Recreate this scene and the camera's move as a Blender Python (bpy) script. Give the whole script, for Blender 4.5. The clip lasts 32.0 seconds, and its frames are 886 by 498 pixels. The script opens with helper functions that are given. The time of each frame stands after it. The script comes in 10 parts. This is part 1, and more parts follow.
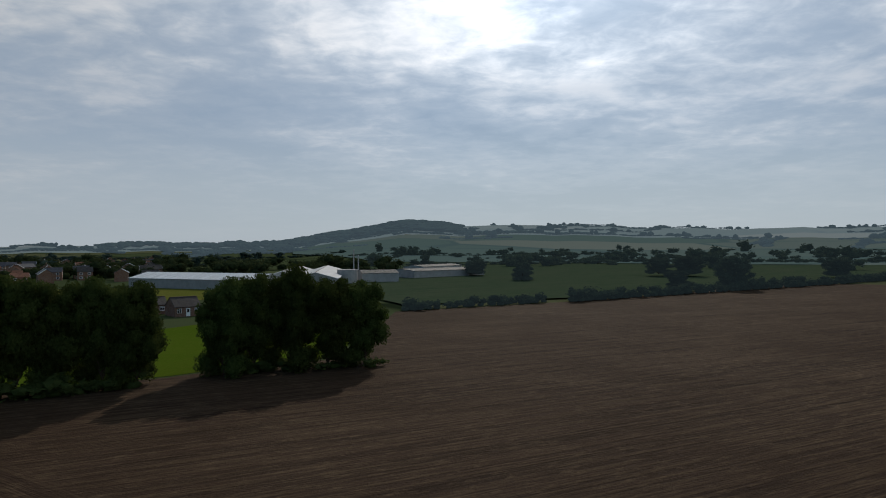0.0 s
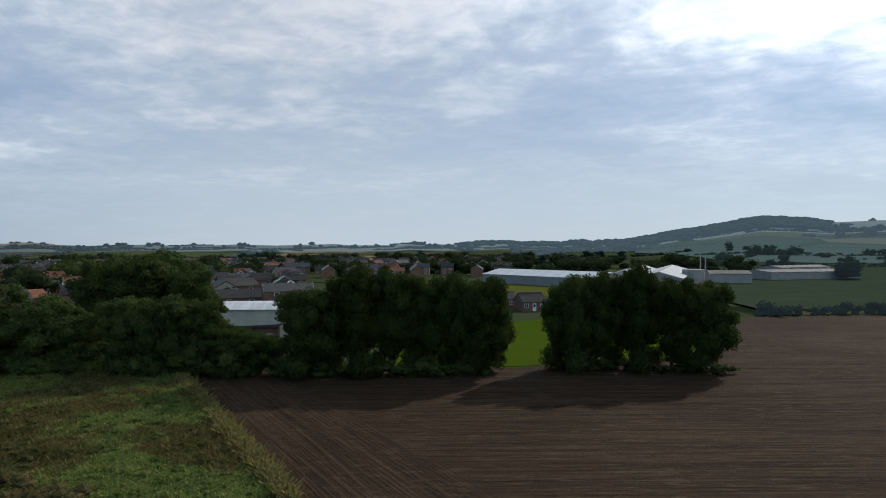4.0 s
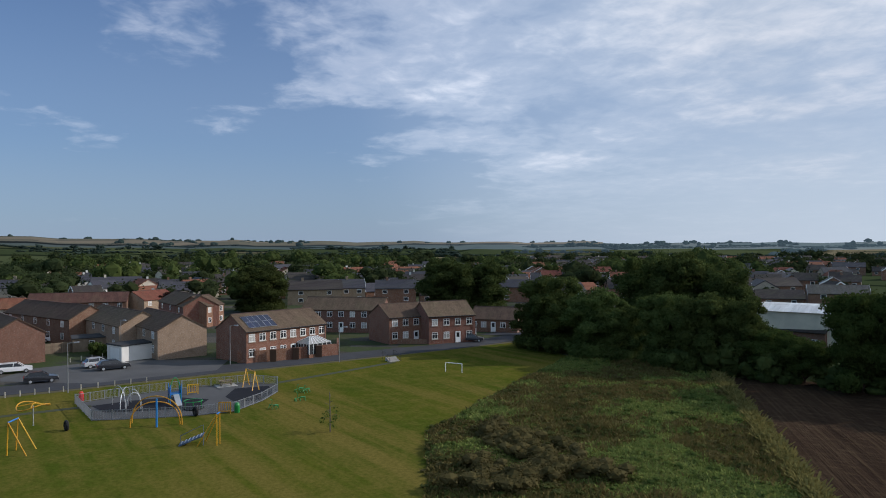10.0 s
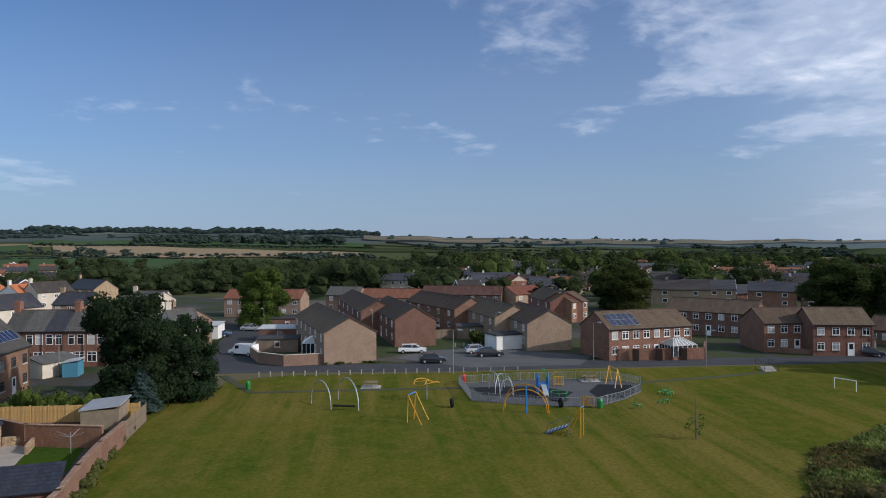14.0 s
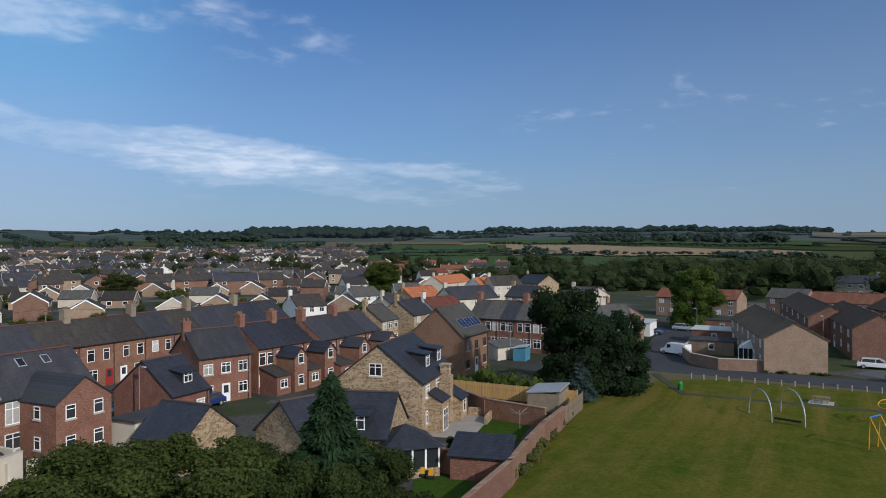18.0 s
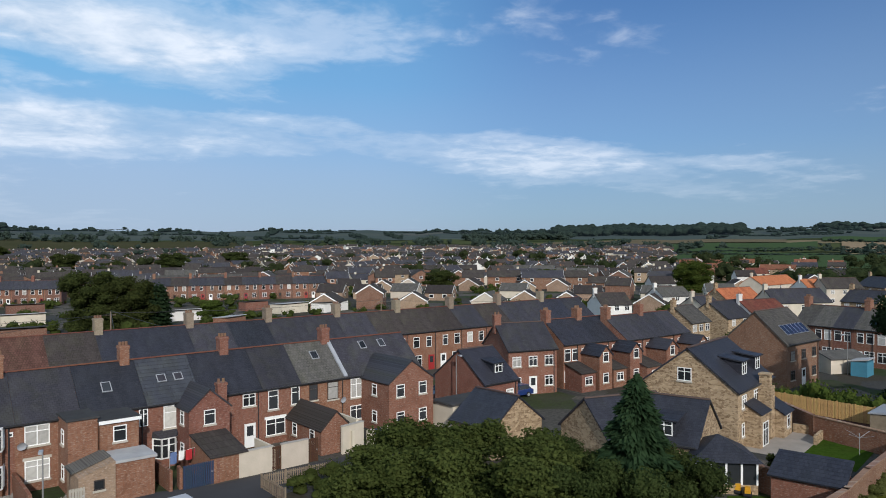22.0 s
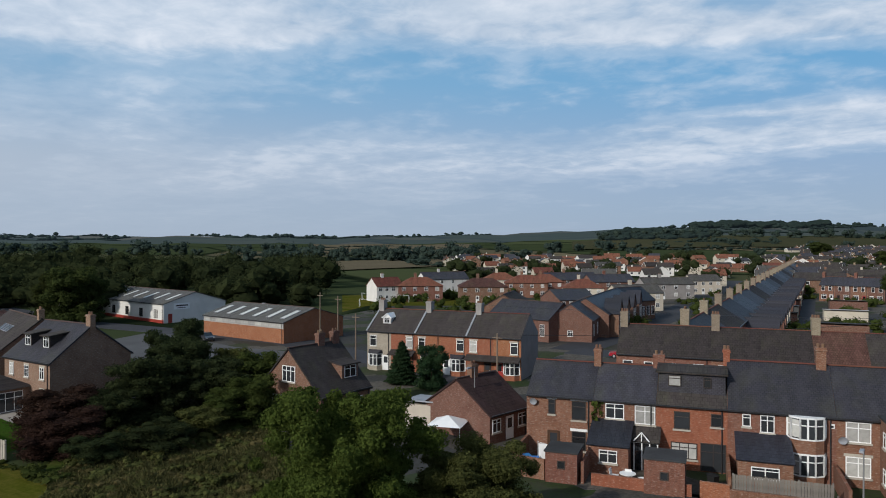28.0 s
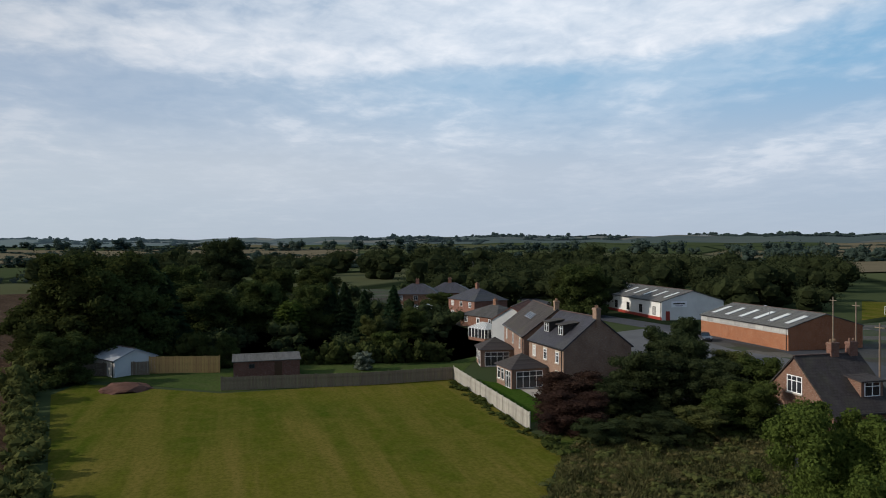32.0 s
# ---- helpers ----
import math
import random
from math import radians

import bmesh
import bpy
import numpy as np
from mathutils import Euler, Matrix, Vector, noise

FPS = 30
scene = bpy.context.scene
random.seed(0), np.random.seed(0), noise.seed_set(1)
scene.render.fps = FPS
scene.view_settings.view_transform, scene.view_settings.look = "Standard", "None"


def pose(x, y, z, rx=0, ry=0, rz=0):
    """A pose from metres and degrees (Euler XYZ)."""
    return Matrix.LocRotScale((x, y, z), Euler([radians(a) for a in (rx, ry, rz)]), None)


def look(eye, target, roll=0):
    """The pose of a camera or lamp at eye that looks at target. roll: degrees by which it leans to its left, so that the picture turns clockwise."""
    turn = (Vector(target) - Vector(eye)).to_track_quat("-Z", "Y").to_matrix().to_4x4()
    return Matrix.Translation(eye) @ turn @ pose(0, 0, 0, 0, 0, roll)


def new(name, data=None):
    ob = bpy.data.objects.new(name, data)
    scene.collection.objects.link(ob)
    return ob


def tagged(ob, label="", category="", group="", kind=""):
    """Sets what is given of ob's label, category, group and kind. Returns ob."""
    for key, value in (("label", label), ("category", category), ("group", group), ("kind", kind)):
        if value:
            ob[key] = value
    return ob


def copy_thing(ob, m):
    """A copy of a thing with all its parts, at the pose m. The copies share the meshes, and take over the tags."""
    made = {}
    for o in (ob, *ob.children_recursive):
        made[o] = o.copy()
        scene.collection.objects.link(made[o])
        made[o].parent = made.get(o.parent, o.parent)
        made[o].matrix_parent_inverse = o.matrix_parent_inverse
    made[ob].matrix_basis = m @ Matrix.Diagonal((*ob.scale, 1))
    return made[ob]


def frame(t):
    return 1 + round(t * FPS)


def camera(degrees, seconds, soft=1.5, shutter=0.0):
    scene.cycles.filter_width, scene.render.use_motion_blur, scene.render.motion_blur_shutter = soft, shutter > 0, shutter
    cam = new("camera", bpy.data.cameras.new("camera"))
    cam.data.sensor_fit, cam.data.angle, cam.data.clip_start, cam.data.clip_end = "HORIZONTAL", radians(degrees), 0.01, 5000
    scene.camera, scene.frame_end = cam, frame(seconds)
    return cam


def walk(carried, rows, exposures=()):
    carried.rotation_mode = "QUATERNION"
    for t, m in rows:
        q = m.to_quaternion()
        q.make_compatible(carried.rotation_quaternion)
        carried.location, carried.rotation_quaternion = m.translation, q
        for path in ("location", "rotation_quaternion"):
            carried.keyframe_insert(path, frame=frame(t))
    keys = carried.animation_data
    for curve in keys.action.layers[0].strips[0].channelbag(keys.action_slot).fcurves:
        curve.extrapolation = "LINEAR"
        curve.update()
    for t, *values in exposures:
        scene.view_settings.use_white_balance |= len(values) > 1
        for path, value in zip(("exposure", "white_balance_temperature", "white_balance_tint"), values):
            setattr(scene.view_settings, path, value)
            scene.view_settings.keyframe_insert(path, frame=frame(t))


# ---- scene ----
cam = camera(64.17, 32.0, soft=1.0)
PATH = [
    (0.0, pose(0, 0, 18, 89.83, 0.33, -0.00)),
    (0.5, pose(0, 0, 18, 89.83, 0.33, 3.21)),
    (1.0, pose(0, 0, 18, 89.83, 0.30, 6.09)),
    (1.5, pose(0, 0, 18, 89.84, 0.25, 9.43)),
    (2.0, pose(0, 0, 18, 89.82, 0.23, 12.59)),
    (2.5, pose(0, 0, 18, 89.85, 0.21, 16.76)),
    (3.0, pose(0, 0, 18, 89.85, 0.23, 20.41)),
    (3.5, pose(0, 0, 18, 89.85, 0.22, 23.82)),
    (5.5, pose(0, 0, 18, 89.84, 0.24, 37.49)),
    (6.0, pose(0, 0, 18, 89.84, 0.23, 41.00)),
    (6.5, pose(0, 0, 18, 89.85, 0.21, 44.53)),
    (7.0, pose(0, 0, 18, 89.84, 0.26, 47.99)),
    (7.5, pose(0, 0, 18, 89.84, 0.30, 52.21)),
    (8.0, pose(0, 0, 18, 89.84, 0.26, 56.12)),
    (8.5, pose(0, 0, 18, 89.84, 0.26, 59.00)),
    (9.0, pose(0, 0, 18, 89.84, 0.26, 61.87)),
    (9.5, pose(0, 0, 18, 89.85, 0.25, 65.48)),
    (10.0, pose(0, 0, 18, 89.85, 0.26, 68.77)),
    (10.5, pose(0, 0, 18, 89.86, 0.24, 71.34)),
    (11.0, pose(0, 0, 18, 89.86, 0.25, 73.33)),
    (11.5, pose(0, 0, 18, 89.86, 0.28, 76.67)),
    (12.0, pose(0, 0, 18, 89.85, 0.25, 81.35)),
    (12.5, pose(0, 0, 18, 89.85, 0.20, 85.35)),
    (13.0, pose(0, 0, 18, 89.85, 0.19, 88.68)),
    (13.5, pose(0, 0, 18, 89.85, 0.17, 92.68)),
    (14.0, pose(0, 0, 18, 89.83, 0.16, 97.59)),
    (14.5, pose(0, 0, 18, 89.83, 0.14, 102.40)),
    (16.5, pose(0, 0, 18, 89.77, 0.23, 119.41)),
    (17.0, pose(0, 0, 18, 89.78, 0.27, 122.66)),
    (17.5, pose(0, 0, 18, 89.78, 0.26, 127.47)),
    (18.0, pose(0, 0, 18, 89.80, 0.22, 131.58)),
    (18.5, pose(0, 0, 18, 89.78, 0.20, 134.99)),
    (19.0, pose(0, 0, 18, 89.78, 0.18, 137.25)),
    (19.5, pose(0, 0, 18, 89.77, 0.19, 140.67)),
    (20.0, pose(0, 0, 18, 89.76, 0.19, 143.27)),
    (20.5, pose(0, 0, 18, 89.74, 0.19, 145.46)),
    (21.0, pose(0, 0, 18, 89.73, 0.20, 150.03)),
    (21.5, pose(0, 0, 18, 89.73, 0.21, 153.43)),
    (22.0, pose(0, 0, 18, 89.73, 0.22, 155.93)),
    (22.5, pose(0, 0, 18, 89.71, 0.22, 159.35)),
    (23.0, pose(0, 0, 18, 89.71, 0.20, 164.38)),
    (23.5, pose(0, 0, 18, 89.72, 0.19, 168.07)),
    (24.0, pose(0, 0, 18, 89.74, 0.18, 171.65)),
    (24.5, pose(0, 0, 18, 89.72, 0.13, 176.99)),
    (25.0, pose(0, 0, 18, 89.70, 0.13, 182.27)),
    (25.5, pose(0, 0, 18, 89.68, 0.09, 186.39)),
    (26.0, pose(0, 0, 18, 89.66, 0.08, 192.38)),
    (26.5, pose(0, 0, 18, 89.64, 0.07, 199.95)),
    (28.5, pose(0, 0, 18, 89.59, 0.03, 220.82)),
    (29.0, pose(0, 0, 18, 89.57, 0.07, 224.91)),
    (29.5, pose(0, 0, 18, 89.57, 0.08, 227.88)),
    (30.0, pose(0, 0, 18, 89.55, 0.15, 234.27)),
    (30.5, pose(0, 0, 18, 89.55, 0.18, 239.29)),
    (31.0, pose(0, 0, 18, 89.56, 0.21, 243.17)),
    (31.5, pose(0, 0, 18, 89.58, 0.26, 249.11)),
    (32.0, pose(0, 0, 18, 89.61, 0.23, 255.14)),
]
EXPOSURE = [(0.0, -0.78, 6250, 10), (2.0, -0.66, 6150, 10), (3.5, -0.42, 6050, 10), (6.0, -0.22, 5950, 11), (7.5, -0.26, 5900, 11), (9.0, -0.28, 5850, 12), (11.0, -0.34, 5850, 13), (14.0, -0.25, 5850, 14), (17.0, -0.40, 5750, 11), (19.0, -0.48, 5700, 11),
            (21.0, -0.40, 5800, 10), (23.0, -0.34, 5850, 10), (26.0, -0.48, 5900, 10), (29.0, -0.62, 5900, 10), (32.0, -0.42, 6150, 11)]
walk(cam, PATH, EXPOSURE)

# ---- sky and sun ----
SUN_TURN, SUN_HEIGHT = radians(10), radians(27)
TO_SUN = Vector((math.sin(SUN_TURN) * math.cos(SUN_HEIGHT), math.cos(SUN_TURN) * math.cos(SUN_HEIGHT), math.sin(SUN_HEIGHT)))


def link(nt, a, b):
    nt.links.new(a, b)


def node(nt, kind, **values):
    n = nt.nodes.new(kind)
    for key, value in values.items():
        if key in n.inputs:
            n.inputs[key].default_value = value
    return n


def math_node(nt, op, a, b=None, c=None, clamp=False):
    n = nt.nodes.new("ShaderNodeMath")
    n.operation, n.use_clamp = op, clamp
    for i, v in enumerate((a, b, c)):
        if v is None:
            continue
        if isinstance(v, (int, float)):
            n.inputs[i].default_value = v
        else:
            link(nt, v, n.inputs[i])
    return n.outputs[0]


def ramp(nt, fac, stops, interpolation="LINEAR"):
    n = nt.nodes.new("ShaderNodeValToRGB")
    n.color_ramp.interpolation = interpolation
    els = n.color_ramp.elements
    while len(els) < len(stops):
        els.new(0.5)
    for e, (at, col) in zip(els, stops):
        e.position = at
        e.color = (*col, 1) if isinstance(col, tuple) else (col, col, col, 1)
    link(nt, fac, n.inputs[0])
    return n.outputs[0]


def mix(nt, fac, a, b, blend="MIX"):
    n = nt.nodes.new("ShaderNodeMix")
    n.data_type, n.blend_type = "RGBA", blend
    for i, v in ((0, fac), (6, a), (7, b)):
        if isinstance(v, (int, float)):
            n.inputs[i].default_value = v
        elif isinstance(v, tuple):
            n.inputs[i].default_value = (*v, 1)
        else:
            link(nt, v, n.inputs[i])
    return n.outputs[2]


def noise_node(nt, vector, scale, detail=4.0, rough=0.55, distortion=0.0):
    n = node(nt, "ShaderNodeTexNoise", Scale=scale, Detail=detail, Roughness=rough, Distortion=distortion)
    if vector is not None:
        link(nt, vector, n.inputs["Vector"])
    return n.outputs[0]


def make_sky():
    world = bpy.data.worlds.new("sky")
    scene.world = world
    world.use_nodes = True
    nt = world.node_tree
    nt.nodes.clear()
    out = nt.nodes.new("ShaderNodeOutputWorld")
    back = nt.nodes.new("ShaderNodeBackground")
    sky = nt.nodes.new("ShaderNodeTexSky")
    sky.sky_type, sky.sun_disc = "NISHITA", False
    sky.sun_elevation, sky.sun_rotation = SUN_HEIGHT, SUN_TURN
    sky.air_density, sky.dust_density, sky.ozone_density, sky.altitude = 1.0, 0.4, 3.0, 100
    gen = nt.nodes.new("ShaderNodeTexCoord").outputs["Generated"]
    sep = nt.nodes.new("ShaderNodeSeparateXYZ")
    link(nt, gen, sep.inputs[0])
    up = math_node(nt, "MAXIMUM", sep.outputs[2], 0.0)
    # the cloud layer, seen as a flat sheet far above
    low = math_node(nt, "ADD", up, 0.13)
    flat = nt.nodes.new("ShaderNodeCombineXYZ")
    link(nt, math_node(nt, "DIVIDE", sep.outputs[0], low), flat.inputs[0])
    link(nt, math_node(nt, "DIVIDE", sep.outputs[1], low), flat.inputs[1])
    flat.inputs[2].default_value = 3.7
    broad = noise_node(nt, flat.outputs[0], 0.55, 2.0, 0.5, 0.5)
    puff = noise_node(nt, flat.outputs[0], 1.6, 4.0, 0.52, 0.5)
    ripple = noise_node(nt, flat.outputs[0], 7.0, 4.0, 0.6, 0.3)
    # the bearing, from 0 at -60 degrees to 1 at 300 degrees
    around = math_node(nt, "ARCTAN2", math_node(nt, "MULTIPLY", sep.outputs[0], -1.0), sep.outputs[1])
    around = math_node(nt, "FRACT", math_node(nt, "MULTIPLY_ADD", around, 1 / (2 * math.pi), 1 + 60 / 360))

    def by_bearing(stops):
        return ramp(nt, around, [((b + 60) / 360, v) for b, v in stops])

    def towards(vector):
        d = nt.nodes.new("ShaderNodeVectorMath")
        d.operation = "DOT_PRODUCT"
        link(nt, gen, d.inputs[0])
        d.inputs[1].default_value = vector
        return d.outputs["Value"]
    near_sun = towards(TO_SUN)
    # the cover is thickest on the sun's side and thins out on the other
    cover = by_bearing([(-60, 0.60), (-25, 0.62), (10, 0.60), (40, 0.61), (56, 0.60), (70, 0.54), (80, 0.44), (100, 0.37), (132, 0.34), (160, 0.36), (178, 0.40), (200, 0.44), (225, 0.48), (246, 0.54), (285, 0.60), (300, 0.60)])
    # a low bank of cloud on the far side, and a higher streak over it
    rise = math_node(nt, "SUBTRACT", up, by_bearing([(120, 0.070), (137, 0.089), (150, 0.122), (164, 0.150), (190, 0.148), (210, 0.125), (235, 0.11)]))
    bank = math_node(nt, "MULTIPLY", ramp(nt, math_node(nt, "ADD", rise, 0.5), [(0.455, 0.0), (0.49, 1.0), (0.515, 0.9), (0.545, 0.0)], "EASE"),
                     by_bearing([(120, 0.0), (138, 0.85), (160, 1.0), (200, 0.9), (222, 0.45), (240, 0.0)]))
    climb = math_node(nt, "SUBTRACT", up, by_bearing([(165, 0.215), (176, 0.235), (190, 0.285), (222, 0.31), (245, 0.28), (280, 0.27)]))
    high = math_node(nt, "MULTIPLY", ramp(nt, math_node(nt, "ADD", climb, 0.5), [(0.445, 0.0), (0.485, 1.0), (0.53, 0.9), (0.59, 0.0)], "EASE"),
                     by_bearing([(164, 0.0), (176, 0.9), (200, 1.0), (235, 0.85), (260, 0.8), (290, 0.3)]))
    # the sheet on the sun's side breaks up above, and is thin and smooth below
    sheet_low = math_node(nt, "MULTIPLY", ramp(nt, up, [(0.10, 1.0), (0.20, 0.0)], "EASE"), by_bearing([(-60, 0.12), (20, 0.12), (45, 0.05), (60, 0.05), (72, 0.12), (84, 0.10), (95, 0.03), (120, 0.0), (230, 0.0), (300, 0.10)]))
    bank = math_node(nt, "MAXIMUM", bank, high)
    amount = math_node(nt, "ADD", math_node(nt, "MULTIPLY", broad, 0.42), math_node(nt, "MULTIPLY", puff, 0.42))
    amount = math_node(nt, "ADD", amount, math_node(nt, "MULTIPLY", ripple, 0.18))
    amount = math_node(nt, "ADD", amount, math_node(nt, "SUBTRACT", cover, 0.5))
    amount = math_node(nt, "ADD", amount, math_node(nt, "MULTIPLY", bank, 0.25))
    amount = math_node(nt, "SUBTRACT", amount, sheet_low)
    mask = ramp(nt, amount, [(0.43, 0.0), (0.54, 0.40), (0.70, 1.0)], "EASE")
    # pale haze towards the horizon, greyer below the sun
    haze = ramp(nt, up, [(0.0, 0.85), (0.05, 0.66), (0.15, 0.34), (0.35, 0.06)], "EASE")
    hazecol = ramp(nt, math_node(nt, "MULTIPLY_ADD", near_sun, 0.5, 0.5), [(0.15, (0.40, 0.50, 0.62)), (0.55, (0.33, 0.42, 0.53)), (0.85, (0.60, 0.72, 0.82)), (0.97, (0.78, 0.90, 1.0))])
    glow = math_node(nt, "POWER", math_node(nt, "MAXIMUM", near_sun, 0.0), 10.0)
    glow2 = math_node(nt, "POWER", math_node(nt, "MAXIMUM", near_sun, 0.0), 120.0)
    base = nt.nodes.new("ShaderNodeVectorMath")
    base.operation = "MULTIPLY"
    link(nt, sky.outputs[0], base.inputs[0])
    base.inputs[1].default_value = (SKY_STRENGTH * 0.80, SKY_STRENGTH * 1.06, SKY_STRENGTH * 1.30)
    thick = ramp(nt, math_node(nt, "ADD", math_node(nt, "MULTIPLY", broad, 0.25), math_node(nt, "ADD", math_node(nt, "MULTIPLY", puff, 0.40), math_node(nt, "MULTIPLY", ripple, 0.35))),
                 [(0.40, (0.60, 0.68, 0.77)), (0.5, (0.78, 0.83, 0.88)), (0.60, (1.0, 1.0, 1.0))])
    front = ramp(nt, math_node(nt, "MULTIPLY_ADD", near_sun, 0.5, 0.5), [(0.2, 1.2), (0.5, 1.25), (0.66, 1.15), (0.80, 0.92)])
    lit = math_node(nt, "ADD", front, math_node(nt, "ADD", math_node(nt, "MULTIPLY", glow, 1.25), math_node(nt, "MULTIPLY", glow2, 4.0)))
    cloud = nt.nodes.new("ShaderNodeVectorMath")
    cloud.operation = "SCALE"
    link(nt, thick, cloud.inputs[0])
    link(nt, lit, cloud.inputs["Scale"])
    hazed = mix(nt, haze, base.outputs[0], hazecol)
    # thin bright veil away from the sun
    veil = ramp(nt, math_node(nt, "MULTIPLY_ADD", sep.outputs[0], 0.5, 0.5), [(0.22, 0.0), (0.36, 0.45), (0.52, 0.70), (1.0, 0.75)], "EASE")
    veil = math_node(nt, "MULTIPLY", veil, ramp(nt, near_sun, [(0.0, 1.0), (0.55, 0.0)]))
    hazed = mix(nt, veil, hazed, ramp(nt, up, [(0.0, (0.60, 0.69, 0.80)), (0.10, (0.55, 0.69, 0.87)), (0.22, (0.30, 0.66, 0.96))]))
    hazed = mix(nt, by_bearing([(0, 0.0), (20, 0.35), (40, 0.55), (58, 0.40), (76, 0.18), (100, 0.12), (115, 0.08), (140, 0.0)]), hazed, (0.52, 0.575, 0.65))
    pale = math_node(nt, "MULTIPLY", by_bearing([(195, 0.0), (222, 0.35), (245, 0.60), (270, 0.85), (300, 0.85)]), ramp(nt, up, [(0.02, 0.6), (0.10, 1.0), (0.20, 0.45), (0.32, 0.1)], "EASE"))
    hazed = mix(nt, pale, hazed, (0.78, 0.83, 0.87))
    grey = ramp(nt, near_sun, [(0.15, 0.0), (0.6, 0.75)])
    hazed = mix(nt, grey, hazed, ramp(nt, up, [(0.0, (0.74, 0.80, 0.83)), (0.09, (0.67, 0.75, 0.81)), (0.18, (0.50, 0.61, 0.74))]))
    opaque = math_node(nt, "MULTIPLY", mask, ramp(nt, up, [(0.0, 0.0), (0.05, 0.25), (0.11, 0.68), (0.20, 0.90)]))
    thin = by_bearing([(-60, 0.55), (20, 0.55), (42, 0.8), (60, 1.0), (205, 1.0), (228, 0.7), (250, 0.65), (300, 0.55)])
    opaque = math_node(nt, "MULTIPLY", opaque, math_node(nt, "MAXIMUM", thin, ramp(nt, up, [(0.16, 0.0), (0.26, 1.0)], "EASE")))
    link(nt, mix(nt, opaque, hazed, cloud.outputs[0]), back.inputs[0])
    back.inputs[1].default_value = 1.0
    link(nt, back.outputs[0], out.inputs[0])


SKY_STRENGTH = 0.085
make_sky()
sun = new("sun", bpy.data.lights.new("sun", "SUN"))
sun.data.energy, sun.data.angle, sun.data.color = 4.6, radians(0.6), (1.0, 0.90, 0.76)
sun.matrix_world = look(TO_SUN * 300, (0, 0, 0))

# ---- materials ----
def material(name, rough=0.8, metal=0.0):
    m = bpy.data.materials.new(name)
    m.use_nodes = True
    nt = m.node_tree
    p = nt.nodes["Principled BSDF"]
    p.inputs["Roughness"].default_value, p.inputs["Metallic"].default_value = rough, metal
    p.inputs["Specular IOR Level"].default_value = 0.3
    return m, nt, p


def coords(nt, which="Object"):
    return nt.nodes.new("ShaderNodeTexCoord").outputs[which]


def bump(nt, p, height, strength, distance):
    b = node(nt, "ShaderNodeBump", Strength=strength, Distance=distance)
    link(nt, height, b.inputs["Height"])
    link(nt, b.outputs[0], p.inputs["Normal"])


def varied(nt, col, amount):
    """Each object of a kind a little lighter or darker."""
    rnd = nt.nodes.new("ShaderNodeObjectInfo").outputs["Random"]
    hsv = nt.nodes.new("ShaderNodeHueSaturation")
    link(nt, math_node(nt, "MULTIPLY_ADD", rnd, 2 * amount, 1 - amount), hsv.inputs["Value"])
    link(nt, math_node(nt, "MULTIPLY_ADD", rnd, 0.02, 0.49), hsv.inputs["Hue"])
    link(nt, col, hsv.inputs["Color"])
    return hsv.outputs[0]


def plain(name, col, rough=0.6, grain=6.0, stain=0.5, depth=0.25, relief=0.2, metal=0.0, vary=0.08, world=False):
    """A surface with fine grain and broad stains."""
    m, nt, p = material(name, rough, metal)
    p.inputs["Specular IOR Level"].default_value = 0.3 if rough < 0.7 else 0.1
    at = coords(nt) if not world else nt.nodes.new("ShaderNodeNewGeometry").outputs["Position"]
    dark = tuple(c * (1 - depth) for c in col)
    light = tuple(min(1, c * (1 + depth * 0.6)) for c in col)
    fine = noise_node(nt, at, grain, 5.0, 0.6)
    broad = noise_node(nt, at, stain, 4.0, 0.6, 0.3)
    c = mix(nt, ramp(nt, broad, [(0.3, 0.0), (0.7, 1.0)]), dark, light)
    c = mix(nt, 0.35, c, mix(nt, fine, dark, light))
    link(nt, varied(nt, c, vary), p.inputs["Base Color"])
    if relief:
        bump(nt, p, fine, relief, 0.02)
    return m


def wall_coords(nt):
    """Walls run along the object's own axes: along the wall, and up."""
    sep = nt.nodes.new("ShaderNodeSeparateXYZ")
    link(nt, coords(nt), sep.inputs[0])
    comb = nt.nodes.new("ShaderNodeCombineXYZ")
    link(nt, math_node(nt, "ADD", sep.outputs[0], sep.outputs[1]), comb.inputs[0])
    link(nt, sep.outputs[2], comb.inputs[1])
    return comb.outputs[0]


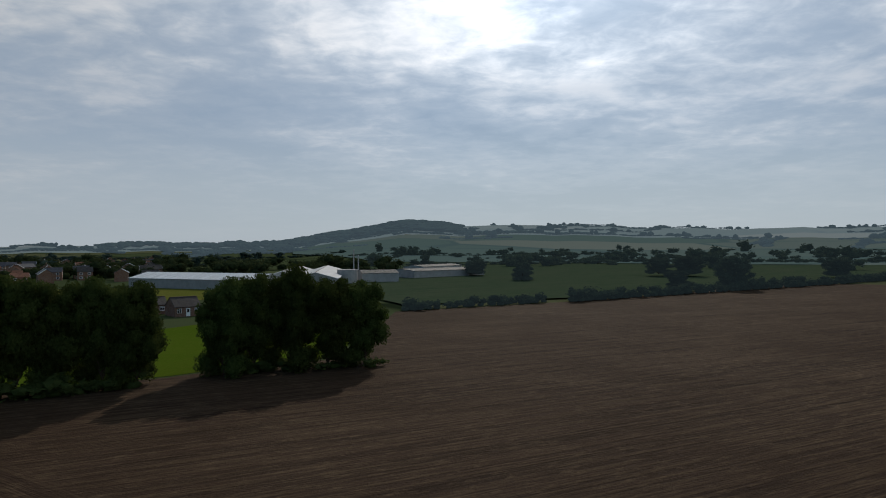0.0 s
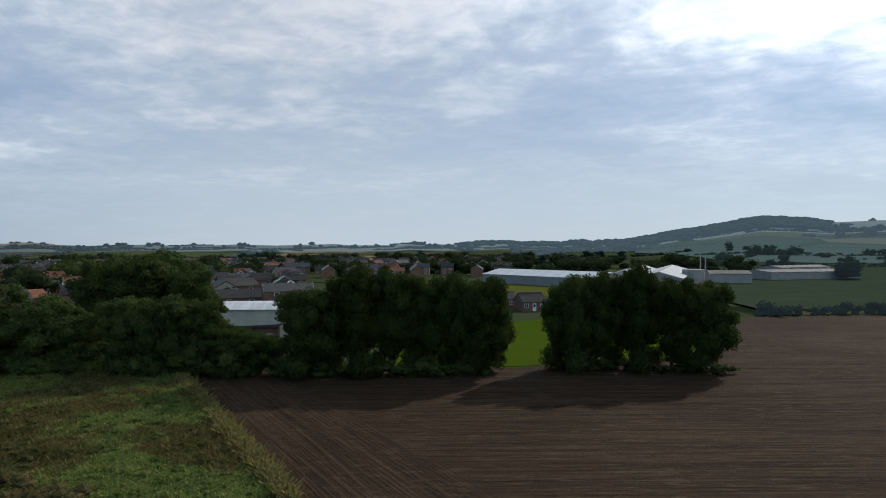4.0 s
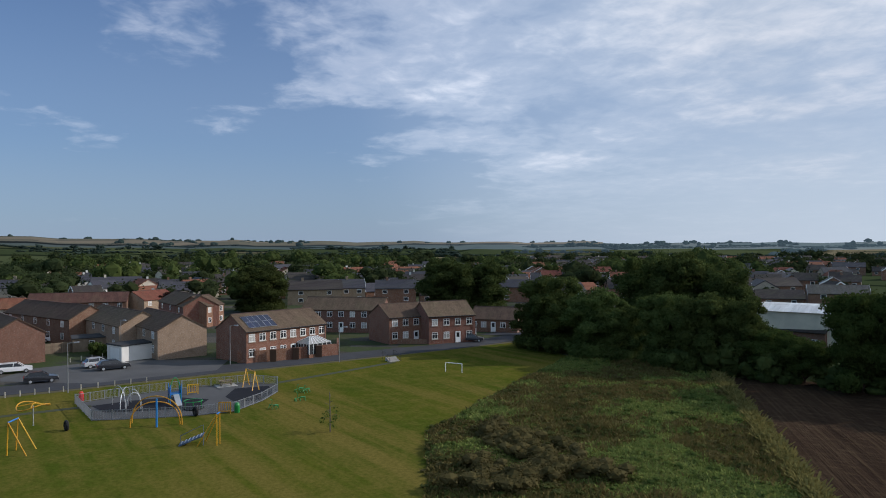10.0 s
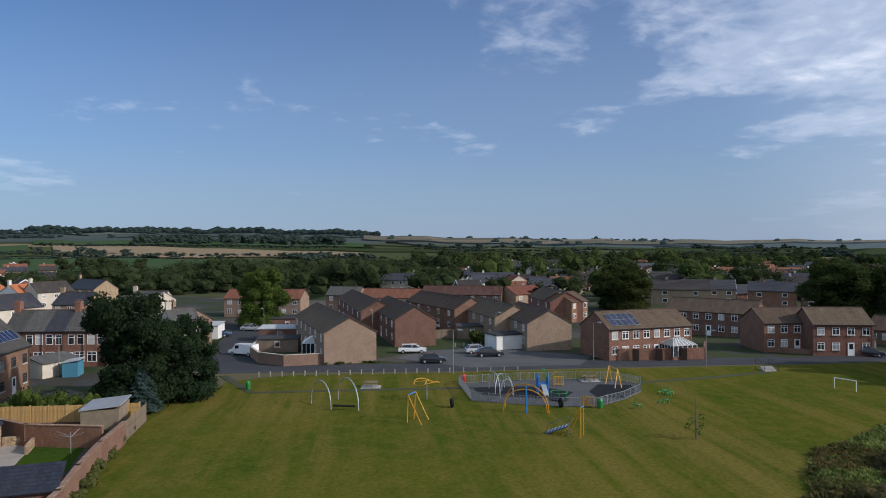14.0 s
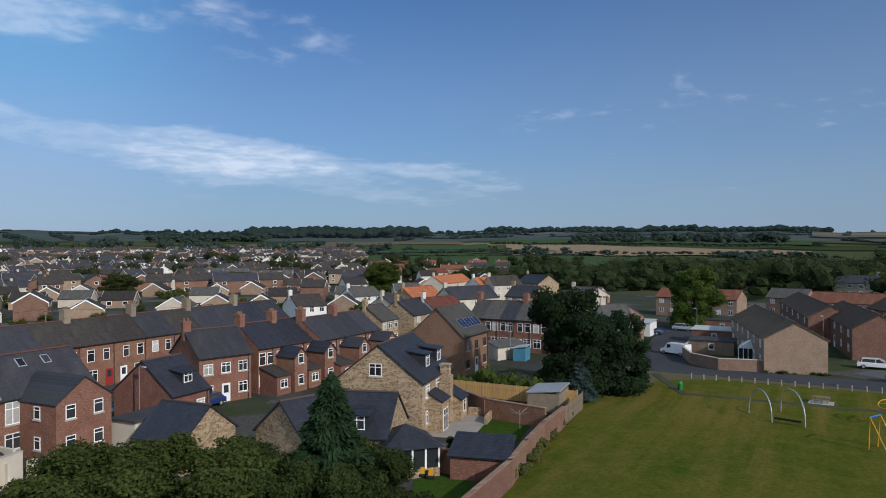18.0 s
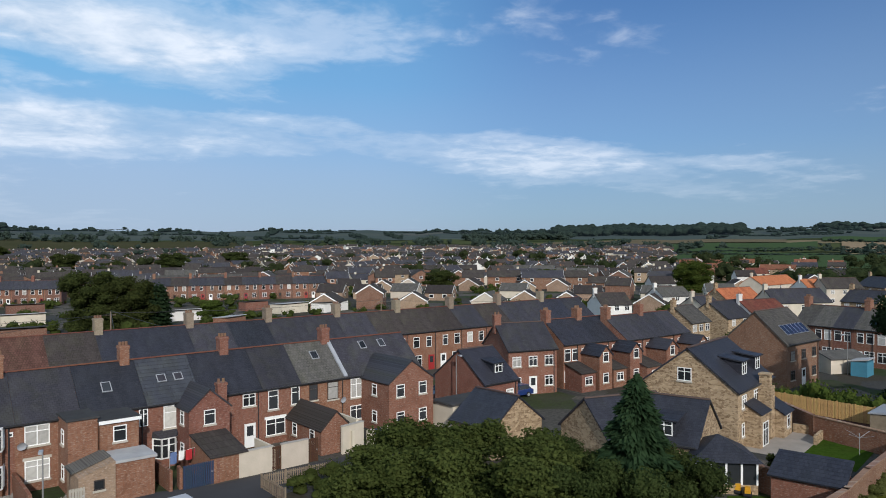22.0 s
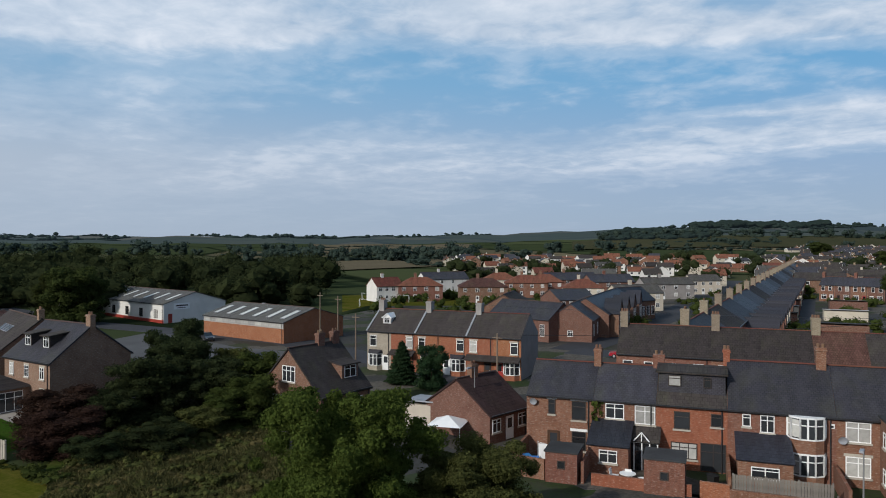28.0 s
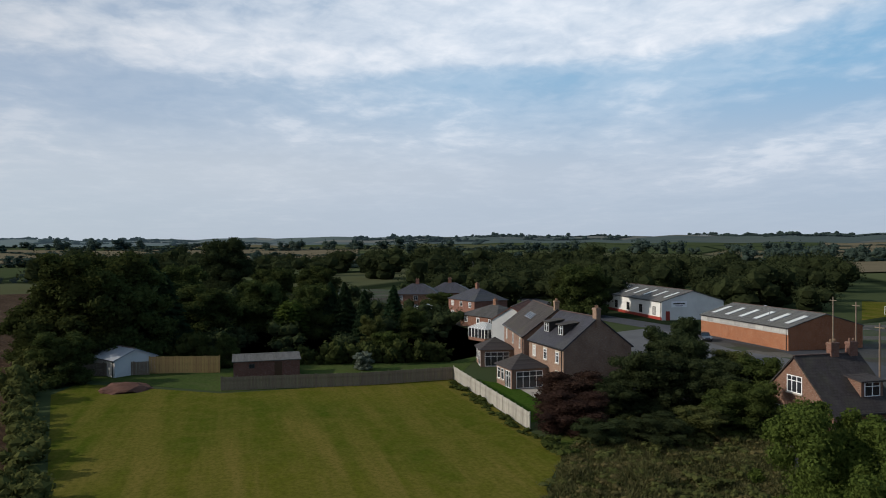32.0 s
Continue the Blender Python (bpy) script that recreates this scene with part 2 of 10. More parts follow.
def brickwork(name, a, b, mortar, size=(0.225, 0.075), gap=0.012, rough=0.85, vary=0.1, relief=0.5):
    m, nt, p = material(name, rough)
    at = wall_coords(nt)
    t = node(nt, "ShaderNodeTexBrick", Scale=1.0)
    t.inputs["Color1"].default_value, t.inputs["Color2"].default_value = (*a, 1), (*b, 1)
    t.inputs["Mortar"].default_value = (*mortar, 1)
    t.inputs["Mortar Size"].default_value, t.inputs["Brick Width"].default_value, t.inputs["Row Height"].default_value = gap, size[0], size[1]
    link(nt, at, t.inputs["Vector"])
    broad = noise_node(nt, at, 0.55, 5.0, 0.65, 0.4)
    mid = noise_node(nt, at, 3.0, 4.0, 0.6)
    c = mix(nt, ramp(nt, broad, [(0.32, 0.0), (0.5, 0.3), (0.72, 0.8)]), t.outputs[0], tuple(x * 0.55 for x in a))
    c = mix(nt, math_node(nt, "MULTIPLY", mid, 0.35), c, tuple(min(1, x * 1.35) for x in b))
    speck = nt.nodes.new("ShaderNodeMapping")
    speck.inputs["Scale"].default_value = (1.0, 2.6, 1)
    link(nt, at, speck.inputs[0])
    odd = noise_node(nt, speck.outputs[0], 4.2, 2.0, 0.7)
    c = mix(nt, ramp(nt, odd, [(0.56, 0.0), (0.70, 0.75)]), c, tuple(min(1, x * 1.5 + 0.03) for x in mortar))
    c = mix(nt, ramp(nt, odd, [(0.28, 0.75), (0.42, 0.0)]), c, tuple(x * 0.4 for x in a))
    link(nt, varied(nt, c, vary), p.inputs["Base Color"])
    bump(nt, p, t.outputs["Fac"], -relief, 0.01)
    return m


def roofing(name, col, lighter, row=0.28, width=0.3, rough=0.7, vary=0.18, relief=0.7, moss=0.25, mosscol=(0.10, 0.10, 0.05)):
    m, nt, p = material(name, rough)
    p.inputs["Specular IOR Level"].default_value = 0.14
    sep = nt.nodes.new("ShaderNodeSeparateXYZ")
    link(nt, coords(nt), sep.inputs[0])
    comb = nt.nodes.new("ShaderNodeCombineXYZ")
    link(nt, sep.outputs[0], comb.inputs[0])
    link(nt, math_node(nt, "MULTIPLY", sep.outputs[2], 1.6), comb.inputs[1])
    at = comb.outputs[0]
    t = node(nt, "ShaderNodeTexBrick", Scale=1.0)
    t.inputs["Color1"].default_value, t.inputs["Color2"].default_value = (*col, 1), (*lighter, 1)
    t.inputs["Mortar"].default_value = (*[c * 0.62 for c in col], 1)
    t.inputs["Mortar Size"].default_value, t.inputs["Brick Width"].default_value, t.inputs["Row Height"].default_value = 0.022, width, row
    t.inputs["Mortar Smooth"].default_value = 0.4
    link(nt, at, t.inputs["Vector"])
    broad = noise_node(nt, at, 0.35, 6.0, 0.65, 0.8)
    streak = nt.nodes.new("ShaderNodeMapping")
    streak.inputs["Scale"].default_value = (0.9, 0.30, 1)
    link(nt, at, streak.inputs[0])
    run = noise_node(nt, streak.outputs[0], 1.0, 5.0, 0.6)
    c = mix(nt, math_node(nt, "MULTIPLY", ramp(nt, broad, [(0.45, 0.0), (0.75, 1.0)]), moss), t.outputs[0], mosscol)
    c = mix(nt, ramp(nt, run, [(0.45, 0.0), (0.75, 0.40)]), c, tuple(x * 1.7 for x in lighter))
    c = mix(nt, ramp(nt, run, [(0.28, 0.35), (0.42, 0.0)]), c, tuple(x * 0.5 for x in col))
    spots = noise_node(nt, at, 5.0, 3.0, 0.7)
    c = mix(nt, ramp(nt, spots, [(0.58, 0.0), (0.74, 0.5)]), c, tuple(x * 2.0 + 0.01 for x in lighter))
    link(nt, varied(nt, c, vary), p.inputs["Base Color"])
    bump(nt, p, math_node(nt, "SUBTRACT", 1.0, t.outputs["Fac"]), relief, 0.025)
    return m


def stonework(name, a, b, mortar):
    m, nt, p = material(name, 0.9)
    at = wall_coords(nt)
    squeeze = nt.nodes.new("ShaderNodeMapping")
    squeeze.inputs["Scale"].default_value = (1.0, 2.1, 1)
    link(nt, at, squeeze.inputs[0])
    at = squeeze.outputs[0]
    t = node(nt, "ShaderNodeTexVoronoi", Scale=3.4, Randomness=0.85)
    t.feature = "F1"
    link(nt, at, t.inputs["Vector"])
    e = node(nt, "ShaderNodeTexVoronoi", Scale=3.4, Randomness=0.85)
    e.feature = "DISTANCE_TO_EDGE"
    link(nt, at, e.inputs["Vector"])
    bw = nt.nodes.new("ShaderNodeSeparateColor")
    link(nt, t.outputs["Color"], bw.inputs[0])
    c = mix(nt, bw.outputs[0], a, b)
    c = mix(nt, math_node(nt, "MULTIPLY", noise_node(nt, at, 0.8, 5.0, 0.65), 0.45), c, tuple(x * 0.7 for x in a))
    edge = ramp(nt, e.outputs["Distance"], [(0.0, 0.0), (0.05, 1.0)])
    link(nt, mix(nt, edge, mortar, c), p.inputs["Base Color"])
    bump(nt, p, edge, 0.7, 0.03)
    return m


def foliage(name, col, lighter, rough=0.6):
    m, nt, p = material(name, rough)
    geo = nt.nodes.new("ShaderNodeNewGeometry")
    c = mix(nt, geo.outputs["Random Per Island"], col, lighter)
    big = noise_node(nt, coords(nt), 0.45, 3.0, 0.6)
    c = mix(nt, ramp(nt, big, [(0.35, 0.0), (0.7, 0.6)]), c, tuple(x * 1.35 for x in lighter))
    c = varied(nt, c, 0.2)
    link(nt, c, p.inputs["Base Color"])
    p.inputs["Specular IOR Level"].default_value = 0.0
    tr = nt.nodes.new("ShaderNodeBsdfTranslucent")
    link(nt, c, tr.inputs[0])
    mx = nt.nodes.new("ShaderNodeMixShader")
    mx.inputs[0].default_value = 0.28
    out = nt.nodes["Material Output"]
    link(nt, p.outputs[0], mx.inputs[1])
    link(nt, tr.outputs[0], mx.inputs[2])
    link(nt, mx.outputs[0], out.inputs[0])
    return m


def position(nt):
    return nt.nodes.new("ShaderNodeNewGeometry").outputs["Position"]


def turned(nt, angle, scale):
    """Position on the ground, turned and stretched."""
    mp = nt.nodes.new("ShaderNodeMapping")
    mp.vector_type = "POINT"
    mp.inputs["Rotation"].default_value = (0, 0, radians(angle))
    mp2 = nt.nodes.new("ShaderNodeMapping")
    mp2.inputs["Scale"].default_value = scale
    link(nt, position(nt), mp.inputs[0])
    link(nt, mp.outputs[0], mp2.inputs[0])
    return mp2.outputs[0]


def lawn(name, a, b, dry, stripe=None, patch=0.06):
    m, nt, p = material(name, 0.95)
    p.inputs["Specular IOR Level"].default_value = 0.0
    at = position(nt)
    big = noise_node(nt, at, patch, 5.0, 0.6, 0.5)
    mid = noise_node(nt, at, 0.5, 4.0, 0.6)
    fine = noise_node(nt, at, 2.4, 5.0, 0.72)
    c = mix(nt, ramp(nt, big, [(0.35, 0.0), (0.65, 1.0)]), a, b)
    c = mix(nt, math_node(nt, "MULTIPLY", ramp(nt, mid, [(0.42, 0.0), (0.8, 1.0)]), 0.7), c, dry)
    if stripe is not None:
        s = noise_node(nt, turned(nt, stripe, (0.30, 0.022, 1)), 1.0, 4.0, 0.65, 0.3)
        worn = math_node(nt, "MULTIPLY", ramp(nt, s, [(0.42, 0.0), (0.60, 1.0)]), ramp(nt, noise_node(nt, at, 0.028, 4.0, 0.6, 0.4), [(0.34, 0.2), (0.60, 1.0)]))
        c = mix(nt, worn, c, dry)
    c = mix(nt, ramp(nt, fine, [(0.36, 0.5), (0.62, 0.12)]), c, tuple(x * 0.45 for x in a))
    link(nt, c, p.inputs["Base Color"])
    bump(nt, p, fine, 0.5, 0.07)
    return m


def patchwork(name, stops, size):
    """Small plots: tarmac, paving, soil and grass side by side."""
    m, nt, p = material(name, 0.92)
    p.inputs["Specular IOR Level"].default_value = 0.08
    cell = node(nt, "ShaderNodeTexVoronoi", Scale=1.0, Randomness=0.7)
    cell.distance = "CHEBYCHEV"
    link(nt, turned(nt, 24, (1 / size, 1 / (size * 1.6), 0)), cell.inputs["Vector"])
    sep = nt.nodes.new("ShaderNodeSeparateColor")
    link(nt, cell.outputs["Color"], sep.inputs[0])
    c = ramp(nt, sep.outputs[0], stops, "CONSTANT")
    fine, broad = noise_node(nt, position(nt), 2.5, 5.0, 0.65), noise_node(nt, position(nt), 0.25, 4.0, 0.6)
    c = mix(nt, ramp(nt, fine, [(0.40, 0.0), (0.62, 0.6)]), c, (0.028, 0.028, 0.022))
    c = mix(nt, ramp(nt, broad, [(0.45, 0.0), (0.7, 0.6)]), c, (0.060, 0.055, 0.046))
    link(nt, c, p.inputs["Base Color"])
    bump(nt, p, fine, 0.5, 0.05)
    return m


def ploughed(name):
    m, nt, p = material(name, 0.95)
    p.inputs["Specular IOR Level"].default_value = 0.014
    # the headland along the grass is worked the other way
    sep = nt.nodes.new("ShaderNodeSeparateXYZ")
    link(nt, turned(nt, HEADLAND, (1, 1, 1)), sep.inputs[0])
    edge = ramp(nt, math_node(nt, "MULTIPLY", math_node(nt, "MULTIPLY_ADD", noise_node(nt, position(nt), 0.15, 3.0), 5.0, sep.outputs[0]), 0.01), [(0.28, 0.0), (0.31, 1.0)])

    def both(scale, detail, distortion):
        return mix(nt, edge, noise_node(nt, turned(nt, HEADLAND, scale), 1.0, detail, 0.65, distortion), noise_node(nt, turned(nt, FURROW, scale), 1.0, detail, 0.65, distortion))
    rows = both((0.55, 0.016, 1), 5.0, 0.15)
    fine_rows = both((2.4, 0.06, 1), 4.0, 0.1)
    clods = noise_node(nt, position(nt), 2.6, 5.0, 0.7)
    big = noise_node(nt, position(nt), 0.03, 4.0, 0.6, 0.6)
    c = mix(nt, ramp(nt, rows, [(0.36, 0.0), (0.62, 1.0)]), (0.024, 0.0152, 0.0108), (0.052, 0.0330, 0.0210))
    c = mix(nt, math_node(nt, "MULTIPLY", ramp(nt, fine_rows, [(0.46, 0.0), (0.68, 1.0)]), 0.6), c, (0.116, 0.080, 0.044))
    straw = noise_node(nt, turned(nt, FURROW, (1.6, 0.35, 1)), 1.0, 6.0, 0.75)
    c = mix(nt, ramp(nt, straw, [(0.52, 0.0), (0.66, 0.7)]), c, (0.125, 0.086, 0.049))
    c = mix(nt, ramp(nt, big, [(0.35, 0.5), (0.65, 0.0)]), c, (0.022, 0.012, 0.007))
    c = mix(nt, math_node(nt, "MULTIPLY", ramp(nt, clods, [(0.45, 0.0), (0.75, 1.0)]), 0.45), c, (0.020, 0.012, 0.008))
    link(nt, c, p.inputs["Base Color"])
    h = math_node(nt, "ADD", math_node(nt, "MULTIPLY", rows, 0.6), math_node(nt, "ADD", math_node(nt, "MULTIPLY", fine_rows, 0.7), math_node(nt, "MULTIPLY", clods, 0.4)))
    bump(nt, p, h, 0.9, 0.28)
    return m


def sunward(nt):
    """Strength of the painted distance haze, whose glow is greater on the sun's side of the land."""
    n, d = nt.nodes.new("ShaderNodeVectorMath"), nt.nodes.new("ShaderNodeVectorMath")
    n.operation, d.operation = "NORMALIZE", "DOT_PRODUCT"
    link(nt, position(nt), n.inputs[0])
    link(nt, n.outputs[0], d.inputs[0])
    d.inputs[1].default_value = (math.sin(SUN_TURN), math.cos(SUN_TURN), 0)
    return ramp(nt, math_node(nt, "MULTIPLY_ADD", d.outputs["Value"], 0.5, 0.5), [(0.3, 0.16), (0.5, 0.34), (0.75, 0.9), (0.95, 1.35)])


def countryside(name, haze=None):
    """Farmland: a patchwork of fields with dark hedges between them."""
    m, nt, p = material(name, 0.95)
    p.inputs["Specular IOR Level"].default_value = 0.0
    at = turned(nt, 20, (1 / 330, 1 / 190, 0))
    cell = node(nt, "ShaderNodeTexVoronoi", Scale=1.0, Randomness=0.8)
    edge = node(nt, "ShaderNodeTexVoronoi", Scale=1.0, Randomness=0.8)
    edge.feature = "DISTANCE_TO_EDGE"
    link(nt, at, cell.inputs["Vector"])
    link(nt, at, edge.inputs["Vector"])
    sep = nt.nodes.new("ShaderNodeSeparateColor")
    link(nt, cell.outputs["Color"], sep.inputs[0])
    c = ramp(nt, sep.outputs[0], [(0.0, (0.032, 0.044, 0.020)), (0.28, (0.062, 0.064, 0.034)), (0.46, (0.028, 0.040, 0.018)),
                                  (0.60, (0.19, 0.15, 0.095)), (0.72, (0.11, 0.092, 0.060)), (0.82, (0.055, 0.066, 0.030))], "CONSTANT")
    n = noise_node(nt, position(nt), 0.02, 5.0, 0.6)
    c = mix(nt, math_node(nt, "MULTIPLY", n, 0.5), c, (0.08, 0.09, 0.04))
    c = mix(nt, ramp(nt, edge.outputs["Distance"], [(0.012, 0.0), (0.03, 1.0)]), (0.014, 0.020, 0.010), c)
    # distance haze painted in: base colour drawn towards it, and a glow added
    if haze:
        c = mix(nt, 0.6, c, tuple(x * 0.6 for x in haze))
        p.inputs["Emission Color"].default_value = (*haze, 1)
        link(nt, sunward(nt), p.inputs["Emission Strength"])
    link(nt, c, p.inputs["Base Color"])
    return m


FURROW, HEADLAND = 62, -55.4
PLOUGH = ploughed("ploughed_soil")
PARK = lawn("park_grass", (0.055, 0.080, 0.010), (0.096, 0.100, 0.014), (0.170, 0.130, 0.032), stripe=77, patch=0.045)
MOWN = lawn("mown_field_grass", (0.050, 0.070, 0.008), (0.092, 0.090, 0.012), (0.142, 0.112, 0.026), stripe=88, patch=0.03)
ROUGH = lawn("rough_grass", (0.050, 0.080, 0.016), (0.080, 0.095, 0.022), (0.12, 0.10, 0.036), patch=0.12)
CROP = lawn("crop_grass", (0.070, 0.092, 0.014), (0.100, 0.108, 0.020), (0.125, 0.110, 0.030), stripe=70)
GARDEN = lawn("garden_grass", (0.030, 0.066, 0.009), (0.044, 0.078, 0.011), (0.060, 0.078, 0.018))
GREEN_CROP = lawn("green_crop", (0.038, 0.058, 0.033), (0.048, 0.066, 0.039), (0.058, 0.070, 0.043), 50)
STUBBLE = lawn("stubble", (0.23, 0.17, 0.105), (0.29, 0.215, 0.135), (0.32, 0.245, 0.16), stripe=30, patch=0.01)
DULL_STUBBLE = lawn("weathered_stubble", (0.125, 0.105, 0.066), (0.15, 0.125, 0.08), (0.17, 0.14, 0.09), stripe=60, patch=0.01)
PASTURE = lawn("far_pasture", (0.052, 0.088, 0.040), (0.064, 0.098, 0.045), (0.085, 0.106, 0.050), patch=0.01)
YARDS = patchwork("yard_ground", [(0.0, (0.055, 0.054, 0.052)), (0.22, (0.045, 0.058, 0.020)), (0.42, (0.085, 0.078, 0.068)), (0.55, (0.052, 0.046, 0.034)), (0.70, (0.034, 0.052, 0.016)), (0.86, (0.13, 0.115, 0.095))], 6.5)
FARM = countryside("farmland")
# far land, its haze painted as tint and glow
FAR_FARM = countryside("haze_glow_farmland", (0.094, 0.120, 0.132))
ASPHALT = plain("asphalt", (0.052, 0.052, 0.056), 0.9, 20.0, 0.15, 0.25, 0.3, world=True)
PALE_ASPHALT = plain("worn_asphalt", (0.095, 0.093, 0.092), 0.9, 20.0, 0.2, 0.25, 0.3, world=True)
WORN_PATH = plain("mossy_worn_asphalt", (0.060, 0.064, 0.036), 0.95, 6.0, 0.2, 0.35, 0.3, world=True)
RUBBER = plain("rubber_safety_surface", (0.020, 0.020, 0.024), 0.9, 15.0, 0.4, 0.3, 0.2, world=True)
PAVING = plain("paving", (0.32, 0.29, 0.25), 0.85, 8.0, 0.6, 0.25)
CONCRETE = plain("concrete", (0.36, 0.34, 0.31), 0.85, 10.0, 0.5, 0.25)

RED_BRICK = brickwork("red_brick", (0.150, 0.054, 0.031), (0.235, 0.097, 0.056), (0.19, 0.145, 0.115))
ORANGE_BRICK = brickwork("orange_brick", (0.25, 0.078, 0.032), (0.31, 0.105, 0.045), (0.25, 0.15, 0.10))
BROWN_BRICK = brickwork("brown_brick", (0.130, 0.055, 0.034), (0.185, 0.085, 0.052), (0.18, 0.14, 0.11))
BUFF_BRICK = brickwork("buff_brick", (0.25, 0.165, 0.105), (0.32, 0.225, 0.145), (0.25, 0.20, 0.16))
PINK_BRICK = brickwork("pinkish_buff_brick", (0.205, 0.115, 0.075), (0.26, 0.155, 0.10), (0.22, 0.18, 0.14))
STACK_STONE = brickwork("sooty_buff_brick", (0.20, 0.155, 0.105), (0.28, 0.225, 0.16), (0.20, 0.17, 0.13))
STONE = stonework("rubble_stone", (0.19, 0.125, 0.070), (0.53, 0.40, 0.25), (0.36, 0.285, 0.19))
ASHLAR = brickwork("grey_stone", (0.30, 0.26, 0.20), (0.38, 0.33, 0.26), (0.25, 0.22, 0.18), (0.5, 0.25), 0.012)
RENDER = plain("cream_render", (0.52, 0.46, 0.37), 0.85, 9.0, 0.5, 0.22, 0.15)
WHITE_RENDER = plain("white_render", (0.64, 0.62, 0.58), 0.8, 9.0, 0.4, 0.15, 0.1)
GREY_RENDER = plain("grey_pebbledash", (0.30, 0.28, 0.26), 0.9, 18.0, 0.5, 0.25, 0.5)
SLATE = roofing("blue_grey_slate", (0.031, 0.030, 0.037), (0.043, 0.041, 0.050), 0.22, 0.3, 0.6, 0.2, relief=0.35)
DARK_SLATE = roofing("dark_slate", (0.022, 0.023, 0.031), (0.033, 0.034, 0.044), 0.22, 0.3, 0.5, 0.12, moss=0.08)
BROWN_TILE = roofing("brown_concrete_tile", (0.036, 0.030, 0.029), (0.049, 0.041, 0.039), 0.34, 0.34, 0.85, 0.2)
ESTATE_TILE = roofing("weathered_brown_tile", (0.078, 0.052, 0.036), (0.108, 0.074, 0.052), 0.34, 0.34, 0.9, 0.2)
DARK_TILE = roofing("dark_red_brown_tile", (0.036, 0.022, 0.020), (0.050, 0.031, 0.028), 0.32, 0.30, 0.9, 0.1, moss=0.1)
GREY_TILE = roofing("grey_concrete_tile", (0.060, 0.056, 0.053), (0.088, 0.083, 0.076), 0.32, 0.32, 0.85, 0.2)
MAROON_TILE = roofing("maroon_tile", (0.070, 0.034, 0.027), (0.098, 0.050, 0.040), 0.3, 0.25, 0.85, 0.15)
RED_TILE = roofing("red_clay_tile", (0.125, 0.044, 0.030), (0.175, 0.066, 0.043), 0.3, 0.25, 0.85, 0.25)
ORANGE_TILE = roofing("orange_pantile", (0.33, 0.105, 0.045), (0.42, 0.155, 0.07), 0.3, 0.25, 0.85, 0.2, moss=0.1)
for _slate in (SLATE, DARK_SLATE):
    _slate.node_tree.nodes["Principled BSDF"].inputs["Specular IOR Level"].default_value = 0.22
CORRUGATED = roofing("corrugated_cement_sheet", (0.085, 0.082, 0.078), (0.115, 0.11, 0.102), 1.4, 0.16, 0.85, 0.1)
WHITE_SHEET = roofing("white_sheet_roof", (0.46, 0.47, 0.47), (0.54, 0.55, 0.55), 6.0, 1.0, 0.5, 0.05, 0.2, 0.15, (0.5, 0.5, 0.48))
FELT = plain("roofing_felt", (0.055, 0.055, 0.056), 0.9, 8.0, 0.5, 0.35)
PALE_FELT = plain("pale_flat_roof", (0.40, 0.40, 0.40), 0.8, 8.0, 0.5, 0.25)

UPVC = plain("white_plastic_frame", (0.80, 0.80, 0.78), 0.35, 5.0, 1.0, 0.06, 0)
DARK_FRAME = plain("dark_window_frame", (0.05, 0.04, 0.035), 0.4, 5.0, 1.0, 0.1, 0)
SILL = plain("stone_sill", (0.42, 0.38, 0.32), 0.8, 10.0, 1.0, 0.2)
GUTTER = plain("black_gutter", (0.03, 0.03, 0.032), 0.4, 5.0, 1.0, 0.1, 0)
DOOR_WHITE = plain("white_door", (0.75, 0.75, 0.73), 0.35, 5.0, 1.0, 0.06, 0)
DOOR_RED = plain("dark_red_door", (0.28, 0.03, 0.03), 0.35, 5.0, 1.0, 0.1, 0)
DOOR_BLUE = plain("dark_blue_gate_paint", (0.03, 0.045, 0.08), 0.4, 5.0, 1.0, 0.1, 0)
DOOR_BROWN = plain("brown_door", (0.07, 0.035, 0.02), 0.45, 5.0, 1.0, 0.2, 0)
RIDGE = plain("ridge_tile", (0.10, 0.07, 0.06), 0.85, 6.0, 1.0, 0.2)
RED_RIDGE = plain("red_ridge_tile", (0.15, 0.062, 0.044), 0.85, 6.0, 1.0, 0.2)
POT = plain("terracotta_pot", (0.19, 0.115, 0.075), 0.85, 6.0, 1.0, 0.25)
LEAD = plain("lead_flashing", (0.30, 0.31, 0.33), 0.6, 6.0, 1.0, 0.2)
TIMBER = plain("weathered_timber", (0.21, 0.165, 0.12), 0.85, 10.0, 1.2, 0.35, 0.4)
PALE_TIMBER = plain("silvered_timber", (0.40, 0.37, 0.31), 0.85, 10.0, 1.2, 0.25, 0.4)
GREY_TIMBER = plain("grey_fence_timber", (0.20, 0.18, 0.155), 0.9, 10.0, 1.2, 0.35, 0.4)
NEW_TIMBER = plain("new_fence_timber", (0.47, 0.30, 0.12), 0.8, 10.0, 1.2, 0.2, 0.4)
STEEL = plain("galvanised_steel", (0.46, 0.47, 0.48), 0.45, 10.0, 1.0, 0.15, 0, metal=0.6)
DULL_STEEL = plain("weathered_steel", (0.20, 0.20, 0.195), 0.65, 10.0, 1.0, 0.2, 0)
YELLOW = plain("yellow_paint", (0.52, 0.27, 0.018), 0.4, 5.0, 1.0, 0.1, 0)
BLUE_GREY = plain("worn_blue_grey_paint", (0.10, 0.13, 0.19), 0.6, 5.0, 1.0, 0.2, 0)
BLUE = plain("blue_paint", (0.03, 0.16, 0.42), 0.4, 5.0, 1.0, 0.1, 0)
GREEN = plain("green_paint", (0.025, 0.20, 0.05), 0.4, 5.0, 1.0, 0.1, 0)
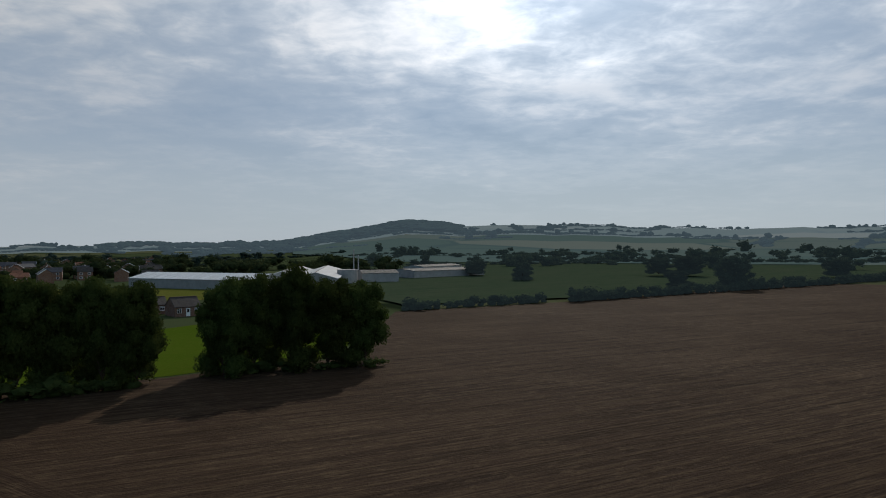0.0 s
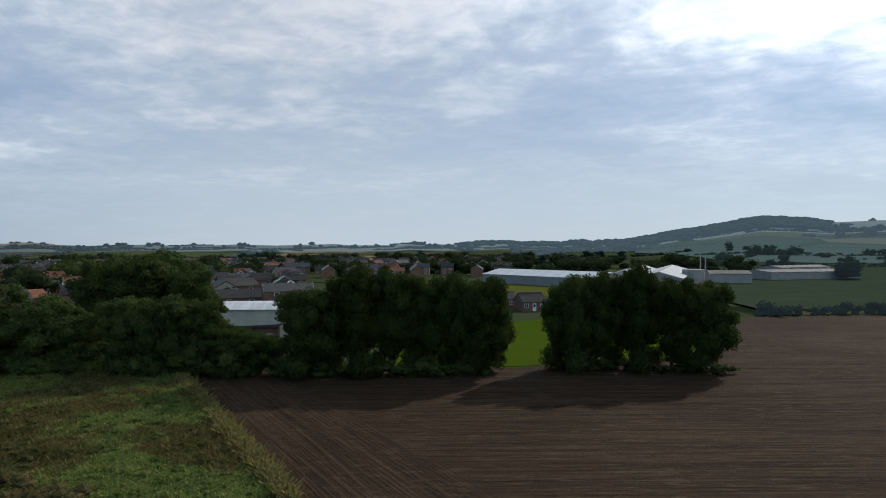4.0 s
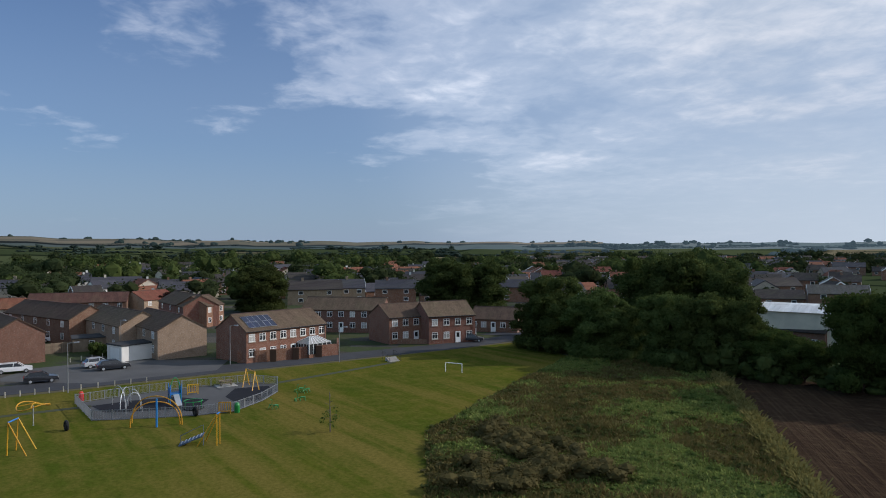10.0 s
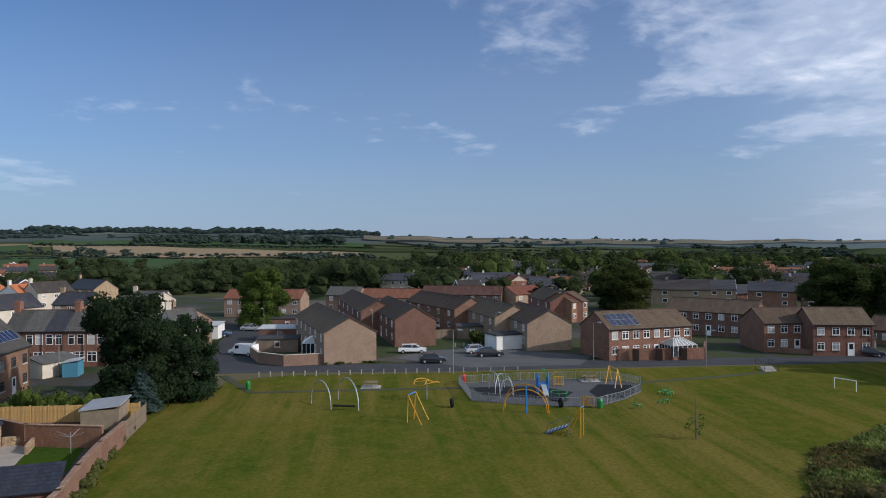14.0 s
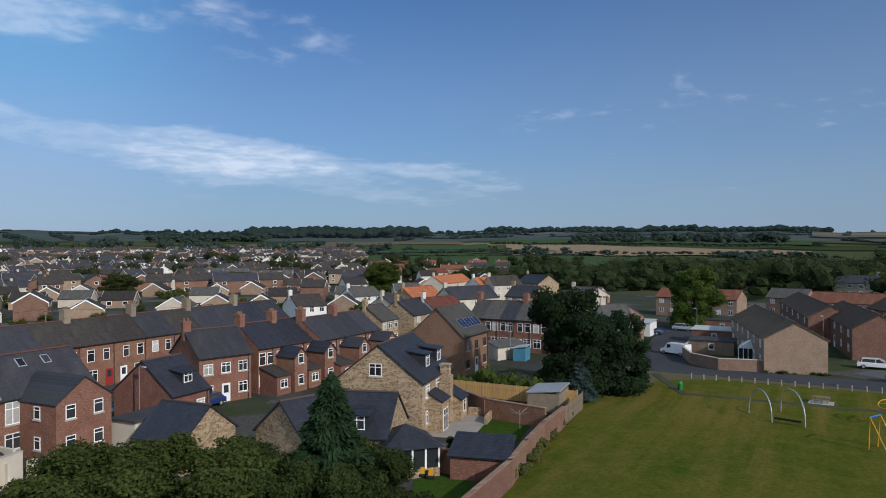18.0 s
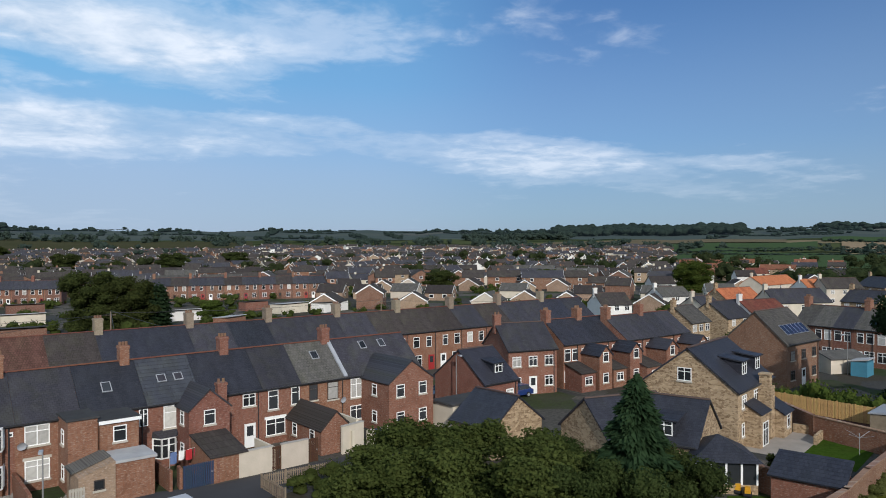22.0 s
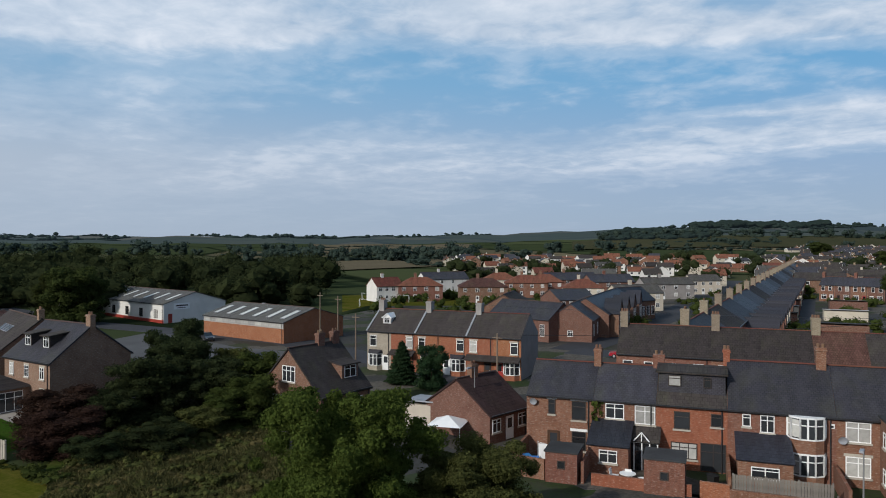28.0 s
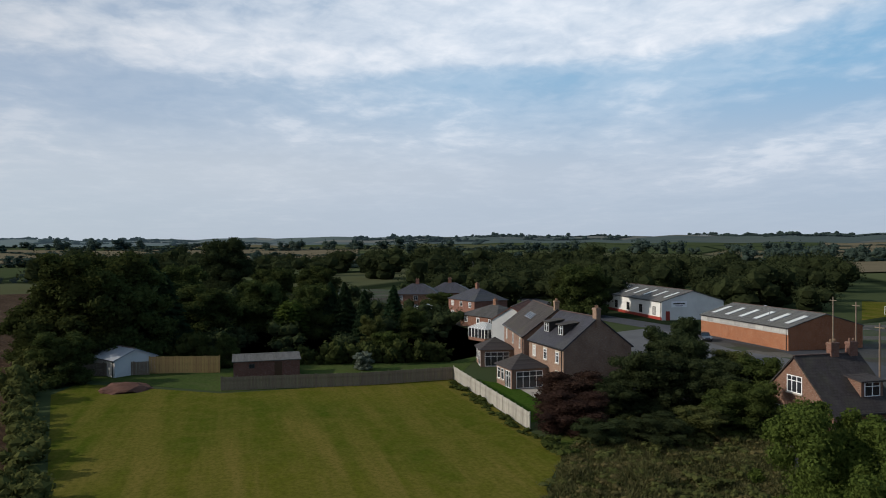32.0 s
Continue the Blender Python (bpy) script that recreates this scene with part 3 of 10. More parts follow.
RED = plain("red_paint", (0.55, 0.03, 0.02), 0.4, 5.0, 1.0, 0.1, 0)
WHITE = plain("white_paint", (0.78, 0.78, 0.76), 0.45, 5.0, 1.0, 0.08, 0)
BLACK = plain("black_rubber", (0.02, 0.02, 0.02), 0.7, 5.0, 1.0, 0.1, 0)
BARK = plain("bark", (0.07, 0.05, 0.035), 0.95, 6.0, 1.0, 0.4, 0.6)

PALE_BARK = plain("young_bark", (0.16, 0.14, 0.10), 0.9, 6.0, 1.0, 0.3, 0.4)
LEAF = foliage("broad_leaves", (0.030, 0.041, 0.012), (0.056, 0.072, 0.019))
WOOD_LEAF = foliage("wood_leaves", (0.019, 0.027, 0.013), (0.039, 0.049, 0.020))
# paler, bluer leaves: distance haze put into the base colour
HAZE_TINT_LEAF = foliage("haze_tinted_leaves", (0.030, 0.045, 0.036), (0.048, 0.066, 0.052))
# leaves of the far hills, with distance haze added as a glow
HAZE_GLOW_LEAF = foliage("haze_glow_hill_wood", (0.020, 0.030, 0.024), (0.030, 0.044, 0.034))
HAZE_GLOW_LEAF.node_tree.nodes["Principled BSDF"].inputs["Emission Color"].default_value = (0.066, 0.092, 0.112, 1)
HAZE_GLOW_LEAF.node_tree.nodes["Principled BSDF"].inputs["Specular IOR Level"].default_value = 0.0
link(HAZE_GLOW_LEAF.node_tree, sunward(HAZE_GLOW_LEAF.node_tree), HAZE_GLOW_LEAF.node_tree.nodes["Principled BSDF"].inputs["Emission Strength"])
# hedge and tree leaves with a fainter painted haze glow, stronger sunward
FAINT_HAZE_LEAF = foliage("faint_haze_glow_leaves", (0.016, 0.023, 0.013), (0.028, 0.038, 0.021))
FAINT_HAZE_LEAF.node_tree.nodes["Principled BSDF"].inputs["Emission Color"].default_value = (0.013, 0.019, 0.022, 1)
FAINT_HAZE_LEAF.node_tree.nodes["Principled BSDF"].inputs["Specular IOR Level"].default_value = 0.0
link(FAINT_HAZE_LEAF.node_tree, sunward(FAINT_HAZE_LEAF.node_tree), FAINT_HAZE_LEAF.node_tree.nodes["Principled BSDF"].inputs["Emission Strength"])
BRIGHT_LEAF = foliage("bright_leaves", (0.036, 0.058, 0.013), (0.076, 0.104, 0.022))
DARK_LEAF = foliage("dark_leaves", (0.027, 0.037, 0.013), (0.054, 0.066, 0.020))
NEEDLE = foliage("conifer_needles", (0.014, 0.028, 0.014), (0.030, 0.050, 0.022))
COPSE_LEAF = foliage("copse_leaves", (0.038, 0.053, 0.017), (0.074, 0.094, 0.028))
BLUE_NEEDLE = foliage("blue_conifer_needles", (0.035, 0.058, 0.050), (0.06, 0.09, 0.075))
COPPER_LEAF = foliage("copper_leaves", (0.024, 0.014, 0.012), (0.042, 0.024, 0.018))
OLIVE_LEAF = foliage("olive_leaves", (0.050, 0.058, 0.018), (0.085, 0.092, 0.030))
NEAR_LEAF = foliage("near_tree_leaves", (0.030, 0.042, 0.011), (0.064, 0.078, 0.022))
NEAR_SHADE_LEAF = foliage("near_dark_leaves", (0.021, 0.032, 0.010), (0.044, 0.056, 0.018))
TALL_GRASS = foliage("tall_grass_blades", (0.084, 0.124, 0.027), (0.165, 0.178, 0.052), 0.8)


def glazing(name, col):
    m, nt, p = material(name, 0.08)
    n = noise_node(nt, coords(nt), 1.5, 2.0)
    link(nt, varied(nt, mix(nt, n, tuple(c * 0.6 for c in col), col), 0.5), p.inputs["Base Color"])
    p.inputs["Specular IOR Level"].default_value = 0.6
    return m


RAILING_STEEL = plain("dull_railing_steel", (0.24, 0.25, 0.26), 0.55, 10.0, 1.0, 0.2, 0, metal=0.3)
PANE = glazing("window_glass", (0.035, 0.038, 0.042))
CURTAIN = plain("curtained_glass", (0.42, 0.41, 0.38), 0.2, 5.0, 2.0, 0.3, 0, vary=0.3)
SOLAR = glazing("solar_cell", (0.012, 0.018, 0.045))
ROOFLIGHT = plain("translucent_sheet", (0.55, 0.55, 0.50), 0.4, 5.0, 1.0, 0.15, 0)

# ---- shapes ----
class Shape:
    """Corners and faces of one mesh."""

    def __init__(self):
        self.v, self.f = [], []

    def add(self, verts, faces):
        n = len(self.v)
        self.v += [tuple(p) for p in verts]
        self.f += [tuple(i + n for i in q) for q in faces]
        return self

    def box(self, x0, y0, z0, x1, y1, z1):
        return self.add([(x0, y0, z0), (x1, y0, z0), (x1, y1, z0), (x0, y1, z0), (x0, y0, z1), (x1, y0, z1), (x1, y1, z1), (x0, y1, z1)],
                        [(3, 2, 1, 0), (4, 5, 6, 7), (0, 1, 5, 4), (1, 2, 6, 5), (2, 3, 7, 6), (3, 0, 4, 7)])

    def prism(self, outline, z0, z1):
        """An upright prism over an outline of (x, y)."""
        n = len(outline)
        lo, hi = [(x, y, z0) for x, y in outline], [(x, y, z1) for x, y in outline]
        return self.add(lo + hi, [tuple(range(n))[::-1], tuple(range(n, 2 * n))] + [(i, (i + 1) % n, n + (i + 1) % n, n + i) for i in range(n)])

    def slab(self, corners, thick):
        """A plate over four corners in space, thick along its normal, downwards."""
        a, b, c, d = [Vector(p) for p in corners]
        n = (b - a).cross(d - a).normalized() * thick
        if n.z < 0:
            n = -n
        top, low = [a, b, c, d], [p - n for p in (a, b, c, d)]
        return self.add(top + low, [(0, 1, 2, 3), (7, 6, 5, 4), (0, 4, 5, 1), (1, 5, 6, 2), (2, 6, 7, 3), (3, 7, 4, 0)])

    def tube(self, path, radius, sides=8, end=None):
        """A round bar along a path; end: the radius at its end."""
        path = [Vector(p) for p in path]
        rings = []
        for i, p in enumerate(path):
            way = (path[min(i + 1, len(path) - 1)] - path[max(i - 1, 0)]).normalized()
            side = way.cross(Vector((0.31, 0.17, 0.93))).normalized()
            up = side.cross(way)
            r = radius if end is None else radius + (end - radius) * i / (len(path) - 1)
            rings.append([p + (side * math.cos(a) + up * math.sin(a)) * r for a in (2 * math.pi * k / sides for k in range(sides))])
        verts = [q for ring in rings for q in ring]
        faces = [(i * sides + k, i * sides + (k + 1) % sides, (i + 1) * sides + (k + 1) % sides, (i + 1) * sides + k)
                 for i in range(len(path) - 1) for k in range(sides)]
        faces += [tuple(range(sides))[::-1], tuple(range((len(path) - 1) * sides, len(path) * sides))]
        return self.add(verts, faces)

    def mesh(self, name, mat):
        me = bpy.data.meshes.new(name)
        me.from_pydata(self.v, [], self.f)
        me.materials.append(mat)
        me.update()
        return me


def part(name, shape, mat, parent, label="", at=None):
    """One mesh under a thing or a part; shape may be a mesh that others share."""
    me = shape if isinstance(shape, bpy.types.Mesh) else shape.mesh(name, mat)
    ob = new(name, me)
    ob.parent = parent
    if at is not None:
        ob.matrix_basis = at
    return tagged(ob, label)


def thing(name, m, label, category, group="", kind=""):
    ob = new(name)
    ob.empty_display_size = 0.3
    ob.matrix_basis = m
    return tagged(ob, label, category, group, kind)


def smooth(ob):
    for poly in ob.data.polygons:
        poly.use_smooth = True
    return ob


SHARED = {}


def shared(key, make):
    if key not in SHARED:
        SHARED[key] = make()
    return SHARED[key]


# ---- windows and doors, built facing -y with the wall's face at y = 0 ----
def lattice(xs, zs, y0, y1):
    """A frame of bars in one piece: every second strip between the cuts is a bar, the cells between them are open."""
    s, at = Shape(), {}

    def corner(i, j, y):
        if (i, j, y) not in at:
            at[i, j, y] = len(s.v)
            s.v.append((xs[i], y, zs[j]))
        return at[i, j, y]

    def bar_at(i, j):
        return 0 <= i < len(xs) - 1 and 0 <= j < len(zs) - 1 and (i % 2 == 0 or j % 2 == 0)
    for i in range(len(xs) - 1):
        for j in range(len(zs) - 1):
            if not bar_at(i, j):
                continue
            f = [corner(*c, y0) for c in ((i, j), (i + 1, j), (i + 1, j + 1), (i, j + 1))]
            b = [corner(*c, y1) for c in ((i, j), (i + 1, j), (i + 1, j + 1), (i, j + 1))]
            s.f += [tuple(f), tuple(b[::-1])]
            for k, (p, q) in enumerate(((i, j - 1), (i + 1, j), (i, j + 1), (i - 1, j))):
                if not bar_at(p, q):
                    s.f.append((f[(k + 1) % 4], f[k], b[k], b[(k + 1) % 4]))
    return s


def window(parent, m, w, h, lights=2, frame_mat=UPVC, pane_mat=PANE, sill=True, top_light=True, lintel=None, deep=0.05):
    def make_frame():
        t = 0.07
        xs = [-w / 2, -w / 2 + t]
        for i in range(1, lights):
            x = -w / 2 + w * i / lights
            xs += [x - 0.035, x + 0.035]
        xs += [w / 2 - t, w / 2]
        zs = [0, t] + ([h * 0.68, h * 0.68 + 0.06] if top_light else []) + [h - t, h]
        return lattice(xs, zs, -deep, 0.02).mesh("window_frame", frame_mat)
    win = part("window", shared(("frame", w, h, lights, frame_mat.name, top_light, deep), make_frame), frame_mat, parent, at=m)
    part("pane", shared(("pane", w, h, pane_mat.name), lambda: Shape().box(-w / 2 + 0.06, -0.022, 0.06, w / 2 - 0.06, -0.012, h - 0.06).mesh("pane", pane_mat)), pane_mat, win)
    if sill:
        part("window_sill", shared(("sill", w), lambda: Shape().box(-w / 2 - 0.08, -0.12, -0.14, w / 2 + 0.08, 0.0, -0.004).mesh("window_sill", SILL)), SILL, win)
    if lintel is not None:
        part("lintel", shared(("lintel", w, h, lintel.name), lambda: Shape().box(-w / 2 - 0.12, -0.025, h + 0.004, w / 2 + 0.12, 0.0, h + 0.22).mesh("lintel", lintel)), lintel, win)
    return win


def door(parent, m, mat, w=0.9, h=2.05, glazed=True, near=True):
    def make():
        s = Shape()
        s.box(-w / 2, -0.05, 0, w / 2, -0.01, h)
        s.box(-w / 2 - 0.07, -0.07, 0, -w / 2, 0, h + 0.07).box(w / 2, -0.07, 0, w / 2 + 0.07, 0, h + 0.07).box(-w / 2, -0.07, h, w / 2, 0, h + 0.07)
        return s.mesh("door", mat)
    d = part("door", shared(("door", w, h, mat.name), make), mat, parent, at=m)
    if glazed:
        part("pane", shared(("doorpane", w, h), lambda: Shape().box(-w / 2 + 0.15, -0.056, h * 0.5, w / 2 - 0.15, -0.051, h - 0.15).mesh("pane", PANE)), PANE, d)
    if not near:
        return d
    part("door_handle", shared("door_handle", lambda: Shape().box(-0.06, -0.1, -0.02, 0.06, -0.05, 0.02).mesh("door_handle", STEEL)), STEEL, d,
         at=pose(w / 2 - 0.12, 0, 1.0))
    return d


# ---- gabled buildings: the ridge runs along the thing's own x axis ----
def frame_of(r1, r2):
    """Pose at the middle of a ridge line on the ground, with x along it, and its length."""
    dx, dy = r2[0] - r1[0], r2[1] - r1[1]
    return pose((r1[0] + r2[0]) / 2, (r1[1] + r2[1]) / 2, 0, 0, 0, math.degrees(math.atan2(dy, dx))), math.hypot(dx, dy)


def gable_wall(L, W, eaves, ridge, base=-0.3):
    s = Shape()
    x, y = L / 2, W / 2
    prof = [(-y, base), (y, base), (y, eaves), (0, ridge), (-y, eaves)]
    v = [(-x, a, b) for a, b in prof] + [(x, a, b) for a, b in prof]
    return s.add(v, [(0, 4, 3, 2, 1), (5, 6, 7, 8, 9), (0, 1, 6, 5), (1, 2, 7, 6), (2, 3, 8, 7), (3, 4, 9, 8), (4, 0, 5, 9)])


def gable_roof(L, W, eaves, ridge, over=0.3, verge=0.15, thick=0.14):
    s = Shape()
    x, y = L / 2 + verge, W / 2 + over
    drop = (ridge - eaves) / (W / 2) * over
    lift = 0.06
    s.slab([(-x, -y, eaves - drop + lift), (x, -y, eaves - drop + lift), (x, 0, ridge + lift), (-x, 0, ridge + lift)], thick)
    s.slab([(-x, 0, ridge + lift), (x, 0, ridge + lift), (x, y, eaves - drop + lift), (-x, y, eaves - drop + lift)], thick)
    return s


def hip_roof(L, W, eaves, ridge, over=0.35, hip=None):
    x, y = L / 2 + over, W / 2 + over
    k = max(0.01, x - y if hip is None else x - hip)
    e = eaves - 0.1
    s = Shape()
    s.add([(-x, -y, e), (x, -y, e), (x, y, e), (-x, y, e), (-k, 0, ridge), (k, 0, ridge)],
          [(0, 1, 5, 4), (1, 2, 5), (2, 3, 4, 5), (3, 0, 4), (3, 2, 1, 0)])
    return s


def chimney(parent, m, brick=RED_BRICK, pots=2, high=1.3, w=0.9, d=0.6):
    """Stack with a corbelled head and pots; the pose is at the roof."""
    high *= 0.88
    def make():
        s = Shape()
        s.box(-w / 2, -d / 2, -1.2, w / 2, d / 2, high - 0.25)
        s.box(-w / 2 - 0.06, -d / 2 - 0.06, high - 0.25, w / 2 + 0.06, d / 2 + 0.06, high - 0.1)
        s.box(-w / 2 - 0.02, -d / 2 - 0.02, high - 0.1, w / 2 + 0.02, d / 2 + 0.02, high)
        return s.mesh("chimney", brick)
    c = part("chimney", shared(("stack", w, d, high, brick.name), make), brick, parent, at=m)
    pot = shared("pot", lambda: Shape().tube([(0, 0, -0.05), (0, 0, 0.10), (0, 0, 0.26), (0, 0, 0.31)], 0.13, 8, 0.11).mesh("chimney_pot", POT))
    for i in range(pots):
        part("chimney_pot", pot, POT, c, at=pose((i + 0.5) / pots * w - w / 2, 0, high))
    return c


def side_pose(side, L, W, u, z):
    """A place on one of the four walls, facing outwards: front (-y), back (+y), start (-x), end (+x)."""
    if side == "front":
        return pose(u, -W / 2 - 0.003, z)
    if side == "back":
        return pose(u, W / 2 + 0.003, z, 0, 0, 180)
    if side == "end":
        return pose(L / 2 + 0.003, u, z, 0, 0, 90)
    return pose(-L / 2 - 0.003, u, z, 0, 0, -90)


def gutters(parent, L, W, eaves, sides=("front", "back"), mat=GUTTER):
    for side in sides:
        k = -1 if side == "front" else 1
        part("gutter", Shape().box(-L / 2, -0.08, -0.06, L / 2, 0.06, 0.06), mat, parent, at=pose(0, k * (W / 2 + 0.26), eaves - 0.12))
        part("downpipe", Shape().tube([(0, 0, 0), (0, 0, eaves - 0.2)], 0.05, 6), mat, parent, at=pose(L / 2 - 0.4, k * (W / 2 + 0.08), 0))


def house(r1, r2, width, eaves, ridge, wall, roof, label, name="house", category="house", group="", front=3, back=3, ends=0,
          floors=2, stacks=(), stack_mat=None, frame_mat=UPVC, sill=True, doors=1, win=(1.15, 1.2), over=0.3, ridge_mat=RIDGE, hipped=False,
          door_mat=DOOR_WHITE, base=0.0, detail=True, lintel=None):
    """A gabled or hipped building with rows of windows along its two long walls and in its ends."""
    m, L = frame_of(r1, r2)
    m = m @ pose(0, 0, base)
    W = width
    ob = thing(name, m, label, category, group)
    if hipped:
        part("wall", Shape().box(-L / 2, -W / 2, -0.3, L / 2, W / 2, eaves), wall, ob)
        part("roof", hip_roof(L, W, eaves, ridge), roof, ob)
    else:
        part("wall", gable_wall(L, W, eaves, ridge), wall, ob)
        part("roof", gable_roof(L, W, eaves, ridge, over), roof, ob)
        part("ridge_tiles", Shape().box(-L / 2 - 0.1, -0.12, ridge + 0.02, L / 2 + 0.1, 0.12, ridge + 0.12), ridge_mat, ob)
    if detail:
        gutters(ob, L, W, eaves)
    step = min(2.6, eaves / floors)
    if not detail:
        sill = False
        out = m.to_3x3() @ Vector((0, -1, 0))
        front, back = (front, 0) if out.dot(m.translation) < 0 else (0, back)
    for side, n in (("front", front), ("back", back)):
        for fl in range(floors):
            for i in range(n):
                u = -L / 2 + L * (i + 0.5) / n
                if fl == 0 and doors and i % max(1, n // doors) == n // doors // 2 and n > 1:
                    door(ob, side_pose(side, L, W, u, 0.1), door_mat, near=detail)
                else:
                    z = fl * step + (1.0 if fl == 0 else 0.85)
                    z = min(z, eaves - win[1] - 0.12)
                    window(ob, side_pose(side, L, W, u, z), win[0], win[1], 2, frame_mat, CURTAIN if (i + fl) % 4 == 1 else PANE, sill, lintel=lintel)
    for side in ("start", "end"):
        for fl in range(floors if ends else 0):
            for i in range(ends):
                window(ob, side_pose(side, L, W, -W / 2 + W * (i + 0.5) / ends, fl * step + 0.95), 1.0, 1.1, 2, frame_mat, PANE, sill)
    for at in stacks:
        chimney(ob, pose(at * L, 0, ridge), stack_mat or wall)
    return ob


def roof_window(parent, L, W, eaves, ridge, side, u, up, w=0.8, h=1.0, mat=PANE, rim=LEAD, name="roof_window"):
    """A flat window or panel in a roof slope; up: how far up the slope, 0 to 1."""
    k = -1 if side == "front" else 1
    slope = math.degrees(math.atan2(ridge - eaves, W / 2))
    y, z = k * (W / 2) * (1 - up), eaves + (ridge - eaves) * up + 0.075
    m = pose(u, y, z, 0, 0, 0 if k < 0 else 180) @ pose(0, 0, 0, slope)
    o = part(name, Shape().box(-w / 2, -h / 2, 0, w / 2, h / 2, 0.07), rim, parent, at=m)
    part("pane", Shape().box(-w / 2 + 0.07, -h / 2 + 0.07, 0.072, w / 2 - 0.07, h / 2 - 0.07, 0.08), mat, o)
    return o


def solar_array(parent, L, W, eaves, ridge, side, u, up, cols, rows):
    k = -1 if side == "front" else 1
    slope = math.degrees(math.atan2(ridge - eaves, W / 2))
    for i in range(cols):
        for j in range(rows):
            t = up + (j - (rows - 1) / 2) * 1.62 / math.hypot(ridge - eaves, W / 2)
            m = pose(u + (i - (cols - 1) / 2) * 1.05, k * (W / 2) * (1 - t), eaves + (ridge - eaves) * t + 0.12, 0, 0, 0 if k < 0 else 180) @ pose(0, 0, 0, slope)
            panel = part("solar_panel", shared("panel", lambda: Shape().box(-0.5, -0.8, 0, 0.5, 0.8, 0.05).mesh("solar_panel", STEEL)), STEEL, parent, at=m)
            part("cell", shared("cell", lambda: Shape().box(-0.47, -0.77, 0.052, 0.47, 0.77, 0.058).mesh("cell", SOLAR)), SOLAR, panel)


def dormer(parent, L, W, eaves, ridge, side, u, z, w=1.7, h=1.3, wall=DARK_SLATE, roof=DARK_SLATE, gabled=False):
    """A dormer whose window's foot stands z above the ground."""
    k = -1 if side == "front" else 1
    run = W / 2 / (ridge - eaves)
    y0 = (ridge - z) * run + 0.02
    y1 = max(0.1, (ridge - z - h) * run)
    turn = pose(0, 0, 0, 0, 0, 0 if k < 0 else 180)
    m = turn @ pose(k * -u, 0, 0)
    d = part("dormer", Shape().box(-w / 2, -y0, z - 0.2, w / 2, -y1 + 0.3, z + h), wall, parent, at=m)
    if gabled:
        g = Shape()
        a, b, t = w / 2 + 0.15, -y0 - 0.2, z + h
        g.slab([(-a, b, t - 0.1), (0, b, t + 0.55), (0, 0, t + 0.55), (-a, 0, t - 0.1)], 0.1)
        g.slab([(0, b, t + 0.55), (a, b, t - 0.1), (a, 0, t - 0.1), (0, 0, t + 0.55)], 0.1)
        g.add([(-w / 2, -y0, t), (w / 2, -y0, t), (0, -y0, t + 0.5)], [(0, 1, 2)])
        part("dormer_roof", g, roof, d)
    else:
        part("dormer_roof", Shape().slab([(-w / 2 - 0.2, -y0 - 0.25, z + h + 0.02), (w / 2 + 0.2, -y0 - 0.25, z + h + 0.02), (w / 2 + 0.2, -y1 + 0.6, z + h + 0.35), (-w / 2 - 0.2, -y1 + 0.6, z + h + 0.35)], 0.12), roof, d)
    if w < 3:
        window(parent, m @ pose(0, -y0 - 0.004, z + 0.1), w * 0.72, h - 0.2, 2, sill=False)
    return d


def lean_to(parent, m, w, d, high, low, wall, roof, windows=1, win=(1.4, 1.0)):
    """A single-storey annexe against a wall, its roof falling away from it (towards -y)."""
    s = Shape()
    s.add([(-w / 2, -d, -0.2), (w / 2, -d, -0.2), (w / 2, 0, -0.2), (-w / 2, 0, -0.2), (-w / 2, -d, low), (w / 2, -d, low), (w / 2, 0, high), (-w / 2, 0, high)],
          [(3, 2, 1, 0), (4, 5, 6, 7), (0, 1, 5, 4), (1, 2, 6, 5), (2, 3, 7, 6), (3, 0, 4, 7)])
    a = part("annexe", s, wall, parent, at=m)
    part("annexe_roof", Shape().slab([(-w / 2 - 0.12, -d - 0.2, low + 0.08), (w / 2 + 0.12, -d - 0.2, low + 0.08), (w / 2 + 0.12, 0, high + 0.08), (-w / 2 - 0.12, 0, high + 0.08)], 0.1), roof, a)
    for i in range(windows):
        window(parent, m @ pose(-w / 2 + w * (i + 0.5) / windows, -d - 0.003, 0.9), win[0], win[1], 2)
    return a


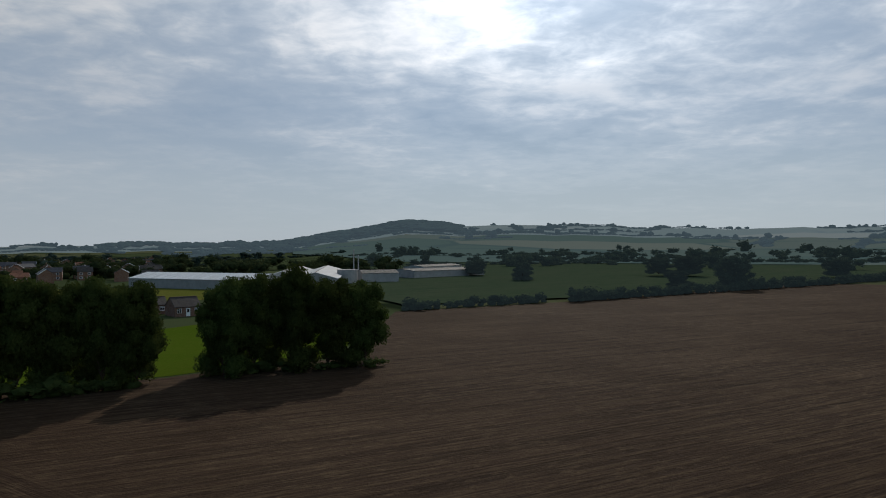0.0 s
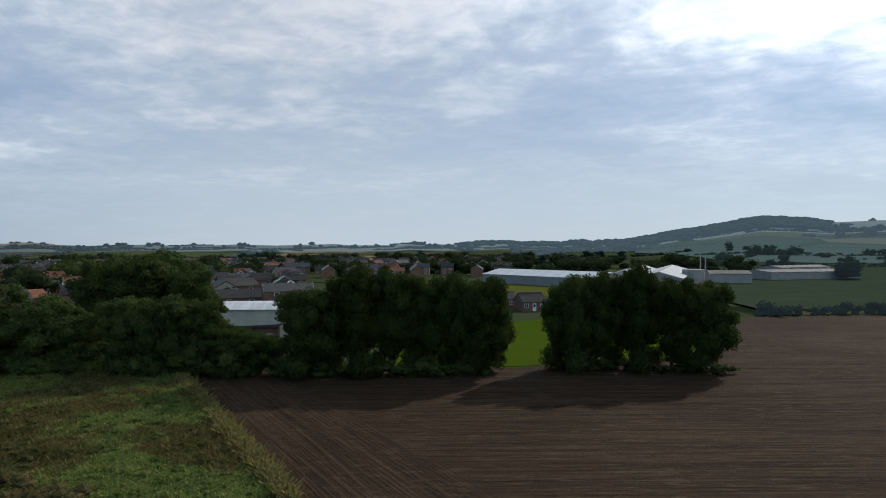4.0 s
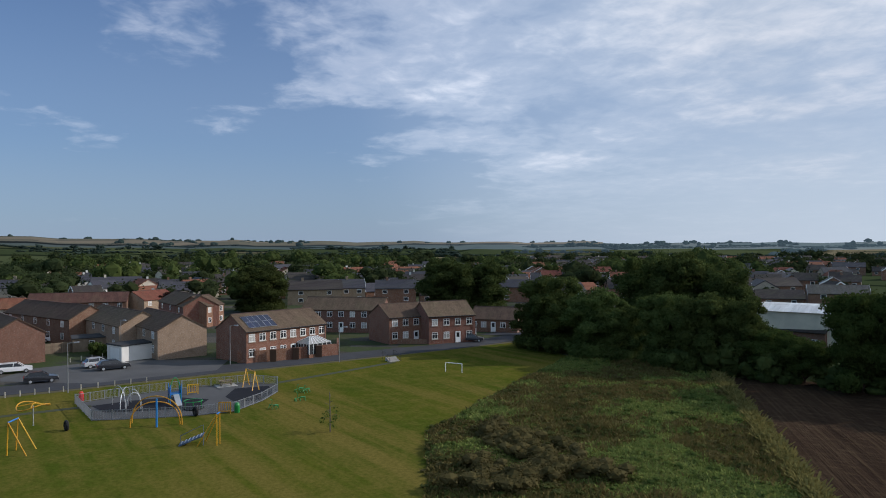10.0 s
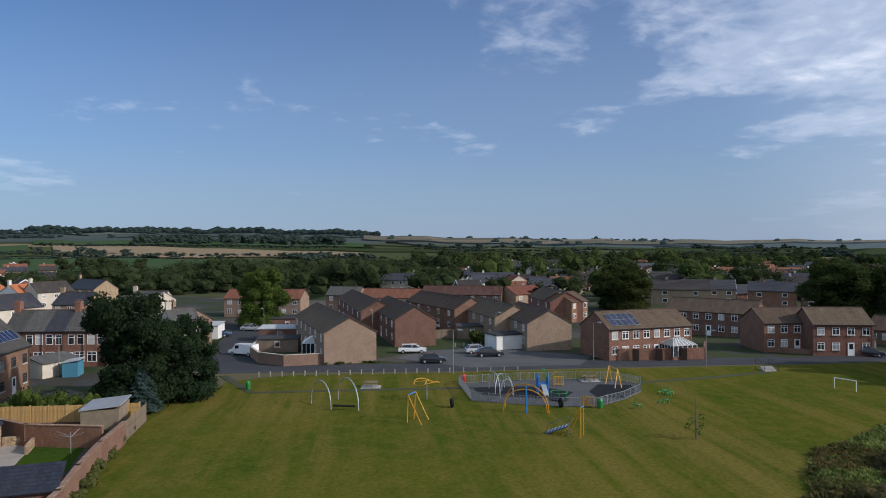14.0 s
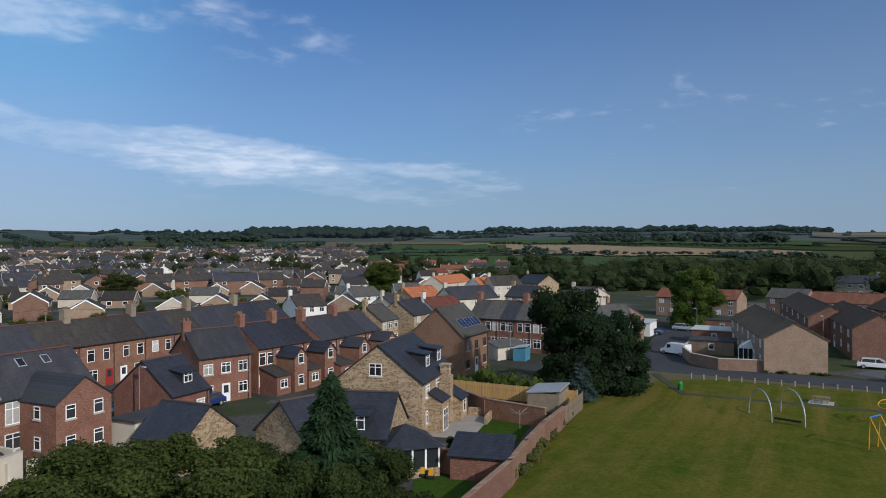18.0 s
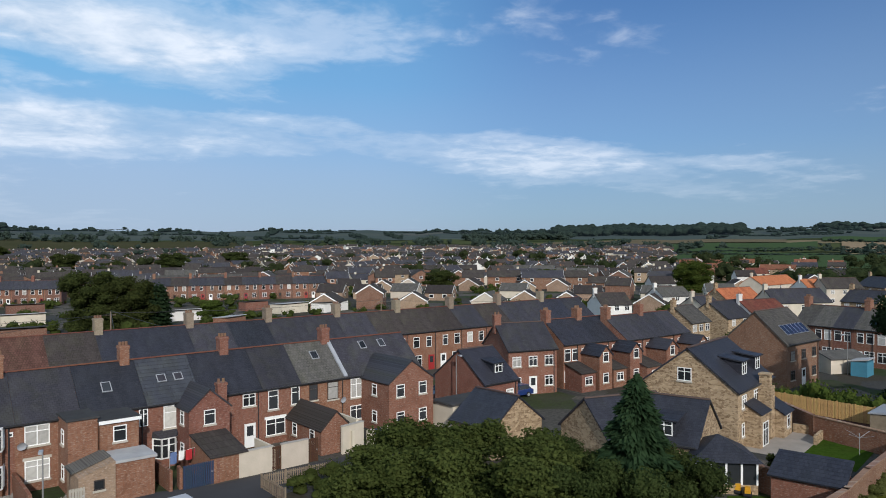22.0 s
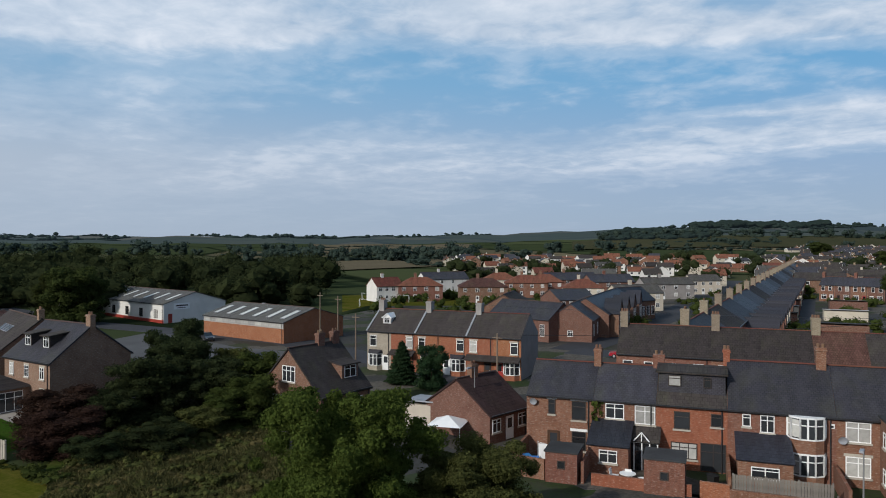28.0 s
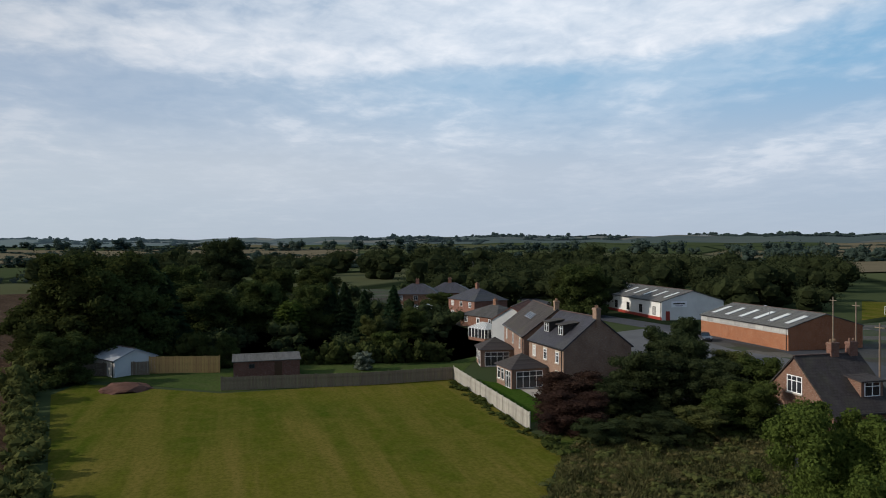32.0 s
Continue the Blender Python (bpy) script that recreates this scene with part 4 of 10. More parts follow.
def offshoot(parent, m, w, d, eaves, ridge, wall, roof, windows=1, flat=False, floors=2, ends_win=1):
    """A rear wing standing out from a wall towards -y, with its own gable."""
    s = Shape()
    if flat:
        s.box(-w / 2, -d, -0.2, w / 2, 0, eaves)
    else:
        v = [(-w / 2, -d, -0.2), (w / 2, -d, -0.2), (w / 2, -d, eaves), (0, -d, ridge), (-w / 2, -d, eaves)]
        s.add(v + [(x, 0.0, z) for x, y, z in v], [(0, 1, 2, 3, 4), (9, 8, 7, 6, 5), (0, 5, 6, 1), (1, 6, 7, 2), (2, 7, 8, 3), (3, 8, 9, 4), (4, 9, 5, 0)])
    wing = part("rear_wing", s, wall, parent, at=m)
    r = Shape()
    if flat:
        r.box(-w / 2 - 0.12, -d - 0.12, eaves + 0.004, w / 2 + 0.12, 0, eaves + 0.16)
    else:
        drop = (ridge - eaves) / (w / 2) * 0.2
        for k in (-1, 1):
            r.slab([(k * (w / 2 + 0.2), -d - 0.15, eaves - drop + 0.06), (0, -d - 0.15, ridge + 0.06), (0, 1.5, ridge + 0.06), (k * (w / 2 + 0.2), 1.5, eaves - drop + 0.06)], 0.12)
    part("wing_roof", r, roof, wing)
    for fl in range(floors):
        for i in range(ends_win):
            window(parent, m @ pose(-w / 2 + w * (i + 0.5) / ends_win, -d - 0.003, 0.9 + 2.6 * fl), 0.95, 1.2, 1)
        for k in range(windows):
            window(parent, m @ pose(-w / 2 - 0.003, -d + d * (k + 0.5) / windows, 0.9 + 2.6 * fl, 0, 0, -90), 0.8, 1.1, 1)
            window(parent, m @ pose(w / 2 + 0.003, -d + d * (k + 0.5) / windows, 0.9 + 2.6 * fl, 0, 0, 90), 0.8, 1.1, 1)
    return wing


def bay(parent, m, w=1.9, d=0.7, floors=1, roof=True, wall=RED_BRICK, z0=0.0):
    """A canted bay window."""
    pts = [(-w / 2, 0), (-w / 2 + 0.5, -d), (w / 2 - 0.5, -d), (w / 2, 0)]
    if floors > 1:
        pts = [(-w / 2, 0), (-w * 0.43, -0.6 * d), (-w * 0.2, -d), (w * 0.2, -d), (w * 0.43, -0.6 * d), (w / 2, 0)]
    b = part("bay", Shape().prism(pts, z0 - 0.1, z0 + 0.8), wall, parent, at=m)
    for fl in range(floors):
        z = z0 + 0.8 + fl * 2.7
        part("bay_glazing", Shape().prism([(x * 0.97, y * 0.97) for x, y in pts], z, z + 1.5), PANE, b)
        s = Shape()
        for (xa, ya), (xb, yb) in zip(pts[:-1], pts[1:]):
            n = 2 if abs(xb - xa) > 0.85 else 1
            for i in range(n + 1):
                x, y = xa + (xb - xa) * i / n, ya + (yb - ya) * i / n
                s.box(x - 0.065, y - 0.065, z, x + 0.065, y + 0.065, z + 1.5)
            s.slab([(xa, ya - 0.03, z + 1.05), (xb, yb - 0.03, z + 1.05), (xb, yb + 0.03, z + 1.05), (xa, ya + 0.03, z + 1.05)], 0.07)
        s.prism([(x * 1.03, y * 1.05) for x, y in pts], z + 1.5, z + 1.62).prism([(x * 1.02, y * 1.04) for x, y in pts], z - 0.08, z + 0.01)
        part("bay_frame", s, UPVC, b)
        if floors > 1:
            part("curtain", Shape().prism([(x * 0.985, y * 0.985) for x, y in pts[:3]] + [(pts[2][0] * 0.9, 0)], z + 0.1, z + 1.4), CURTAIN, b)
        if fl + 1 < floors:
            part("bay_apron", Shape().prism(pts, z + 1.62, z + 2.62), wall, b)
    if roof:
        z = z0 + 0.8 + (floors - 1) * 2.7 + 1.62
        top = [(x * 1.08, y * 1.15) for x, y in pts]
        part("bay_roof", Shape().add([(x, y, z) for x, y in top] + [(-w / 2, 0, z + 0.5), (w / 2, 0, z + 0.5)],
                                     [(0, 1, 4), (1, 2, 5, 4), (2, 3, 5), (0, 4, 5, 3), (3, 2, 1, 0)]), SLATE, b)
    return b


def wall_run(name, pts, high, thick, mat, label, category="wall", coping=None, base=-0.1, group=""):
    """A free-standing wall or hedge-like strip along points on the ground, one thing."""
    m = pose(pts[0][0], pts[0][1], 0)
    ob = thing(name, m, label, category, group)
    for (xa, ya), (xb, yb) in zip(pts[:-1], pts[1:]):
        n, L = frame_of((xa - pts[0][0], ya - pts[0][1]), (xb - pts[0][0], yb - pts[0][1]))
        seg = part("wall_panel", Shape().box(-L / 2 - thick / 2, -thick / 2, base, L / 2 + thick / 2, thick / 2, high), mat, ob, at=n)
        if coping:
            part("coping", Shape().box(-L / 2 - thick / 2, -thick / 2 - 0.05, high, L / 2 + thick / 2, thick / 2 + 0.05, high + 0.08), coping, seg)
    return ob


def fence(name, pts, high, label, mat=TIMBER, spacing=1.9, boards=True, group="", post_mat=None, gap=0.02):
    """Posts with boarded panels between them."""
    ob = thing(name, pose(pts[0][0], pts[0][1], 0), label, "fence", group)
    post = shared(("post", high, mat.name), lambda: Shape().box(-0.05, -0.05, -0.2, 0.05, 0.05, high + 0.08).mesh("post", post_mat or mat))
    for (xa, ya), (xb, yb) in zip(pts[:-1], pts[1:]):
        n, L = frame_of((xa - pts[0][0], ya - pts[0][1]), (xb - pts[0][0], yb - pts[0][1]))
        k = max(1, round(L / spacing))
        w = round(L / k, 2)

        def make():
            s = Shape()
            for z in (0.25, 0.8):
                s.box(-w / 2, 0.016, high * z, w / 2, 0.05, high * z + 0.08)
            return s.box(-0.04, 0.02, high * 0.25 + 0.08, 0.04, 0.046, high * 0.8).mesh("fence_panel", mat)
        count = max(3, int(w / 0.17))
        board = shared(("fboard", w, high, mat.name, gap), lambda: Shape().box(-w / count / 2 + gap / 2, -0.015, 0.05, w / count / 2 - gap / 2, 0.015, high).mesh("board", mat))
        for i in range(k + 1):
            part("post", post, mat, ob, at=n @ pose(-L / 2 + L * i / k, 0, 0))
        for i in range(k):
            panel = part("fence_panel", shared(("fpanel", w, high, mat.name), make), mat, ob, at=n @ pose(-L / 2 + L * (i + 0.5) / k, 0, 0))
            for b in range(count):
                part("board", board, mat, panel, at=pose(-w / 2 + w * (b + 0.5) / count, -0.02 * (b % 2), -0.012 * ((b * 7) % 3)))
    return ob


# ---- ground sheets ----
def sheet(name, pts, z, mat, label, category="ground"):
    me = bpy.data.meshes.new(name)
    me.from_pydata([(x, y, z) for x, y in pts], [], [tuple(range(len(pts)))])
    bm = bmesh.new()
    bm.from_mesh(me)
    if bm.faces[:][0].normal.z < 0:
        bmesh.ops.reverse_faces(bm, faces=bm.faces[:])
    bmesh.ops.triangulate(bm, faces=bm.faces[:])
    bm.to_mesh(me)
    bm.free()
    me.materials.append(mat)
    return tagged(new(name, me), label, category, kind="structure")


def ribbon(name, pts, width, z, mat, label, category="road"):
    """A strip of even width along points; its side faces make a small step."""
    pts = [Vector((x, y, 0)) for x, y in pts]
    s = Shape()
    for i, p in enumerate(pts):
        way = (pts[min(i + 1, len(pts) - 1)] - pts[max(i - 1, 0)]).normalized()
        n = Vector((-way.y, way.x, 0)) * width / 2
        s.v += [tuple(p + n + Vector((0, 0, z))), tuple(p - n + Vector((0, 0, z))), tuple(p + n), tuple(p - n)]
    for i in range(len(pts) - 1):
        a, b = 4 * i, 4 * i + 4
        s.f += [(a, a + 1, b + 1, b), (a + 2, a, b, b + 2), (a + 1, a + 3, b + 3, b + 1)]
    ob = new(name, s.mesh(name, mat))
    return tagged(ob, label, category, kind="structure")


# ---- trees ----
def leaf_cloud(rng, centres, radii, count, size, squash=0.85):
    """Small leaf sprays on the outsides of several lobes: corners and faces."""
    centres, radii = np.array(centres, float), np.array(radii, float)
    which = rng.choice(len(radii), count, p=radii ** 2 / (radii ** 2).sum())
    d = rng.normal(size=(count, 3))
    d /= np.linalg.norm(d, axis=1)[:, None]
    bump_ = 1 + 0.16 * np.sin(d[:, 0] * 7 + which) * np.sin(d[:, 1] * 6 + 2 * which) + 0.12 * np.sin(d[:, 2] * 9 + which)
    r = radii[which] * bump_ * (1.08 - 0.42 * rng.random(count) ** 1.5)
    pos = centres[which] + d * r[:, None] * np.array([1, 1, squash])
    nrm = d + rng.normal(size=(count, 3)) * 0.6
    nrm /= np.linalg.norm(nrm, axis=1)[:, None]
    a = np.cross(nrm, rng.normal(size=(count, 3)))
    a /= np.linalg.norm(a, axis=1)[:, None]
    b = np.cross(nrm, a)
    s = size * (0.5 + rng.random(count))[:, None]
    tip = 0.25 * size * rng.normal(size=(count, 1)) * nrm
    leaf = np.stack([pos - a * s * 0.55 - b * s * 0.25, pos + a * s * 0.6 - b * s * 0.15 + tip, pos + b * s * 0.6 - tip], 1)
    return leaf.reshape(-1, 3), np.arange(count * 3).reshape(-1, 3)


def blob(centre, r, rng, sub=2, squash=0.85):
    bm = bmesh.new()
    bmesh.ops.create_icosphere(bm, subdivisions=sub, radius=1)
    off = rng.random(3) * 10
    v = []
    for p in bm.verts:
        k = r * (1 + 0.28 * noise.noise(p.co * 1.9 + Vector(off)))
        v.append((centre[0] + p.co.x * k, centre[1] + p.co.y * k, centre[2] + p.co.z * k * squash))
    f = [tuple(q.index for q in face.verts) for face in bm.faces]
    bm.free()
    return v, f


def mesh_of(name, v, f, mat):
    me = bpy.data.meshes.new(name)
    me.from_pydata([tuple(p) for p in v], [], [tuple(int(i) for i in q) for q in f])
    me.materials.append(mat)
    return me


def crown_broad(seed, high, wide, leaves, size, clear=0.22, lobes=14, squash=0.85, skirt=0, lobe=(0.19, 0.24), spread=0.72):
    """Trunk with limbs, and a crown of leaf sprays round many lobes; high and wide in metres."""
    rng = np.random.default_rng(seed)
    R, low = wide / 2, high * clear
    mid = (high + low) / 2
    half = (high - low) / 2
    C, rad = [(0, 0, mid + half * 0.15)], [min(R, half) * 0.62]
    for i in range(lobes):
        a, h = 2.4 * i + rng.random(), (i + 0.5) / lobes * 2 - 1
        out = R * spread * math.sqrt(max(0.05, 1 - (0.9 * h - 0.1) ** 2)) * (0.52 + 0.66 * rng.random())
        C.append((out * math.cos(a), out * math.sin(a), mid + (h + 0.3 * rng.normal() * (1 - abs(h))) * half * 0.74))
        rad.append(R * (lobe[0] + lobe[1] * rng.random()))
    for i in range(skirt):
        a = 6.28 * i / skirt + rng.random()
        C.append((R * 0.62 * math.cos(a), R * 0.62 * math.sin(a), high * 0.13))
        rad.append(R * (0.26 + 0.14 * rng.random()))
    top = max(c[2] + r * squash for c, r in zip(C, rad))
    k = high / top
    C = [(x, y, z * k) for x, y, z in C]
    v, f = leaf_cloud(rng, C, rad, leaves, size, squash)
    V, F = list(v), [tuple(q) for q in f]
    for c, r in zip(C, rad):
        bv, bf = blob(c, r * 0.66, rng, 2, squash)
        n = len(V)
        V += bv
        F += [tuple(i + n for i in q) for q in bf]
    trunk = Shape().tube([(0, 0, -0.3), (0.05, 0, low * 0.5), (-0.05, 0.05, low), (0, 0, mid)], 0.035 * high * 0.6, 8, 0.03 * high * 0.3)
    for c in C[1:9]:
        trunk.tube([(0, 0, low * 0.8), (c[0] * 0.45, c[1] * 0.45, (low + c[2]) / 2), c], 0.012 * high * 0.7, 6, 0.02)
    return V, F, trunk


def crown_conifer(seed, high, wide, leaves, size, columnar=False):
    """Drooping sprays in whorls round a stem, thinning to a pointed top."""
    rng = np.random.default_rng(seed)
    t = 1 - np.sqrt(rng.random(leaves)) * 0.97
    a = rng.random(leaves) * 2 * math.pi
    out = (1 - t) ** 0.85 if not columnar else np.sqrt(np.maximum(0.02, 1 - (1.5 * t - 0.55) ** 2))
    whorl = 0.78 + 0.22 * np.sin(t * 75 + 1.5 * np.sin(a * 3 + seed)) + 0.14 * np.sin(a * 5 + t * 20 + seed)
    r = wide / 2 * out * whorl * (0.62 + 0.38 * rng.random(leaves) ** 0.5) + 0.05
    z = high * (0.05 + 0.95 * t) - 0.10 * r
    pos = np.stack([r * np.cos(a), r * np.sin(a), z], 1)
    way = np.stack([np.cos(a), np.sin(a), -0.55 + 0.3 * rng.normal(size=leaves)], 1) + 0.25 * rng.normal(size=(leaves, 3))
    way /= np.linalg.norm(way, axis=1)[:, None]
    side = np.cross(way, np.array([0, 0, 1.0]) + 0.5 * rng.normal(size=(leaves, 3)))
    side /= np.linalg.norm(side, axis=1)[:, None]
    s = size * (0.6 + 0.8 * rng.random(leaves))[:, None]
    quad = np.stack([pos - way * s * 0.7, pos + side * s * 0.28, pos + way * s * 0.8, pos - side * s * 0.28], 1).reshape(-1, 3)
    V, F = list(quad), [tuple(q) for q in np.arange(leaves * 4).reshape(-1, 4)]
    rings = 9
    for k in range(rings):
        u = k / rings
        rr = wide / 2 * ((1 - u) ** 0.85 if not columnar else math.sqrt(max(0.02, 1 - (1.5 * u - 0.55) ** 2))) * 0.62
        bv, bf = blob((0, 0, high * (0.08 + 0.86 * u)), max(rr, 0.12), rng, 2, min(1.0, high / rings * 1.1 / max(rr, 0.2)))
        n = len(V)
        V += bv
        F += [tuple(i + n for i in q) for q in bf]
    trunk = Shape().tube([(0, 0, -0.3), (0, 0, high * 0.5), (0, 0, high * 0.95)], 0.018 * high, 8, 0.03)
    return V, F, trunk


def tree_meshes(kind, leaf):
    """The shared meshes of a kind of tree, of unit size: 10 m high and 8 m wide, to be scaled."""
    def make():
        name, seed = kind.split("/")
        seed = int(seed)
        if name == "near":
            V, F, t = crown_broad(seed, 10, 8, 220000, 0.098, 0.04, 130, skirt=8, lobe=(0.08, 0.15), spread=0.92)
        elif name == "broad":
            V, F, t = crown_broad(seed, 10, 8, 30000, 0.215, 0.04, 46, skirt=8, lobe=(0.13, 0.20), spread=0.80)
        elif name == "open":
            V, F, t = crown_broad(seed, 10, 8, 32000, 0.20, 0.10, 46, skirt=2, lobe=(0.15, 0.22), spread=0.72)
        elif name == "round":
            V, F, t = crown_broad(seed, 10, 8, 22000, 0.20, 0.02, 34, skirt=6, lobe=(0.14, 0.20), spread=0.78)
        elif name == "bush":
            V, F, t = crown_broad(seed, 10, 12, 2400, 0.75, 0.0, 14, 0.8)
        elif name == "nearconifer":
            V, F, t = crown_conifer(seed, 10, 5, 42000, 0.26)
        elif name == "cone":
            V, F, t = crown_conifer(seed, 10, 5, 8000, 0.5)
        else:
            V, F, t = crown_conifer(seed, 10, 4, 8000, 0.4, True)
        return mesh_of("crown", V, F, leaf), t.mesh("trunk", BARK)
    return shared(("tree", kind, leaf.name), make)


def tree(kind, at, high, wide, label, leaf=LEAF, name="tree", category="tree", group="", turn=None, base=0.0):
    crown, trunk = tree_meshes(kind, leaf)
    full = 12 if kind.startswith("bush") else 5 if "con" in kind else 4 if kind.startswith("col") else 8
    spin = turn if turn is not None else (at[0] * 37 + at[1] * 91) % 360
    ob = thing(name, pose(at[0], at[1], base, 0, 0, spin), label, category, group)
    s = Matrix.Diagonal((wide / full, wide / full, high / 10, 1))
    if not kind.startswith("bush"):
        part("trunk", trunk, BARK, ob, at=s)
    part("crown", crown, leaf, ob, at=s)
    return ob

# ---- the land ----
def bearing(a, d):
    """A place on the ground at a bearing (degrees, anticlockwise from +y) and a distance."""
    return (-math.sin(radians(a)) * d, math.cos(radians(a)) * d)


def ease(t):
    t = min(1.0, max(0.0, t))
    return t * t * (3 - 2 * t)


def bell(a, mid, wide):
    d = (a - mid + 180) % 360 - 180
    return math.exp(-(d / wide) ** 2)


def skyline(a):
    """How high the far ground stands over the eye's level, in degrees, by bearing."""
    e = 0.30 + 0.85 * bell(a, 160, 55) + 0.22 * bell(a, 3, 2.6) + 0.45 * bell(a, 197, 13)
    e += 0.35 * bell(a, 112, 18) + 0.25 * bell(a, 255, 25) - 0.12 * bell(a, 45, 20)
    b = (a + 180) % 360 - 180
    e += 1.35 * ease((15 - b) / 13) * (1 - 0.36 * ease((-6 - b) / 18)) * ease((b + 78) / 34)
    return e + 0.05 * math.sin(a * 0.9) + 0.03 * math.sin(a * 2.3 + 1)


def land(x, y):
    """The height of the ground."""
    r = math.hypot(x, y)
    if r < 330:
        return 0.0
    a = math.degrees(math.atan2(-x, y))
    top = 18 + math.tan(radians(skyline(a))) * 2300
    h = top * ease((r - 330) / 1970) ** 1.15
    return h + 2.5 * ease((r - 500) / 900) * noise.noise(Vector((x / 320, y / 320, 4.2)))


def rings(name, radii, n, mat):
    v, f = [], []
    for r in radii:
        for k in range(n):
            x, y = bearing(k * 360 / n, r)
            v.append((x, y, land(x, y) - (0 if r <= 2300 else (r - 2300) * 0.02)))
    for i in range(len(radii) - 1):
        a, b = i * n, (i + 1) * n
        f += [(a + k, b + k, b + (k + 1) % n, a + (k + 1) % n) for k in range(n)]
    if radii[0] < 1:
        f = [q for q in f]
    return smooth(new(name, mesh_of(name, v, f, mat)))


tagged(rings("ground", [0.01, 40, 120, 250, 330, 370, 420, 480, 550, 630, 720, 820, 930, 1050, 1180, 1320], 240, FARM), "rolling farmland of green and stubble fields with dark hedges", "ground", kind="structure")
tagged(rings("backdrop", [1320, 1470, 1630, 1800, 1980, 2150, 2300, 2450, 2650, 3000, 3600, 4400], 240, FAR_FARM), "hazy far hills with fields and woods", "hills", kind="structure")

def draped(name, edges, mat, label, lift=0.25):
    """A far field laid over the slopes; edges: (bearing, near distance, far distance) from one side to the other."""
    v, f, n, k = [], [], 0, 6
    for (a, p, q), (b, r, s) in zip(edges, edges[1:]):
        steps = max(2, int(abs(a - b) / 1.5))
        for i in range(steps + (b == edges[-1][0])):
            t = i / steps
            for j in range(k + 1):
                d0, d1 = p + (r - p) * t, q + (s - q) * t
                x, y = bearing(a + (b - a) * t, d0 + (d1 - d0) * j / k)
                v.append((x, y, land(x, y) + lift + 0.0012 * d0))
            n += 1
    f = [(i * (k + 1) + j, i * (k + 1) + j + 1, (i + 1) * (k + 1) + j + 1, (i + 1) * (k + 1) + j) for i in range(n - 1) for j in range(k)]
    ob = new(name, mesh_of(name, v, f, mat))
    if ob.data.polygons[0].normal.z < 0:
        ob.data.flip_normals()
    return tagged(ob, label, "field", kind="structure")


draped("stubble_field", [(126.5, 880, 1160), (118.5, 785, 1090), (113, 800, 1010), (104, 830, 920)], STUBBLE, "pale golden stubble field beyond the wood")
draped("pasture_field", [(138, 860, 1140), (128, 950, 1180)], PASTURE, "green pasture on the far slope")
draped("valley_pasture", [(141, 580, 760), (134, 560, 880), (122, 540, 800), (116, 560, 740)], PASTURE, "green pasture above the valley wood")
draped("upper_pasture", [(127.7, 1200, 1330), (104, 1130, 1300)], PASTURE, "green field under the skyline wood")
draped("brown_stubble_field", [(149, 900, 1135), (145, 930, 1200), (138, 1150, 1290), (130, 1190, 1290)], DULL_STUBBLE, "dull brown stubble field beyond the estates")
draped("east_pasture", [(12, 1000, 1310), (5, 640, 1310), (-20, 600, 1310), (-50, 600, 1310)], countryside("haze_glow_pasture", (0.040, 0.060, 0.062)), "dull green pasture below the long hill")
draped("green_field", [(8.4, 276, 560), (2.9, 213, 650), (-9.8, 243, 660), (-16, 274, 650), (-22.4, 328, 640), (-32, 425, 620), (-48, 430, 620), (-60, 420, 610)], GREEN_CROP, "green crop field behind a hedge")
draped("south_stubble_field", [(288, 700, 1170), (280, 720, 1100), (262, 640, 1075)], DULL_STUBBLE, "dry stubble field behind dark trees")
draped("south_pasture", [(265, 560, 640), (246, 560, 680)], PASTURE, "green pasture behind dark trees")
draped("west_stubble_field", [(227, 900, 1280), (214, 900, 1220)], DULL_STUBBLE, "dull brown field beyond the village")
draped("upland_field", [(206, 930, 1250), (188, 960, 1260), (171, 1010, 1250)], lawn("dull_olive_pasture", (0.050, 0.056, 0.028), (0.066, 0.066, 0.034), (0.082, 0.074, 0.042), stripe=20, patch=0.006), "dull olive pasture above the estates")
draped("skyline_stubble", [(104, 1500, 1900), (94, 1420, 2000), (82, 1500, 2180), (68, 1650, 2200), (56, 1750, 2150)], countryside("haze_glow_stubble", (0.17, 0.15, 0.125)), "pale stubble fields along the far skyline", 1.2)
draped("west_pasture", [(228, 440, 640), (213, 560, 700)], DULL_STUBBLE, "dull olive grass field beyond the village")

# fields, lawns and yards
sheet("ploughed_field", [(-77.1, 70.4), (-32.1, 39.1), (-2, -6), (28.9, 7.9), (117.2, 32.9), (296.8, 80.8), (226.6, 361.5), (122.6, 297.2), (45.5, 231.6), (-13.3, 196.9), (-16.1, 139.0), (-16.9, 114.4), (-32.2, 104.4), (-38.5, 98.2), (-61.9, 86.1)],
      0.03, PLOUGH, "bare brown ploughed field with faint furrow lines", "ploughed field")
sheet("rough_grass_field", [(-77.1, 70.4), (-32.1, 39.1), (-2, -6), (-20, 2), (-48.2, 17.4), (-63.6, 22.8), (-74.9, 33.5), (-100.5, 61.0), (-94.9, 71.6)],
      0.035, ROUGH, "field of tall uncut grass beside the ploughed soil", "grass field")
sheet("park_lawn", [(-20, 2), (-48.2, 17.4), (-63.6, 22.8), (-74.9, 33.5), (-100.5, 61.0), (-119.4, 62.2), (-111.6, 33.6), (-105.3, 7.1), (-100.1, -12.4), (-95.5, -34.5), (-90.2, -41.1), (-85.7, -40.8), (-76.3, -45.0), (-51.8, -36.1), (-40.1, -31.5), (-14, -14)],
      0.035, PARK, "mown park grass with dry yellowish patches", "lawn")
